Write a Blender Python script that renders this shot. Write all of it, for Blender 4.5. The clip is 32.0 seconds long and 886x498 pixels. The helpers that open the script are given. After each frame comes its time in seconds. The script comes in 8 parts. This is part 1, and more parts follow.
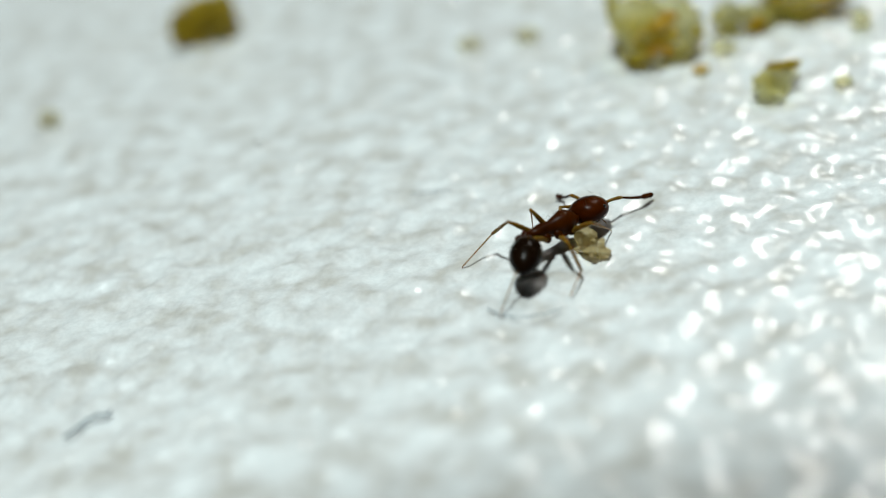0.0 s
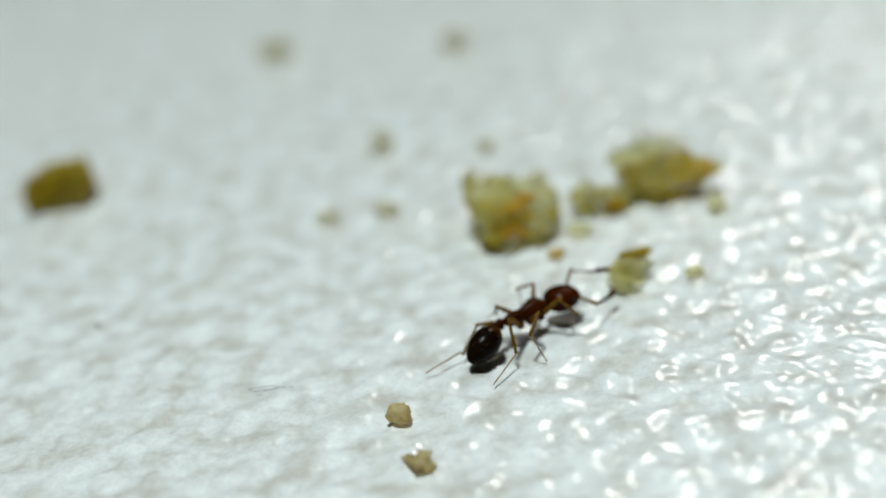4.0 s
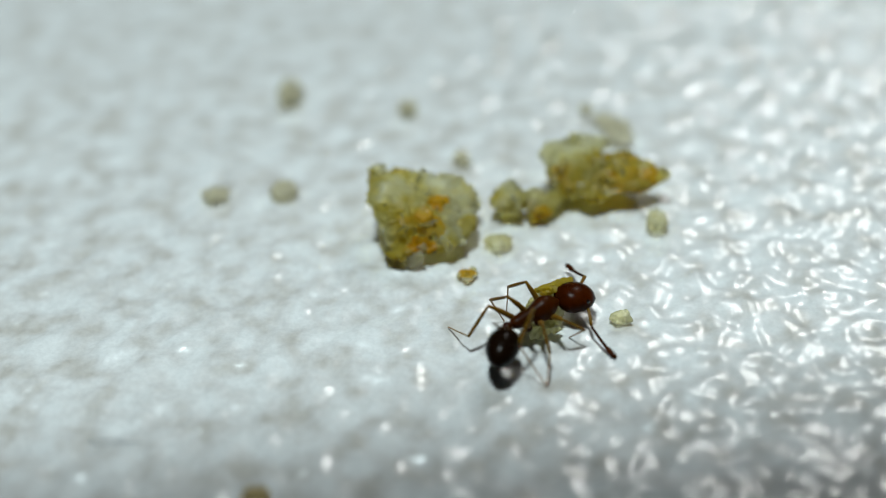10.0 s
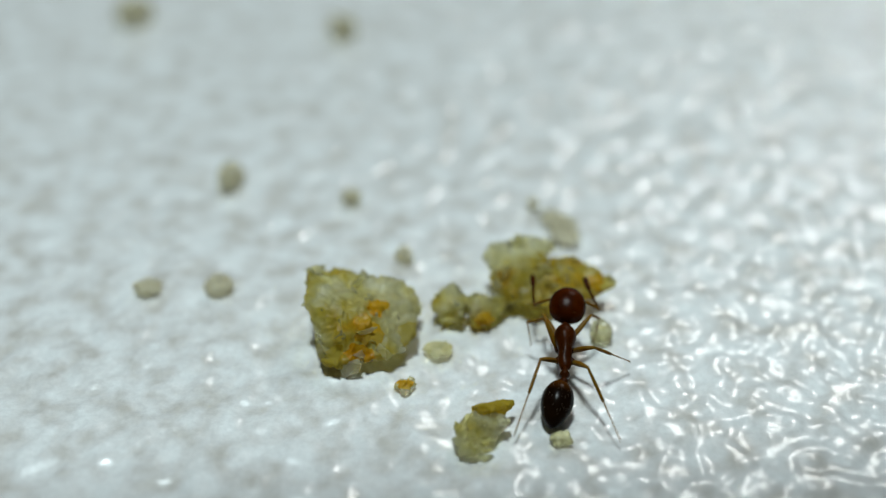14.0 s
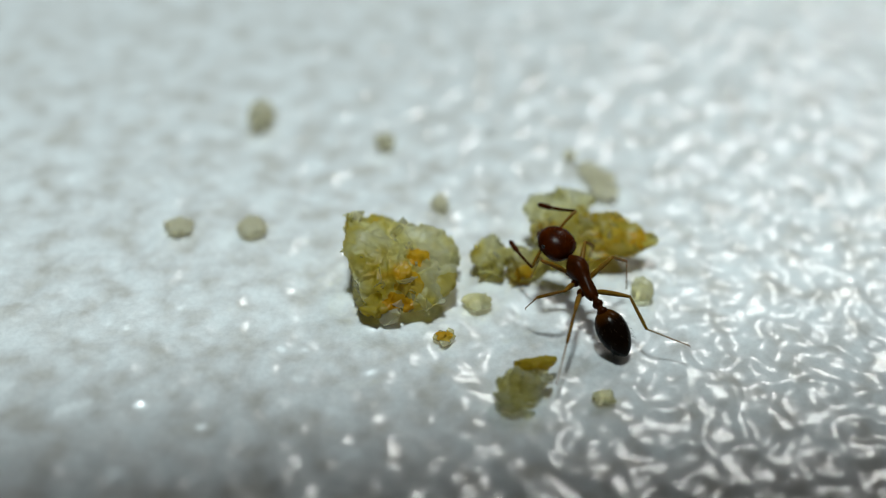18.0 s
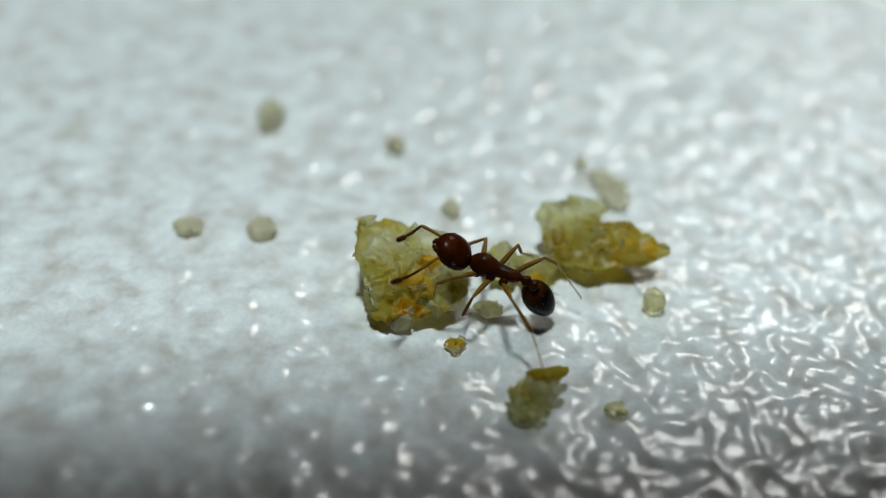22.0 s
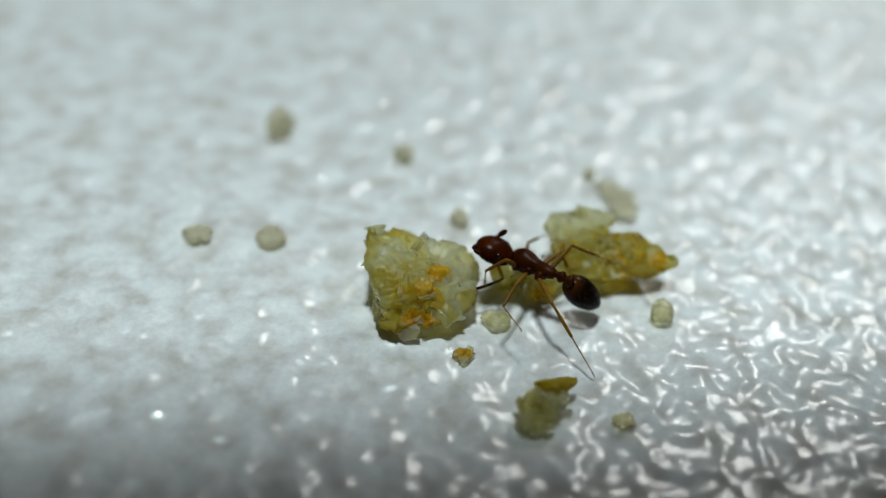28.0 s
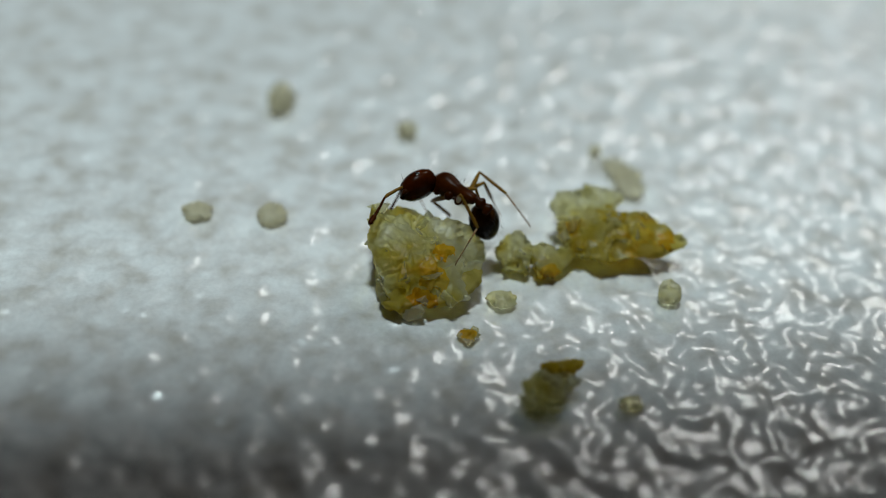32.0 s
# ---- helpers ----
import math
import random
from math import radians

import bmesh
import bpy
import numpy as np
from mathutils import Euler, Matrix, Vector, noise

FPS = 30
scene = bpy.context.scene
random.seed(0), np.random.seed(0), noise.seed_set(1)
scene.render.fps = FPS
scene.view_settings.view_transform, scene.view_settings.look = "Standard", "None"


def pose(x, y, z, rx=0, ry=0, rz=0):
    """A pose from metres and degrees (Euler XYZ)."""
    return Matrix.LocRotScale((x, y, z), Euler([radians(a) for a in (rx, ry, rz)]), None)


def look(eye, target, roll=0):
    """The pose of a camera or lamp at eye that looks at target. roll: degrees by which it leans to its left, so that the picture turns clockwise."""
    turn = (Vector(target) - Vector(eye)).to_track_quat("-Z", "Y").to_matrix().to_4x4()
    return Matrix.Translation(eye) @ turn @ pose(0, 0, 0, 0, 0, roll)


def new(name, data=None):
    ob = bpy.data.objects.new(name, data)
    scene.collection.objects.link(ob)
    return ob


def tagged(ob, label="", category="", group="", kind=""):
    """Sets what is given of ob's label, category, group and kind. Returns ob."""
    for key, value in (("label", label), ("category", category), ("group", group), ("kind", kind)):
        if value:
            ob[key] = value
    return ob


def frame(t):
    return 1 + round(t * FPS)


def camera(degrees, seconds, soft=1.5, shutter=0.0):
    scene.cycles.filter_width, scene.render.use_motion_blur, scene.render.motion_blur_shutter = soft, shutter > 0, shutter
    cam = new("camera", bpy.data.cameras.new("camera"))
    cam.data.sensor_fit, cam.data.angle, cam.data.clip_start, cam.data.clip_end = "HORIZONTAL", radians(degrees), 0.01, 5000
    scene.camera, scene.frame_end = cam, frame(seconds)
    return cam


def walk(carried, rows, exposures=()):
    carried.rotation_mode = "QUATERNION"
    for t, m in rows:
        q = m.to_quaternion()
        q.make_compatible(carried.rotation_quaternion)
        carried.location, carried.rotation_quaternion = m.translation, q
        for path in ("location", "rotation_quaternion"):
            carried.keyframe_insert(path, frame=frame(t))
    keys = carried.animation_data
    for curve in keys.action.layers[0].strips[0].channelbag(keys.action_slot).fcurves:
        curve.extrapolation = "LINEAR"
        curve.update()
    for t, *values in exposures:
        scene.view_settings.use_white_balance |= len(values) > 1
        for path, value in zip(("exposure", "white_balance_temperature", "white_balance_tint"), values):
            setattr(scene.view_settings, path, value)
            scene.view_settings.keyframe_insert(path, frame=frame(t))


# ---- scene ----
MM = 0.001


def mm(x, y, z, rx=0, ry=0, rz=0):
    return pose(x * MM, y * MM, z * MM, rx, ry, rz)


# ---- camera: a phone held low over the surface, focus at one fixed distance ----
cam = camera(40.0, 32.0, soft=1.1)
cam.data.dof.use_dof = True
cam.data.dof.focus_distance = 23.4 * MM
cam.data.dof.aperture_fstop = 39.0
CAMERA_ROWS = [
    (0.0, pose(-0.003152, -0.026815, 0.012347, 58.197, 8.550, 2.554)),
    (0.5, pose(-0.003223, -0.026770, 0.012367, 58.099, 8.441, 2.665)),
    (1.0, pose(-0.003182, -0.026699, 0.012355, 58.281, 8.386, 2.408)),
    (1.5, pose(-0.003254, -0.026788, 0.012332, 58.068, 8.422, 2.683)),
    (2.0, pose(-0.003081, -0.026691, 0.012450, 58.249, 8.499, 2.740)),
    (2.5, pose(-0.002532, -0.026656, 0.012704, 60.554, 8.167, 1.605)),
    (3.0, pose(-0.001268, -0.025343, 0.013371, 62.664, 6.730, -0.522)),
    (3.5, pose(-0.001356, -0.025140, 0.013245, 62.865, 6.639, -0.514)),
    (5.5, pose(-0.001336, -0.025040, 0.013220, 63.035, 6.569, -0.451)),
    (6.0, pose(-0.000928, -0.024854, 0.013223, 62.786, 6.214, -0.680)),
    (6.5, pose(-0.000940, -0.023889, 0.013782, 60.580, 5.878, 0.083)),
    (7.0, pose(0.000040, -0.022350, 0.014361, 60.899, 5.288, -0.438)),
    (7.5, pose(0.000247, -0.021636, 0.014352, 59.703, 3.921, -0.932)),
    (8.0, pose(0.000050, -0.021075, 0.014450, 58.090, 3.475, -0.436)),
    (8.5, pose(0.000041, -0.020573, 0.014336, 56.682, 3.227, 0.244)),
    (9.0, pose(0.000078, -0.020266, 0.014405, 55.843, 3.101, 0.394)),
    (9.5, pose(0.000164, -0.019953, 0.014737, 54.976, 2.881, 0.015)),
    (10.0, pose(0.000092, -0.019724, 0.014744, 54.497, 2.455, -0.041)),
    (10.5, pose(-0.000020, -0.019514, 0.014712, 54.009, 2.106, -0.156)),
    (11.0, pose(0.000272, -0.019150, 0.015213, 54.593, 1.536, -0.510)),
    (11.5, pose(0.000374, -0.019014, 0.015280, 55.257, 1.265, -0.666)),
    (12.0, pose(0.000559, -0.018824, 0.015425, 55.671, 1.096, -0.833)),
    (12.5, pose(0.000475, -0.018718, 0.015413, 55.550, 0.823, -0.885)),
    (13.0, pose(0.000456, -0.018679, 0.015427, 55.398, 0.809, -0.832)),
    (13.5, pose(0.000334, -0.018561, 0.015478, 55.195, 0.427, -0.677)),
    (14.0, pose(0.000331, -0.018191, 0.015677, 55.681, -0.205, -1.017)),
    (14.5, pose(-0.000071, -0.018012, 0.015786, 55.392, -1.367, -0.990)),
    (15.0, pose(-0.000414, -0.018074, 0.015421, 54.033, -1.032, -0.036)),
    (15.5, pose(-0.000391, -0.018021, 0.015481, 53.830, -1.094, 0.114)),
    (17.5, pose(-0.000825, -0.017800, 0.015476, 53.322, -2.355, -0.316)),
    (18.0, pose(-0.000845, -0.017684, 0.015478, 52.977, -2.460, -0.404)),
    (18.5, pose(-0.000967, -0.017616, 0.015490, 52.917, -2.778, -0.243)),
    (19.0, pose(-0.000964, -0.017618, 0.015518, 52.839, -2.756, -0.328)),
    (19.5, pose(-0.001005, -0.017608, 0.015570, 52.805, -2.839, -0.322)),
    (20.0, pose(-0.001116, -0.017518, 0.015530, 52.685, -3.240, -0.271)),
    (20.5, pose(-0.001211, -0.017447, 0.015564, 52.517, -3.508, -0.197)),
    (21.0, pose(-0.001249, -0.017435, 0.015644, 52.437, -3.546, -0.121)),
    (21.5, pose(-0.001347, -0.017403, 0.015583, 52.532, -3.818, -0.184)),
    (22.0, pose(-0.001331, -0.017402, 0.015551, 52.663, -3.828, -0.084)),
    (22.5, pose(-0.001401, -0.017400, 0.015625, 52.593, -4.008, -0.022)),
    (23.0, pose(-0.001347, -0.017500, 0.015614, 52.775, -3.973, -0.040)),
    (23.5, pose(-0.001456, -0.017359, 0.015581, 52.656, -4.172, 0.011)),
    (24.0, pose(-0.001434, -0.017300, 0.015710, 52.983, -4.097, 0.096)),
    (24.5, pose(-0.001403, -0.017381, 0.015638, 53.140, -4.099, -0.047)),
    (25.0, pose(-0.001463, -0.017341, 0.015649, 53.115, -4.150, 0.036)),
    (25.5, pose(-0.001492, -0.017422, 0.015596, 53.005, -4.128, 0.014)),
    (27.5, pose(-0.001512, -0.017374, 0.015618, 52.914, -4.148, 0.184)),
    (28.0, pose(-0.001469, -0.017408, 0.015627, 52.957, -4.078, 0.242)),
    (28.5, pose(-0.001475, -0.017411, 0.015598, 53.067, -4.051, 0.231)),
    (29.0, pose(-0.001458, -0.017409, 0.015621, 53.014, -4.000, 0.340)),
    (29.5, pose(-0.001474, -0.017379, 0.015615, 52.982, -4.033, 0.440)),
    (30.0, pose(-0.001466, -0.017445, 0.015676, 52.907, -3.987, 0.454)),
    (30.5, pose(-0.001476, -0.017351, 0.015611, 52.957, -4.035, 0.508)),
    (31.0, pose(-0.001494, -0.017335, 0.015623, 52.905, -4.071, 0.588)),
    (31.5, pose(-0.001613, -0.017316, 0.015588, 52.460, -4.207, 0.408)),
    (32.0, pose(-0.001620, -0.017034, 0.015429, 51.772, -4.420, 0.290)),
]
walk(cam, CAMERA_ROWS, exposures=[(0.0, 0.1, 6740, 10), (6.0, -0.08, 6760, 10), (8.5, -0.14, 6740, 10), (10.0, -0.16, 6520, 10), (13.0, -0.22, 6500, 10), (14.0, -0.24, 6500, 10), (15.0, -0.16, 6500, 10), (19.0, -0.19, 6500, 10), (28.0, -0.26, 6500, 10), (31.0, -0.39, 6500, 10), (32.0, -0.50, 6500, 10)])

# ---- light: a lamp behind the crumbs, a ceiling light above, dim room all round ----
world = bpy.data.worlds.new("room_light")
scene.world = world
world.use_nodes = True
world.node_tree.nodes["Background"].inputs["Color"].default_value = (0.60, 0.85, 0.88, 1)
world.node_tree.nodes["Background"].inputs["Strength"].default_value = 0.005


def lamp(name, az, el, dist, size, power, colour, tall=0):
    """An area lamp at that azimuth (degrees right of +y), elevation and distance in mm, aimed at the crumbs."""
    data = bpy.data.lights.new(name, "AREA")
    data.shape, data.size, data.energy, data.color = "RECTANGLE" if tall else "DISK", size * MM, power, colour
    if tall:
        data.size_y = tall * MM
    ob = new(name, data)
    a, e = radians(az), radians(el)
    eye = Vector((math.sin(a) * math.cos(e), math.cos(a) * math.cos(e), math.sin(e))) * dist * MM
    ob.matrix_basis = look(eye, (0, 0, 0))
    return ob


lamp("ceiling_light", -100, 86, 700, 98, 5.0, (0.825, 0.985, 1.005))
lamp("window_light", 25, 41, 700, 120, 0.80, (0.965, 0.98, 0.95), tall=150)


# ---- materials ----
def material(name):
    m = bpy.data.materials.new(name)
    m.use_nodes = True
    nt = m.node_tree
    return m, nt, nt.nodes["Principled BSDF"]


def node(nt, kind, **sockets):
    nd = nt.nodes.new(kind)
    for key, value in sockets.items():
        nd.inputs[key.replace("_", " ")].default_value = value
    return nd


def noise_ramp(nt, scale, stops, detail=4.0, rough=0.6, coords="Object"):
    tc = nt.nodes.new("ShaderNodeTexCoord")
    nz = node(nt, "ShaderNodeTexNoise", Scale=scale, Detail=detail, Roughness=rough)
    nt.links.new(tc.outputs[coords], nz.inputs["Vector"])
    ramp = nt.nodes.new("ShaderNodeValToRGB")
    el = ramp.color_ramp.elements
    el[0].position, el[0].color = stops[0][0], (*stops[0][1], 1)
    el[1].position, el[1].color = stops[-1][0], (*stops[-1][1], 1)
    for pos, col in stops[1:-1]:
        e = el.new(pos)
        e.color = (*col, 1)
    nt.links.new(nz.outputs["Fac"], ramp.inputs["Fac"])
    return tc, nz, ramp


def bump(nt, height, strength, distance, normal=None):
    b = node(nt, "ShaderNodeBump", Strength=strength, Distance=distance)
    nt.links.new(height, b.inputs["Height"])
    if normal:
        nt.links.new(normal, b.inputs["Normal"])
    return b.outputs["Normal"]


def plastic():
    m, nt, p = material("white_grained_plastic")
    # Random mottling; its contrast also stands in for shading of the dimples.
    tc, nz, ramp = noise_ramp(nt, 1400, [(0.30, (0.56, 0.53, 0.49)), (0.48, (0.71, 0.70, 0.69)), (0.64, (0.80, 0.81, 0.81))], detail=2.0, rough=0.5)
    fine = node(nt, "ShaderNodeTexNoise", Scale=9000.0, Detail=3.0, Roughness=0.65)
    nt.links.new(tc.outputs["Object"], fine.inputs["Vector"])
    # Fine speckle put into the colour to mimic the surface's sparkle.
    sparkle = nt.nodes.new("ShaderNodeMapRange")
    sparkle.inputs["From Min"].default_value, sparkle.inputs["From Max"].default_value = 0.3, 0.7
    sparkle.inputs["To Min"].default_value, sparkle.inputs["To Max"].default_value = 0.88, 1.04
    nt.links.new(fine.outputs["Fac"], sparkle.inputs["Value"])
    tone = nt.nodes.new("ShaderNodeVectorMath")
    tone.operation = "SCALE"
    nt.links.new(ramp.outputs["Color"], tone.inputs[0])
    nt.links.new(sparkle.outputs["Result"], tone.inputs["Scale"])
    nt.links.new(tone.outputs[0], p.inputs["Base Color"])
    mid = node(nt, "ShaderNodeTexNoise", Scale=2600.0, Detail=3.0, Roughness=0.6)
    nt.links.new(tc.outputs["Object"], mid.inputs["Vector"])
    first = bump(nt, mid.outputs["Fac"], 0.16, 0.00005)
    nt.links.new(bump(nt, fine.outputs["Fac"], 0.14, 0.00003, first), p.inputs["Normal"])
    rr = nt.nodes.new("ShaderNodeMapRange")
    rr.inputs["To Min"].default_value, rr.inputs["To Max"].default_value = 0.28, 0.36
    nt.links.new(nz.outputs["Fac"], rr.inputs["Value"])
    nt.links.new(rr.outputs["Result"], p.inputs["Roughness"])
    p.inputs["IOR"].default_value = 1.5
    p.inputs["Specular IOR Level"].default_value = 0.85
    p.inputs["Coat Weight"].default_value = 0.5
    p.inputs["Coat Roughness"].default_value = 0.13
    nt.links.new(first, p.inputs["Coat Normal"])
    return m


def crumb_stuff(name, stops, scale=900, rough=0.3, clear=0.3, glow=0.4, mix=0.3, bump_by=0.2):
    """Baked crumb: grains that let light through. clear: glassy share; glow: share that lets light through diffusely; mix: how far each grain strays in tone."""
    m, nt, p = material(name)
    tc, nz, ramp = noise_ramp(nt, scale, stops, detail=2.0)
    geo = nt.nodes.new("ShaderNodeNewGeometry")
    stray = nt.nodes.new("ShaderNodeMapRange")
    stray.inputs["To Min"].default_value, stray.inputs["To Max"].default_value = -0.5 * mix, 0.5 * mix
    nt.links.new(geo.outputs["Random Per Island"], stray.inputs["Value"])
    add = nt.nodes.new("ShaderNodeMath")
    nt.links.new(nz.outputs["Fac"], add.inputs[0])
    nt.links.new(stray.outputs["Result"], add.inputs[1])
    nt.links.new(add.outputs[0], ramp.inputs["Fac"])
    nt.links.new(ramp.outputs["Color"], p.inputs["Base Color"])
    p.inputs["Transmission Weight"].default_value = clear
    p.inputs["IOR"].default_value = 1.33
    p.inputs["Specular IOR Level"].default_value = 0.35
    p.inputs["Roughness"].default_value = rough
    fine = node(nt, "ShaderNodeTexNoise", Scale=7000.0, Detail=3.0, Roughness=0.6)
    nt.links.new(tc.outputs["Object"], fine.inputs["Vector"])
    normal = bump(nt, fine.outputs["Fac"], bump_by, 0.00003)
    nt.links.new(normal, p.inputs["Normal"])
    soft = nt.nodes.new("ShaderNodeBsdfTranslucent")
    nt.links.new(ramp.outputs["Color"], soft.inputs["Color"])
    nt.links.new(normal, soft.inputs["Normal"])
    both = node(nt, "ShaderNodeMixShader", Fac=glow)
    nt.links.new(p.outputs[0], both.inputs[1])
    nt.links.new(soft.outputs[0], both.inputs[2])
    nt.links.new(both.outputs[0], nt.nodes["Material Output"].inputs["Surface"])
    return m


def chitin(name, dark, light, rough, sss=0.0, scale=2500, specular=0.5):
    m, nt, p = material(name)
    tc, nz, ramp = noise_ramp(nt, scale, [(0.3, dark), (0.7, light)])
    nt.links.new(ramp.outputs["Color"], p.inputs["Base Color"])
    p.inputs["Roughness"].default_value = rough
    p.inputs["Specular IOR Level"].default_value = specular
    if sss:
        p.inputs["Subsurface Weight"].default_value = sss
        p.inputs["Subsurface Radius"].default_value = (1.0, 0.35, 0.1)
        p.inputs["Subsurface Scale"].default_value = 0.0001
    fine = node(nt, "ShaderNodeTexNoise", Scale=26000.0, Detail=3.0)
    nt.links.new(tc.outputs["Object"], fine.inputs["Vector"])
    nt.links.new(bump(nt, fine.outputs["Fac"], 0.15, 0.00002), p.inputs["Normal"])
    return m


PLASTIC = plastic()
PALE = crumb_stuff("pale_crumb", [(0.30, (0.80, 0.50, 0.02)), (0.38, (0.74, 0.61, 0.10)), (0.46, (0.77, 0.71, 0.28)), (0.54, (0.82, 0.79, 0.52)), (0.64, (0.87, 0.86, 0.68)), (0.78, (0.74, 0.62, 0.12))], scale=800, clear=0.75, glow=0.38, rough=0.35, bump_by=0.1)
CRUST = crumb_stuff("glassy_crust", [(0.28, (0.82, 0.66, 0.14)), (0.37, (0.85, 0.78, 0.34)), (0.46, (0.90, 0.88, 0.64)), (0.60, (0.94, 0.93, 0.82)), (0.80, (0.86, 0.78, 0.36))], scale=800, clear=0.85, glow=0.4, rough=0.25, mix=0.06, bump_by=0.1)
CHIP = crumb_stuff("clear_chip", [(0.30, (0.91, 0.86, 0.52)), (0.50, (0.94, 0.92, 0.70)), (0.70, (0.96, 0.95, 0.82))], scale=1500, clear=0.85, glow=0.25, rough=0.2)
OLIVE = crumb_stuff("olive_crumb", [(0.30, (0.56, 0.40, 0.02)), (0.5, (0.62, 0.49, 0.06)), (0.70, (0.68, 0.59, 0.20))], clear=0.45, glow=0.5)
ORANGE = crumb_stuff("orange_grain", [(0.3, (0.74, 0.38, 0.012)), (0.5, (0.74, 0.47, 0.03)), (0.7, (0.72, 0.54, 0.10))], scale=1800, clear=0.3, glow=0.5)
GREY = crumb_stuff("greyish_grain", [(0.3, (0.78, 0.73, 0.56)), (0.7, (0.86, 0.83, 0.69))], scale=1200, clear=0.4, glow=0.5)
BEIGE = crumb_stuff("beige_grain", [(0.3, (0.74, 0.61, 0.33)), (0.7, (0.82, 0.72, 0.46))], scale=1200, clear=0.5, glow=0.45, bump_by=0.1)
HEAD = chitin("red_brown_chitin", (0.014, 0.0022, 0.0001), (0.050, 0.0080, 0.0003), 0.27, sss=0.15, specular=0.06)
THORAX = chitin("brown_chitin", (0.016, 0.0032, 0.0002), (0.052, 0.0100, 0.0003), 0.33, sss=0.15, specular=0.06)
GASTER = chitin("black_brown_chitin", (0.003, 0.0015, 0.0008), (0.009, 0.0038, 0.0015), 0.2, specular=0.06)
LEG = chitin("amber_chitin", (0.095, 0.042, 0.003), (0.20, 0.10, 0.009), 0.40, sss=0.35, specular=0.12)
TARSUS = chitin("pale_amber_chitin", (0.18, 0.11, 0.045), (0.30, 0.19, 0.08), 0.45, sss=0.3)
EYE = chitin("compound_eye", (0.004, 0.003, 0.003), (0.010, 0.007, 0.006), 0.18)
HAIR = chitin("dark_hair", (0.03, 0.02, 0.015), (0.07, 0.05, 0.035), 0.5)
FIBRE = chitin("blue_grey_fibre", (0.10, 0.14, 0.17), (0.18, 0.23, 0.26), 0.5)
SPECK = chitin("grey_brown_speck", (0.46, 0.45, 0.42), (0.56, 0.55, 0.52), 0.6)
nt = GASTER.node_tree
along = nt.nodes.new("ShaderNodeSeparateXYZ")
nt.links.new(nt.nodes["Texture Coordinate"].outputs["Object"], along.inputs[0])
front = nt.nodes.new("ShaderNodeMapRange")
front.inputs["From Min"].default_value, front.inputs["From Max"].default_value = -0.00056, -0.00026
nt.links.new(along.outputs["X"], front.inputs["Value"])
amber = nt.nodes.new("ShaderNodeMix")
amber.data_type = "RGBA"
amber.inputs["B"].default_value = (0.07, 0.02, 0.0015, 1)
nt.links.new(front.outputs["Result"], amber.inputs["Factor"])
nt.links.new(nt.nodes["Color Ramp"].outputs["Color"], amber.inputs["A"])
nt.links.new(amber.outputs["Result"], nt.nodes["Principled BSDF"].inputs["Base Color"])
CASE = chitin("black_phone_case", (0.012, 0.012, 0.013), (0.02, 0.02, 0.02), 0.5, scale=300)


# ---- mesh helpers: all in millimetres ----
def link(name, bm, mat, parent=None, label="", smooth=True):
    bmesh.ops.scale(bm, vec=(MM, MM, MM), verts=bm.verts)
    me = bpy.data.meshes.new(name)
    bm.to_mesh(me)
    bm.free()
    me.materials.append(mat)
    if smooth:
        me.polygons.foreach_set("use_smooth", [True] * len(me.polygons))
    ob = new(name, me)
    if parent:
        ob.parent = parent
    if label:
        tagged(ob, label)
    return ob


def part(name, bm, mat, parent, label="", smooth=True):
    return link(name, bm, mat, parent, label, smooth)


def smooth_noise(seed, shape, step, wavelengths):
    """Band-limited random relief on a grid: a list of (wavelength in mm, band width, weight)."""
    rng = np.random.default_rng(seed)
    fy = np.fft.fftfreq(shape[0], step)[:, None]
    fx = np.fft.fftfreq(shape[1], step)[None, :]
    f = np.hypot(fx, fy) + 1e-9
    out = np.zeros(shape)
    for wave, width, weight in wavelengths:
        spec = np.fft.fft2(rng.standard_normal(shape)) * np.exp(-(np.log(f * wave) / width) ** 2)
        z = np.real(np.fft.ifft2(spec))
        out += weight * z / z.std()
    return out


def eased(z, step, most):
    """The same relief with no slope much steeper than most."""
    gy, gx = np.gradient(z, step)
    ease = 1.0 / np.sqrt(1.0 + (gx * gx + gy * gy) / most ** 2)
    ky = 2 * np.pi * np.fft.fftfreq(z.shape[0], step)[:, None]
    kx = 2 * np.pi * np.fft.fftfreq(z.shape[1], step)[None, :]
    k2 = kx * kx + ky * ky
    k2[0, 0] = 1.0
    return np.real(np.fft.ifft2(-1j * (kx * np.fft.fft2(gx * ease) + ky * np.fft.fft2(gy * ease)) / k2))


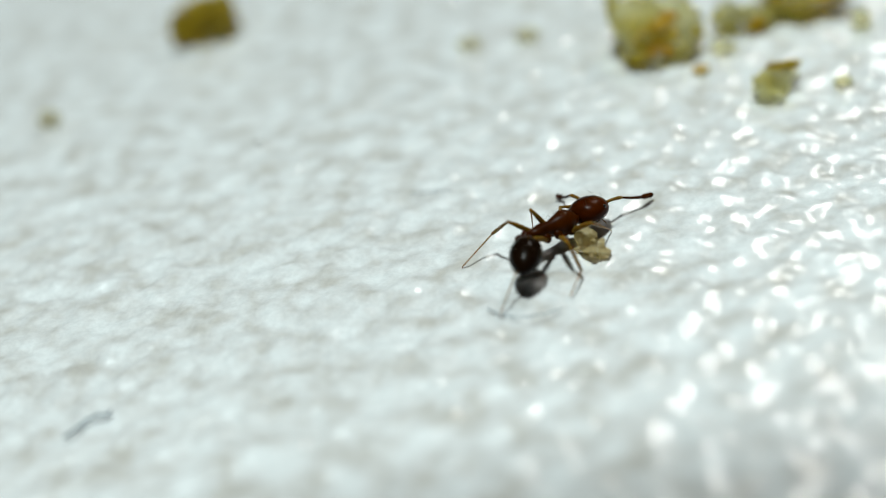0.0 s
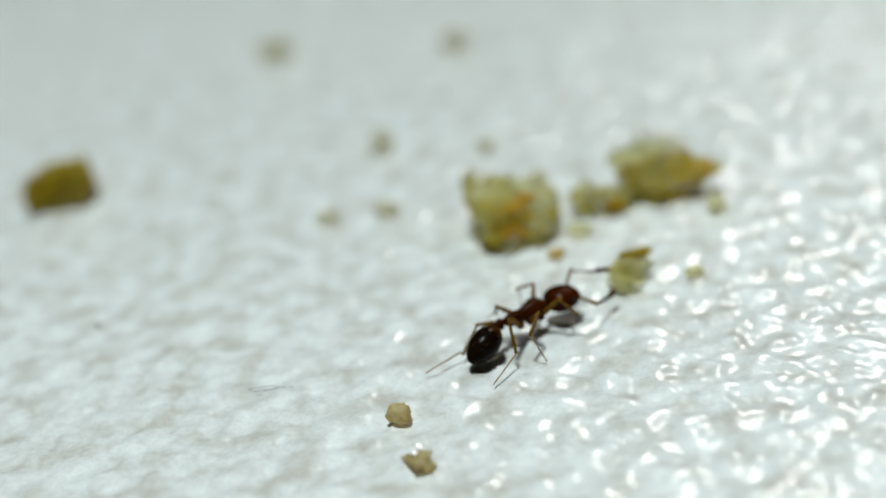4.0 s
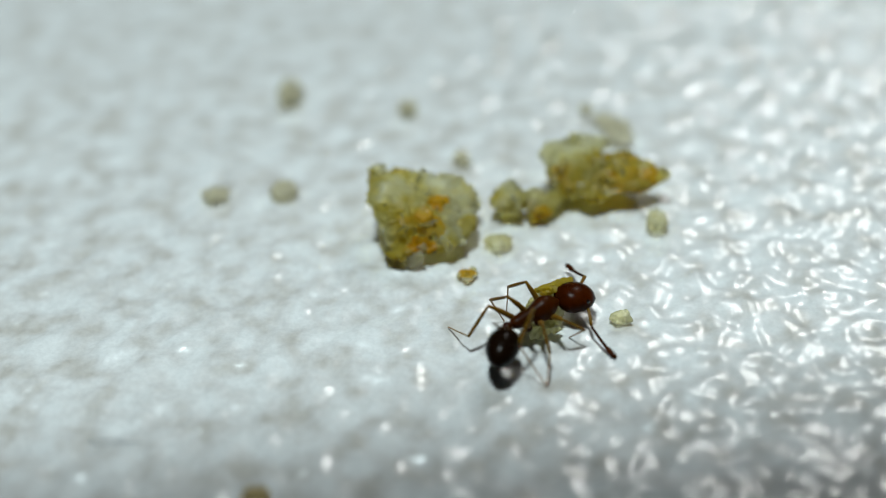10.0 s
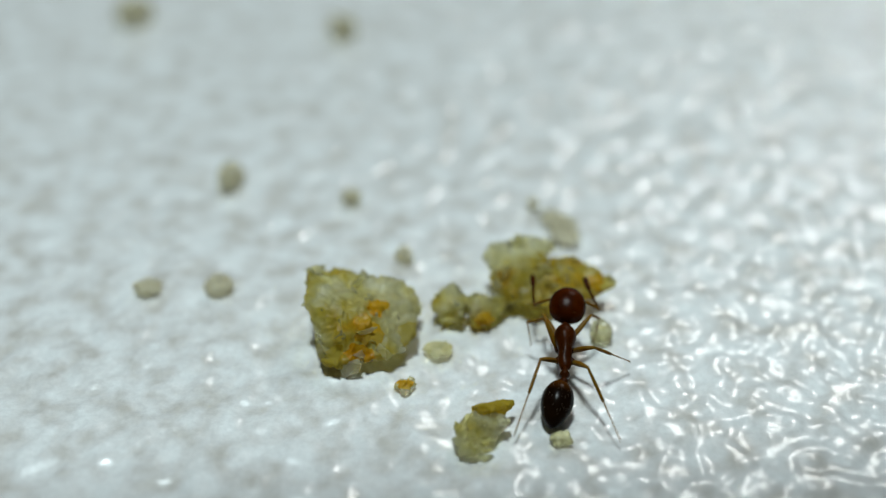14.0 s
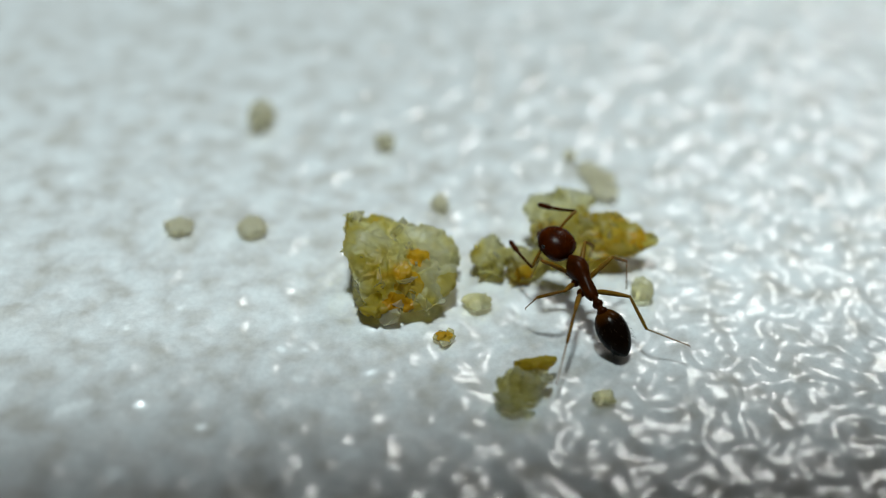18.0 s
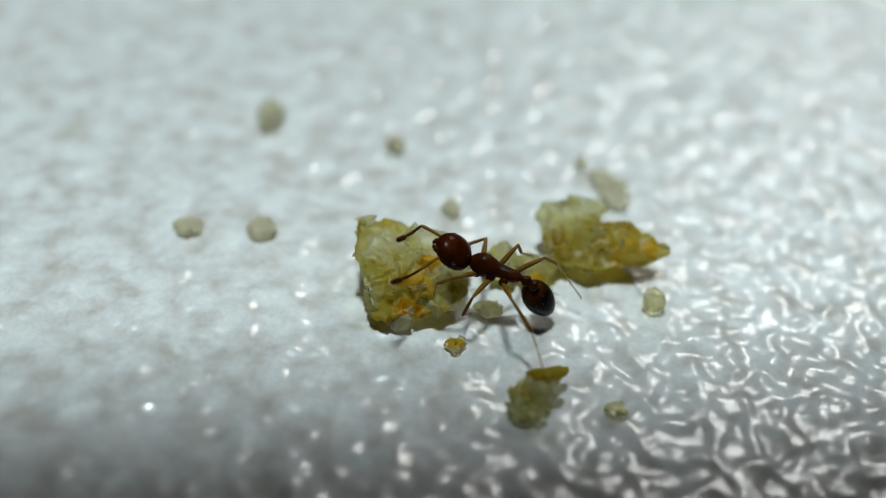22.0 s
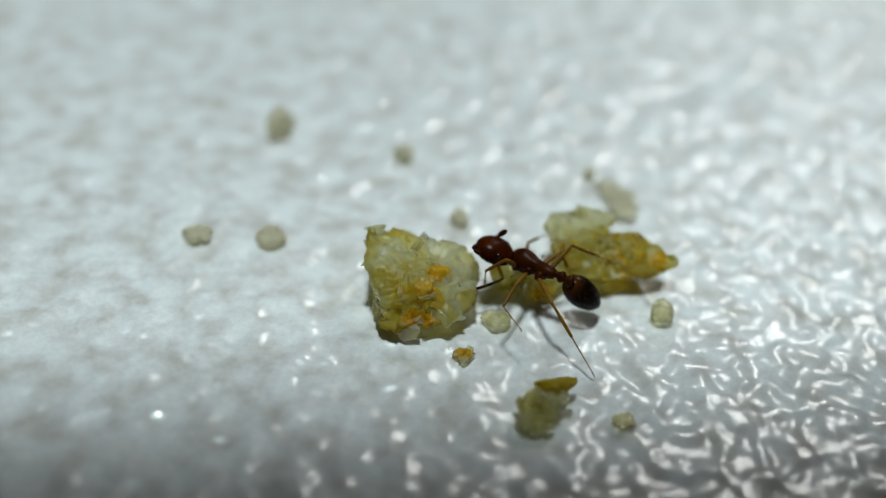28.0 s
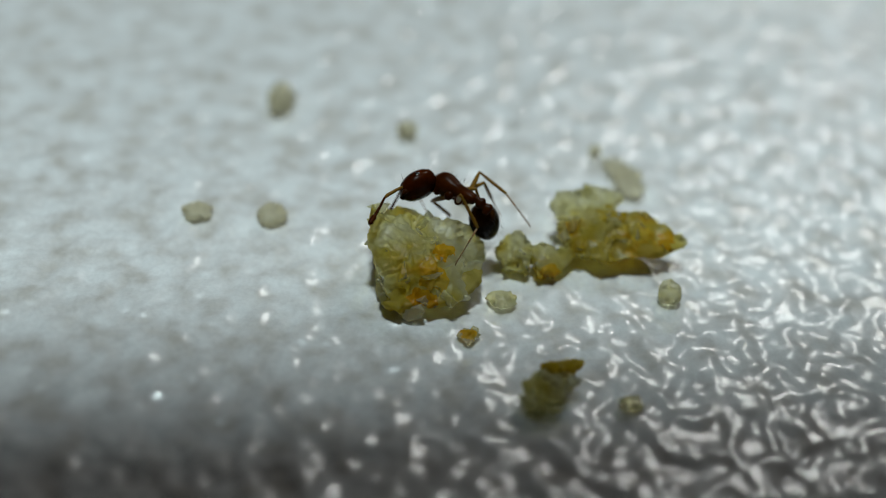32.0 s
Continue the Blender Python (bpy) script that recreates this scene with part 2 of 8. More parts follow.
def build_ground():
    """One sheet: a finely embossed middle that runs out flat on every side."""
    step = 0.078
    xs = np.arange(-25.0, 19.0, step)
    ys = np.arange(-15.5, 33.0, step)
    cells = smooth_noise(7, (len(ys), len(xs)), step, [(0.9, 0.3, 1.0), (1.6, 0.3, 0.6), (2.6, 0.4, 0.3)])
    worm = smooth_noise(11, (len(ys), len(xs)), step, [(1.15, 0.34, 1.0)])
    relief = 0.044 * np.tanh(0.9 * cells) + 0.034 * np.exp(-(worm / 0.5) ** 2)
    relief += 0.012 * smooth_noise(5, (len(ys), len(xs)), step, [(0.45, 0.35, 1.0)])
    relief = eased(relief, step, 0.5)
    fade_x = np.clip(np.minimum(xs - xs[0], xs[-1] - xs) / 2.0, 0, 1)
    fade_y = np.clip(np.minimum(ys - ys[0], ys[-1] - ys) / 2.0, 0, 1)
    relief = (relief - relief.max() * 0.6) * fade_y[:, None] * fade_x[None, :]
    far = np.array([2.0, 6.0, 15.0, 40.0, 110.0, 400.0])
    X = np.concatenate([xs[0] - far[::-1], xs, xs[-1] + far])
    Y = np.concatenate([ys[0] - far[::-1], ys, ys[-1] + far])
    Z = np.zeros((len(Y), len(X)))
    Z[6:-6, 6:-6] = relief
    gx, gy = np.meshgrid(X, Y)
    co = np.stack([gx, gy, Z], -1).reshape(-1, 3) * MM
    w, h = len(X), len(Y)
    i = (np.arange(h - 1)[:, None] * w + np.arange(w - 1)[None, :]).ravel()
    faces = np.stack([i, i + 1, i + 1 + w, i + w], 1)
    me = bpy.data.meshes.new("ground")
    me.vertices.add(len(co))
    me.vertices.foreach_set("co", co.ravel())
    me.loops.add(faces.size)
    me.loops.foreach_set("vertex_index", faces.ravel())
    me.polygons.add(len(faces))
    me.polygons.foreach_set("loop_start", np.arange(0, faces.size, 4))
    me.polygons.foreach_set("use_smooth", [True] * len(faces))
    me.update()
    me.materials.append(PLASTIC)
    return tagged(new("ground", me), "glossy white plastic surface embossed with a fine leather grain", kind="structure")


def facet(p, cell):
    """Broken, crystalline relief: each cell of space has its own step and its own tilt."""
    home = noise.voronoi(p / cell)[1][0]
    step = noise.cell(home * 7.3 + Vector((11.1, 0, 0)))
    tilt = noise.cell_vector(home * 5.1 + Vector((0, 3.7, 0))) - Vector((0.5, 0.5, 0.5))
    return cell * (0.55 * (step - 0.5) + 1.1 * tilt.dot(p / cell - home))


def exits(rays, c, pts):
    """How far each ray from c runs before it leaves the convex chunk round the corner points (0 where it misses)."""
    bm = bmesh.new()
    for p in pts:
        bm.verts.new(p)
    bmesh.ops.convex_hull(bm, input=bm.verts)
    bm.normal_update()
    far, near = np.full(len(rays), 1e9), np.full(len(rays), -1e9)
    for f in bm.faces:
        n = np.array(f.normal)
        slope = rays @ n
        room = np.dot(np.array(f.verts[0].co) - c, n)
        t = room / np.where(np.abs(slope) < 1e-9, 1e-9, slope)
        far = np.where(slope > 0, np.minimum(far, t), far)
        near = np.where(slope <= 0, np.maximum(near, t), near)
    bm.free()
    return np.where((far > near) & (far > 0), far, 0.0)


def chunk_mesh(chunks, detail, grain, jag, seed, floor=True, broken=0.44, melt=0.5, fine=0.5):
    """One broken skin round convex chunks (lists of corners), grown along rays from their middle, flat where it rests."""
    c = np.mean([p for pts in chunks for p in pts], axis=0)
    bm = bmesh.new()
    bmesh.ops.create_icosphere(bm, subdivisions=detail, radius=1.0)
    off = Vector((seed * 3.1, seed * 1.7, -seed * 2.3))
    rays = np.array([v.co for v in bm.verts])
    reach = np.maximum(np.max([exits(rays, c, pts) for pts in chunks], axis=0), 0.06)
    ends = np.array([[e.verts[0].index, e.verts[1].index] for e in bm.edges])
    count = np.bincount(ends.ravel(), minlength=len(rays))
    for _ in range(max(1, int(melt * 20 / 4 ** (6 - detail)))):
        near = np.bincount(ends[:, 0], reach[ends[:, 1]], len(rays)) + np.bincount(ends[:, 1], reach[ends[:, 0]], len(rays))
        reach = 0.3 * reach + 0.7 * near / count
    for v, d, r in zip(bm.verts, rays, reach):
        v.co = c + d * r
    bm.normal_update()
    out = [v.normal.copy() for v in bm.verts]
    for v, n in zip(bm.verts, out):
        p = v.co.copy()
        q = p + off + 0.2 * grain * noise.noise_vector(p * (2.0 / grain))
        r = broken * (facet(q, grain) + fine * facet(q + off, grain * 0.45))
        r += jag * noise.fractal(q * (2.2 / grain), 0.6, 2.0, 4)
        p += n * r
        if floor:
            p.z = max(p.z, -0.02)
        v.co = p
    bm.normal_update()
    return bm


def pebble(w, d, h, seed, detail=4, broken=0.14):
    """A loose angular grain of that width, depth and height."""
    rng = random.Random(seed)
    pts = []
    for k in range(8):
        a = (k + rng.uniform(-0.3, 0.3)) * math.tau / 8
        r = rng.uniform(0.42, 0.54)
        x, y = r * w * math.cos(a), r * d * math.sin(a)
        pts += [(x * 0.85, y * 0.85, 0.0), (x, y, h * 0.4), (x * rng.uniform(0.5, 0.75), y * rng.uniform(0.5, 0.75), h * rng.uniform(0.8, 1.0))]
    return chunk_mesh([pts], detail, 0.6 * w, 0.03 * w, seed, broken=broken)


def patch(core, centre, radius, seed):
    """An irregular patch in the skin of a core: a domed piece of that skin, its rim sunk in."""
    heart = min(core.verts, key=lambda v: (v.co - Vector(centre)).length_squared).co.copy()
    bm = bmesh.new()
    made = {}
    for v in core.verts:
        d = (v.co - heart).length / (radius * (1 + 0.45 * noise.noise(v.co * (1.6 / radius) + Vector((seed, 0, 0)))))
        if d < 1.15:
            made[v.index] = bm.verts.new(v.co + v.normal * 0.035 * radius ** 0.5 * (1 - d ** 3))
    for f in core.faces:
        if all(v.index in made for v in f.verts):
            bm.faces.new([made[v.index] for v in f.verts])
    return bm


def crystal_shell(core, count, small, large, seed):
    """Many angular crystals bedded in the skin of a core mesh, joined into one mesh."""
    rng = random.Random(seed)
    core.faces.ensure_lookup_table()
    core.normal_update()
    areas = np.cumsum([f.calc_area() for f in core.faces])
    shapes = []
    for _ in range(14):
        one = bmesh.new()
        for _ in range(10):
            d = Vector([rng.gauss(0, 1) for _ in range(3)]).normalized()
            one.verts.new(d * rng.uniform(0.85, 1.1))
        bmesh.ops.convex_hull(one, input=one.verts)
        bmesh.ops.delete(one, geom=[v for v in one.verts if not v.link_faces], context="VERTS")
        one.verts.index_update()
        shapes.append(([v.co.copy() for v in one.verts], [[v.index for v in f.verts] for f in one.faces]))
        one.free()
    out = bmesh.new()
    made, tries = 0, 0
    while made < count and tries < count * 20:
        tries += 1
        f = core.faces[min(int(np.searchsorted(areas, rng.random() * areas[-1])), len(core.faces) - 1)]
        p = f.calc_center_median()
        if p.z < 0.03:
            continue
        size = small + (large - small) * rng.random() ** 1.8
        turn = Euler([rng.uniform(0, math.tau) for _ in range(3)]).to_matrix()
        grow = Vector((rng.uniform(0.4, 0.75), rng.uniform(0.75, 1.1), rng.uniform(0.9, 1.2))) * size
        seat = p + f.normal * size * rng.uniform(-0.75, -0.3)
        base, faces = shapes[made % len(shapes)]
        verts = []
        for c in base:
            q = seat + turn @ Vector([c[k] * grow[k] for k in range(3)])
            q.z = max(q.z, 0.0)
            verts.append(out.verts.new(q))
        for t in faces:
            out.faces.new([verts[k] for k in t])
        made += 1
    return out


def tube(points, radii, sides=8, bm=None):
    """A round, tapered, capped tube along points."""
    bm = bm or bmesh.new()
    pts = [Vector(p) for p in points]
    rings = []
    side = None
    for i, p in enumerate(pts):
        d = (pts[min(i + 1, len(pts) - 1)] - pts[max(i - 1, 0)]).normalized()
        ref = side if side else (Vector((0, 0, 1)) if abs(d.z) < 0.9 else Vector((1, 0, 0)))
        a = (ref - d * ref.dot(d)).normalized()
        side = a
        b = d.cross(a)
        rings.append([bm.verts.new(p + (a * math.cos(k * math.tau / sides) + b * math.sin(k * math.tau / sides)) * radii[i]) for k in range(sides)])
    for r0, r1 in zip(rings, rings[1:]):
        for k in range(sides):
            bm.faces.new((r0[k], r0[(k + 1) % sides], r1[(k + 1) % sides], r1[k]))
    bm.faces.new(rings[0][::-1])
    bm.faces.new(rings[-1])
    return bm


def lathe(profile, squash=(1.0, 1.0), segs=28, bend=0.0, offset=(0, 0, 0), bm=None):
    """A closed body of revolution along x from (x, radius) pairs, flattened by squash in y and z and bowed by bend in z."""
    bm = bm or bmesh.new()
    rings = []
    for x, r in profile:
        rings.append([bm.verts.new((x + offset[0], r * squash[0] * math.cos(k * math.tau / segs) + offset[1],
                                    r * squash[1] * math.sin(k * math.tau / segs) + bend * x * x + offset[2])) for k in range(segs)])
    for r0, r1 in zip(rings, rings[1:]):
        for k in range(segs):
            bm.faces.new((r0[k], r1[k], r1[(k + 1) % segs], r0[(k + 1) % segs]))
    bm.faces.new(rings[0])
    bm.faces.new(rings[-1][::-1])
    return bm


def oval(length, radius, x0, n=14, power=0.5, skew=0.0):
    """Profile of an egg from x0 to x0 + length; skew moves its widest place forward."""
    out = []
    for i in range(n + 1):
        u = 0.5 - 0.5 * math.cos(math.pi * (0.02 + 0.96 * i / n))
        w = u ** (1.0 - skew)
        out.append((x0 + length * u, radius * (4 * w * (1 - w)) ** power + 0.004))
    return out


build_ground()


# ---- crumbs and grains ----
def crumb(name, label, chunks, mat, detail=5, grain=0.34, jag=0.03, seed=1, bits=(), at=(0, 0, 0), melt=0.5, crystals=0, sizes=(0.05, 0.16)):
    """A crumb thing: an Empty at its base, its core, the crystals of its crust and the coloured grains and patches set
    in it.
    """
    thing = new(name)
    thing.matrix_basis = mm(at[0], at[1], at[2])
    thing.empty_display_size = MM
    core = chunk_mesh(chunks, detail, grain, jag, seed, melt=melt, broken=0.42 if crystals else 0.44, fine=0.4 if crystals else 0.65)
    if crystals:
        part("crust", crystal_shell(core, crystals, sizes[0], sizes[1], seed), CRUST if mat is PALE else mat, thing, "glassy pale flakes of crust", smooth=False)["kind"] = "stuff"
    body = core.copy()
    part("crumb_body", core, mat, thing)
    for k, (x, y, z, r, m, text) in enumerate(bits):
        part("grain", patch(body, (x, y, z), r, seed + 5 + k), m, thing, text)
    body.free()
    return tagged(thing, label, "crumb")


def build_crumbs():
    crumb("bread_crumb", "large pale yellow bread crumb with orange patches on white plastic", [
        [(-2.05, 2.1, 1.42), (-1.98, 2.9, 0.95), (-1.66, 2.0, 1.3), (-1.1, 1.95, 1.2), (-0.09, 2.05, 1.06), (0.16, 2.4, 0.6), (0.24, 1.7, 0.8), (-2.02, 1.25, 1.0), (-1.83, 0.7, 0.6), (-0.9, 0.7, 0.85),
         (0.28, 1.4, 0.5), (0.08, 0.85, 0.42), (-0.37, 0.42, 0.34), (-1.26, 0.22, 0.32), (-1.7, 0.36, 0.3), (-0.25, 1.25, 0), (-0.7, 0.9, 0), (-1.5, 0.75, 0), (-1.8, 1.3, 0), (-1.8, 2.4, 0), (0.0, 2.1, 0)]],
        PALE, seed=2, detail=6, grain=0.42, jag=0.02, crystals=45, sizes=(0.12, 0.30), melt=0.1,
        # the olive patches lie low on the front, darker than the rest
        bits=[(-0.95, 0.3, 0.40, 0.32, ORANGE, "orange grain baked into the crumb"), (-0.75, 0.7, 0.85, 0.32, ORANGE, "orange grain baked into the crumb"),
              (-1.3, 0.25, 0.25, 0.45, OLIVE, "olive patch in the skin of the crumb"), (-0.55, 1.35, 1.05, 0.22, ORANGE, "orange grain baked into the crumb"),
              (0.1, 1.0, 0.3, 0.35, OLIVE, "olive patch in the skin of the crumb")])
    crumb("bread_crumb", "long jagged yellow bread crumb with a raised back", [
        [(1.64, 3.42, 0.9), (1.76, 3.6, 1.02), (2.23, 3.75, 1.08), (2.65, 3.75, 1.02), (3.16, 3.8, 0.85), (3.08, 3.36, 0.72), (2.6, 3.0, 0.75), (1.74, 2.9, 0.7), (1.8, 3.9, 0.6), (2.9, 4.1, 0.6), (2.0, 3.3, 0.1), (2.8, 3.5, 0.1)],
        [(1.83, 2.77, 0.85), (2.59, 2.9, 0.92), (3.54, 3.1, 0.92), (4.04, 2.8, 0.86), (4.58, 2.45, 0.7), (4.22, 2.36, 0.5), (3.63, 2.12, 0.42), (2.81, 2.0, 0.38), (1.95, 2.2, 0.42), (1.66, 2.56, 0.6),
         (3.6, 3.4, 0.6), (2.2, 3.2, 0.6), (2.3, 2.75, 0), (3.6, 2.85, 0), (3.5, 3.1, 0), (2.4, 3.2, 0)]],
        PALE, seed=4, detail=6, grain=0.40, jag=0.02, melt=0.1, crystals=45, sizes=(0.12, 0.30),
        bits=[(4.0, 2.5, 0.75, 0.22, ORANGE, "orange grain baked into the crumb"), (2.7, 2.1, 0.4, 0.35, OLIVE, "olive patch in the skin of the crumb"),
              (3.7, 2.2, 0.4, 0.3, OLIVE, "olive patch in the skin of the crumb"), (2.9, 3.1, 0.9, 0.3, OLIVE, "olive patch in the skin of the crumb")])
    crumb("bread_crumb", "small pale bread crumb touching the long one", [
        [(0.45, 2.23, 0.4), (0.7, 2.46, 0.6), (1.06, 2.4, 0.88), (1.24, 2.15, 0.7), (0.6, 1.75, 0.24), (1.2, 1.6, 0.25), (0.8, 2.8, 0.3), (0.8, 2.0, 0), (1.2, 2.0, 0), (1.1, 2.7, 0)],
        [(1.2, 2.2, 0.6), (1.46, 2.2, 0.78), (1.64, 2.1, 0.5), (2.25, 2.35, 0.34), (1.67, 1.55, 0.18), (1.27, 1.55, 0.22), (1.3, 1.9, 0), (1.8, 2.1, 0), (1.4, 2.6, 0.2)]],
        PALE, seed=9, grain=0.3, jag=0.02, melt=0.2, crystals=24, sizes=(0.08, 0.19),
        bits=[(1.65, 1.6, 0.25, 0.22, ORANGE, "orange grain at the foot of the crumb")])
    crumb("bread_crumb", "angular olive-yellow bread crumb lying far off, out of focus", [[
        (-0.9, -0.8, 0), (0.6, -0.7, 0), (0.8, 0.7, 0), (-0.8, 0.7, 0), (-1.0, -0.75, 0.35), (-0.98, -0.5, 0.85), (-0.2, -0.75, 0.7), (0.55, -0.5, 1.15), (0.75, 0.3, 1.25), (-0.6, 0.5, 0.95), (1.1, -0.2, 0.55), (0.9, -0.6, 0.4)]],
        OLIVE, seed=12, crystals=40, sizes=(0.12, 0.26), at=(-13.45, 6.5, 0))
    crumb("bread_crumb", "flat pale grain with an orange middle on white plastic", [[
        (-0.28, 0.0, 0.02), (-0.15, 0.2, 0.06), (0.08, 0.22, 0.07), (0.28, 0.03, 0.04), (0.12, -0.2, 0.04), (-0.05, -0.27, 0.02), (-0.18, -0.12, 0.07), (0.1, 0.0, 0.09),
        (-0.25, 0.0, -0.02), (0.0, 0.2, -0.02), (0.25, 0.0, -0.02), (0.0, -0.25, -0.02)]],
          CHIP, detail=4, grain=0.2, jag=0.008, seed=17, bits=[(-0.02, -0.06, 0.2, 0.165, ORANGE, "orange middle of the grain")])
    crumb("bread_crumb", "faint flat curved flake behind the long crumb", [
        [(2.95, 6.35, 0.1), (3.35, 6.5, 0.14), (3.98, 5.8, 0.18), (3.2, 5.5, 0.14), (3.1, 6.2, 0), (3.75, 5.7, 0)],
        [(3.15, 5.8, 0.14), (3.98, 5.8, 0.18), (4.1, 4.7, 0.2), (3.4, 4.55, 0.16), (3.3, 5.2, 0.2), (3.6, 5.5, 0), (3.7, 4.7, 0)]],
        GREY, detail=5, grain=0.25, jag=0.01, seed=41, melt=0.3)
    # loose grains: x, y, width, depth, height, material, words
    loose = [
        (-5.67, 3.30, 0.82, 0.72, 0.22, GREY, "pale rounded crumb grain on plastic"), (-4.08, 3.30, 0.78, 0.78, 0.26, GREY, "pale rounded crumb grain on plastic"),
        (-4.41, 7.75, 0.80, 1.05, 0.5, GREY, "blurred pale grain lying far off"), (-1.39, 6.85, 0.56, 0.56, 0.3, GREY, "small beige grain on white plastic"),
        (-0.08, 4.40, 0.50, 0.55, 0.26, GREY, "small pale grain behind the crumb"), (2.99, 6.55, 0.36, 0.50, 0.20, GREY, "small beige grain on white plastic"),
        (2.88, -1.62, 0.55, 0.42, 0.24, CHIP, "small angular pale yellow grain near the ant"),
        (3.97, 1.45, 0.52, 0.62, 0.42, CHIP, "translucent yellow grain beside the long crumb"),
        (0.64, 1.05, 0.82, 0.72, 0.24, CHIP, "pale grain between the crumbs"),
        (-8.6, 17.6, 1.30, 1.30, 0.7, GREY, "blurred pale grain lying far off"), (-2.06, 16.5, 1.10, 1.30, 0.7, GREY, "blurred pale grain lying far off"),
        (-16.7, 1.5, 0.75, 0.75, 0.4, GREY, "blurred pale grain lying far off"),
    ]
    for k, (x, y, w, d, h, m, text) in enumerate(loose):
        bm = pebble(w, d, h, 20 + k)
        ob = link("crumb_grain", bm, m)
        ob.matrix_basis = mm(x, y, 0)
        tagged(ob, text, "crumb", "loose crumb grains")


def build_carried_crumb():
    """Two grains stuck together, which the ant drags; long axis along x, the darker one in front."""
    thing = new("bread_crumb")
    core = chunk_mesh([[(-0.49, 0.52, 0.5), (-0.96, 0.34, 0.05), (-0.9, -0.17, 0.05), (-0.25, -0.43, 0.15), (0.13, -0.45, 0.35), (-0.02, 0.26, 0.5), (-0.22, -0.08, 0.58), (-0.68, 0.18, 0.45), (0.04, 0.23, 0), (0.12, -0.28, 0), (-0.37, 0.5, 0), (-0.24, -0.3, 0.4)]], 5, 0.34, 0.035, 31)
    part("crust", crystal_shell(core, 16, 0.07, 0.17, 31), CRUST, thing, "glassy pale flakes of crust", smooth=False)["kind"] = "stuff"
    part("crumb_body", core, CRUST, thing, smooth=False)
    part("grain", chunk_mesh([[(0.06, 0.34, 0.3), (0.01, 0.28, 0.58), (0.55, -0.41, 0.5), (0.4, -0.46, 0.32), (-0.24, -0.0, 0.55), (0.16, -0.37, 0.5), (-0.17, 0.24, 0.62), (0.21, 0.08, 0.25), (0.52, -0.34, 0.25), (-0.19, 0.14, 0.3), (0.12, -0.28, 0.3)]], 5, 0.4, 0.02, 33, broken=0.2), OLIVE, thing, "dull yellow wedge stuck to the crumb", smooth=False)
    return tagged(thing, "two-lobed pale crumb with a yellow wedge, dragged by the ant", "crumb")


def build_dropped_grain():
    bm = pebble(0.62, 0.5, 0.34, 52)
    grain = tagged(link("crumb_grain", bm, BEIGE), "angular beige grain that the ant lets go", "crumb", "loose crumb grains")
    bm = chunk_mesh([[(-0.42, 0.3, 0.1), (-0.38, 0.02, 0.16), (-0.1, -0.24, 0.2), (0.5, -0.18, 0.04), (0.1, 0.12, 0.24), (-0.2, 0.22, 0.2), (-0.4, 0.25, 0), (-0.1, -0.2, 0), (0.45, -0.15, 0), (0.1, 0.1, 0)]], 4, 0.3, 0.015, 57)
    flake = tagged(link("crumb_grain", bm, BEIGE), "wedge-shaped beige flake that the ant lets go", "crumb", "loose crumb grains")
    return grain, flake


def build_litter():
    """Fine fibres and dark specks on the surface."""
    def fibre(points, r, label):
        ob = link("fibre", tube(points, [r] * len(points), 6), FIBRE)
        tagged(ob, label, "fibre", "fibres")
    curl = [(-6.35 + 0.33 * math.cos(a) * (1 if a < 3 else 0.9), -4.5 + 0.07 * math.sin(a), 0.04) for a in [0.5 + 0.35 * i for i in range(16)]]
    fibre(curl + [(-6.0, -4.52, 0.04), (-5.75, -4.55, 0.04)], 0.006, "short dark fibre with a small loop")
    fibre([(-12.1, -11.55, 0.03), (-11.95, -11.4, 0.05), (-11.8, -11.2, 0.07), (-11.65, -11.1, 0.08), (-11.48, -11.09, 0.06), (-11.44, -11.0, 0.05)], 0.028, "short curved grey fibre")
    fibre([(-5.0, -9.02, 0.04), (-4.8, -9.2, 0.04), (-4.5, -9.37, 0.04), (-4.25, -9.4, 0.05), (-3.95, -9.35, 0.05), (-3.68, -9.25, 0.05)], 0.012, "thin curved fibre beside the ant's path")
    for x, y, r in [(-10.6, -1.15, 0.10), (1.17, 7.5, 0.13)]:
        bm = pebble(r * 3.0, r * 1.7, 0.09, int(x * 10), 2)
        ob = link("dust_speck", bm, SPECK)
        ob.matrix_basis = mm(x, y, 0.025)
        tagged(ob, "tiny grey-brown speck of dust", "speck", "dust specks")


# ---- the ant: x forward, y to its left, z up ----
def bristles(bm, spots, length, r=0.0025):
    for p, d in spots:
        p, d = Vector(p), Vector(d).normalized()
        tube([p, p + d * length * 0.6, p + d * length + Vector((-0.02, 0, 0))], [r, r * 0.8, r * 0.3], 4, bm)
    return bm


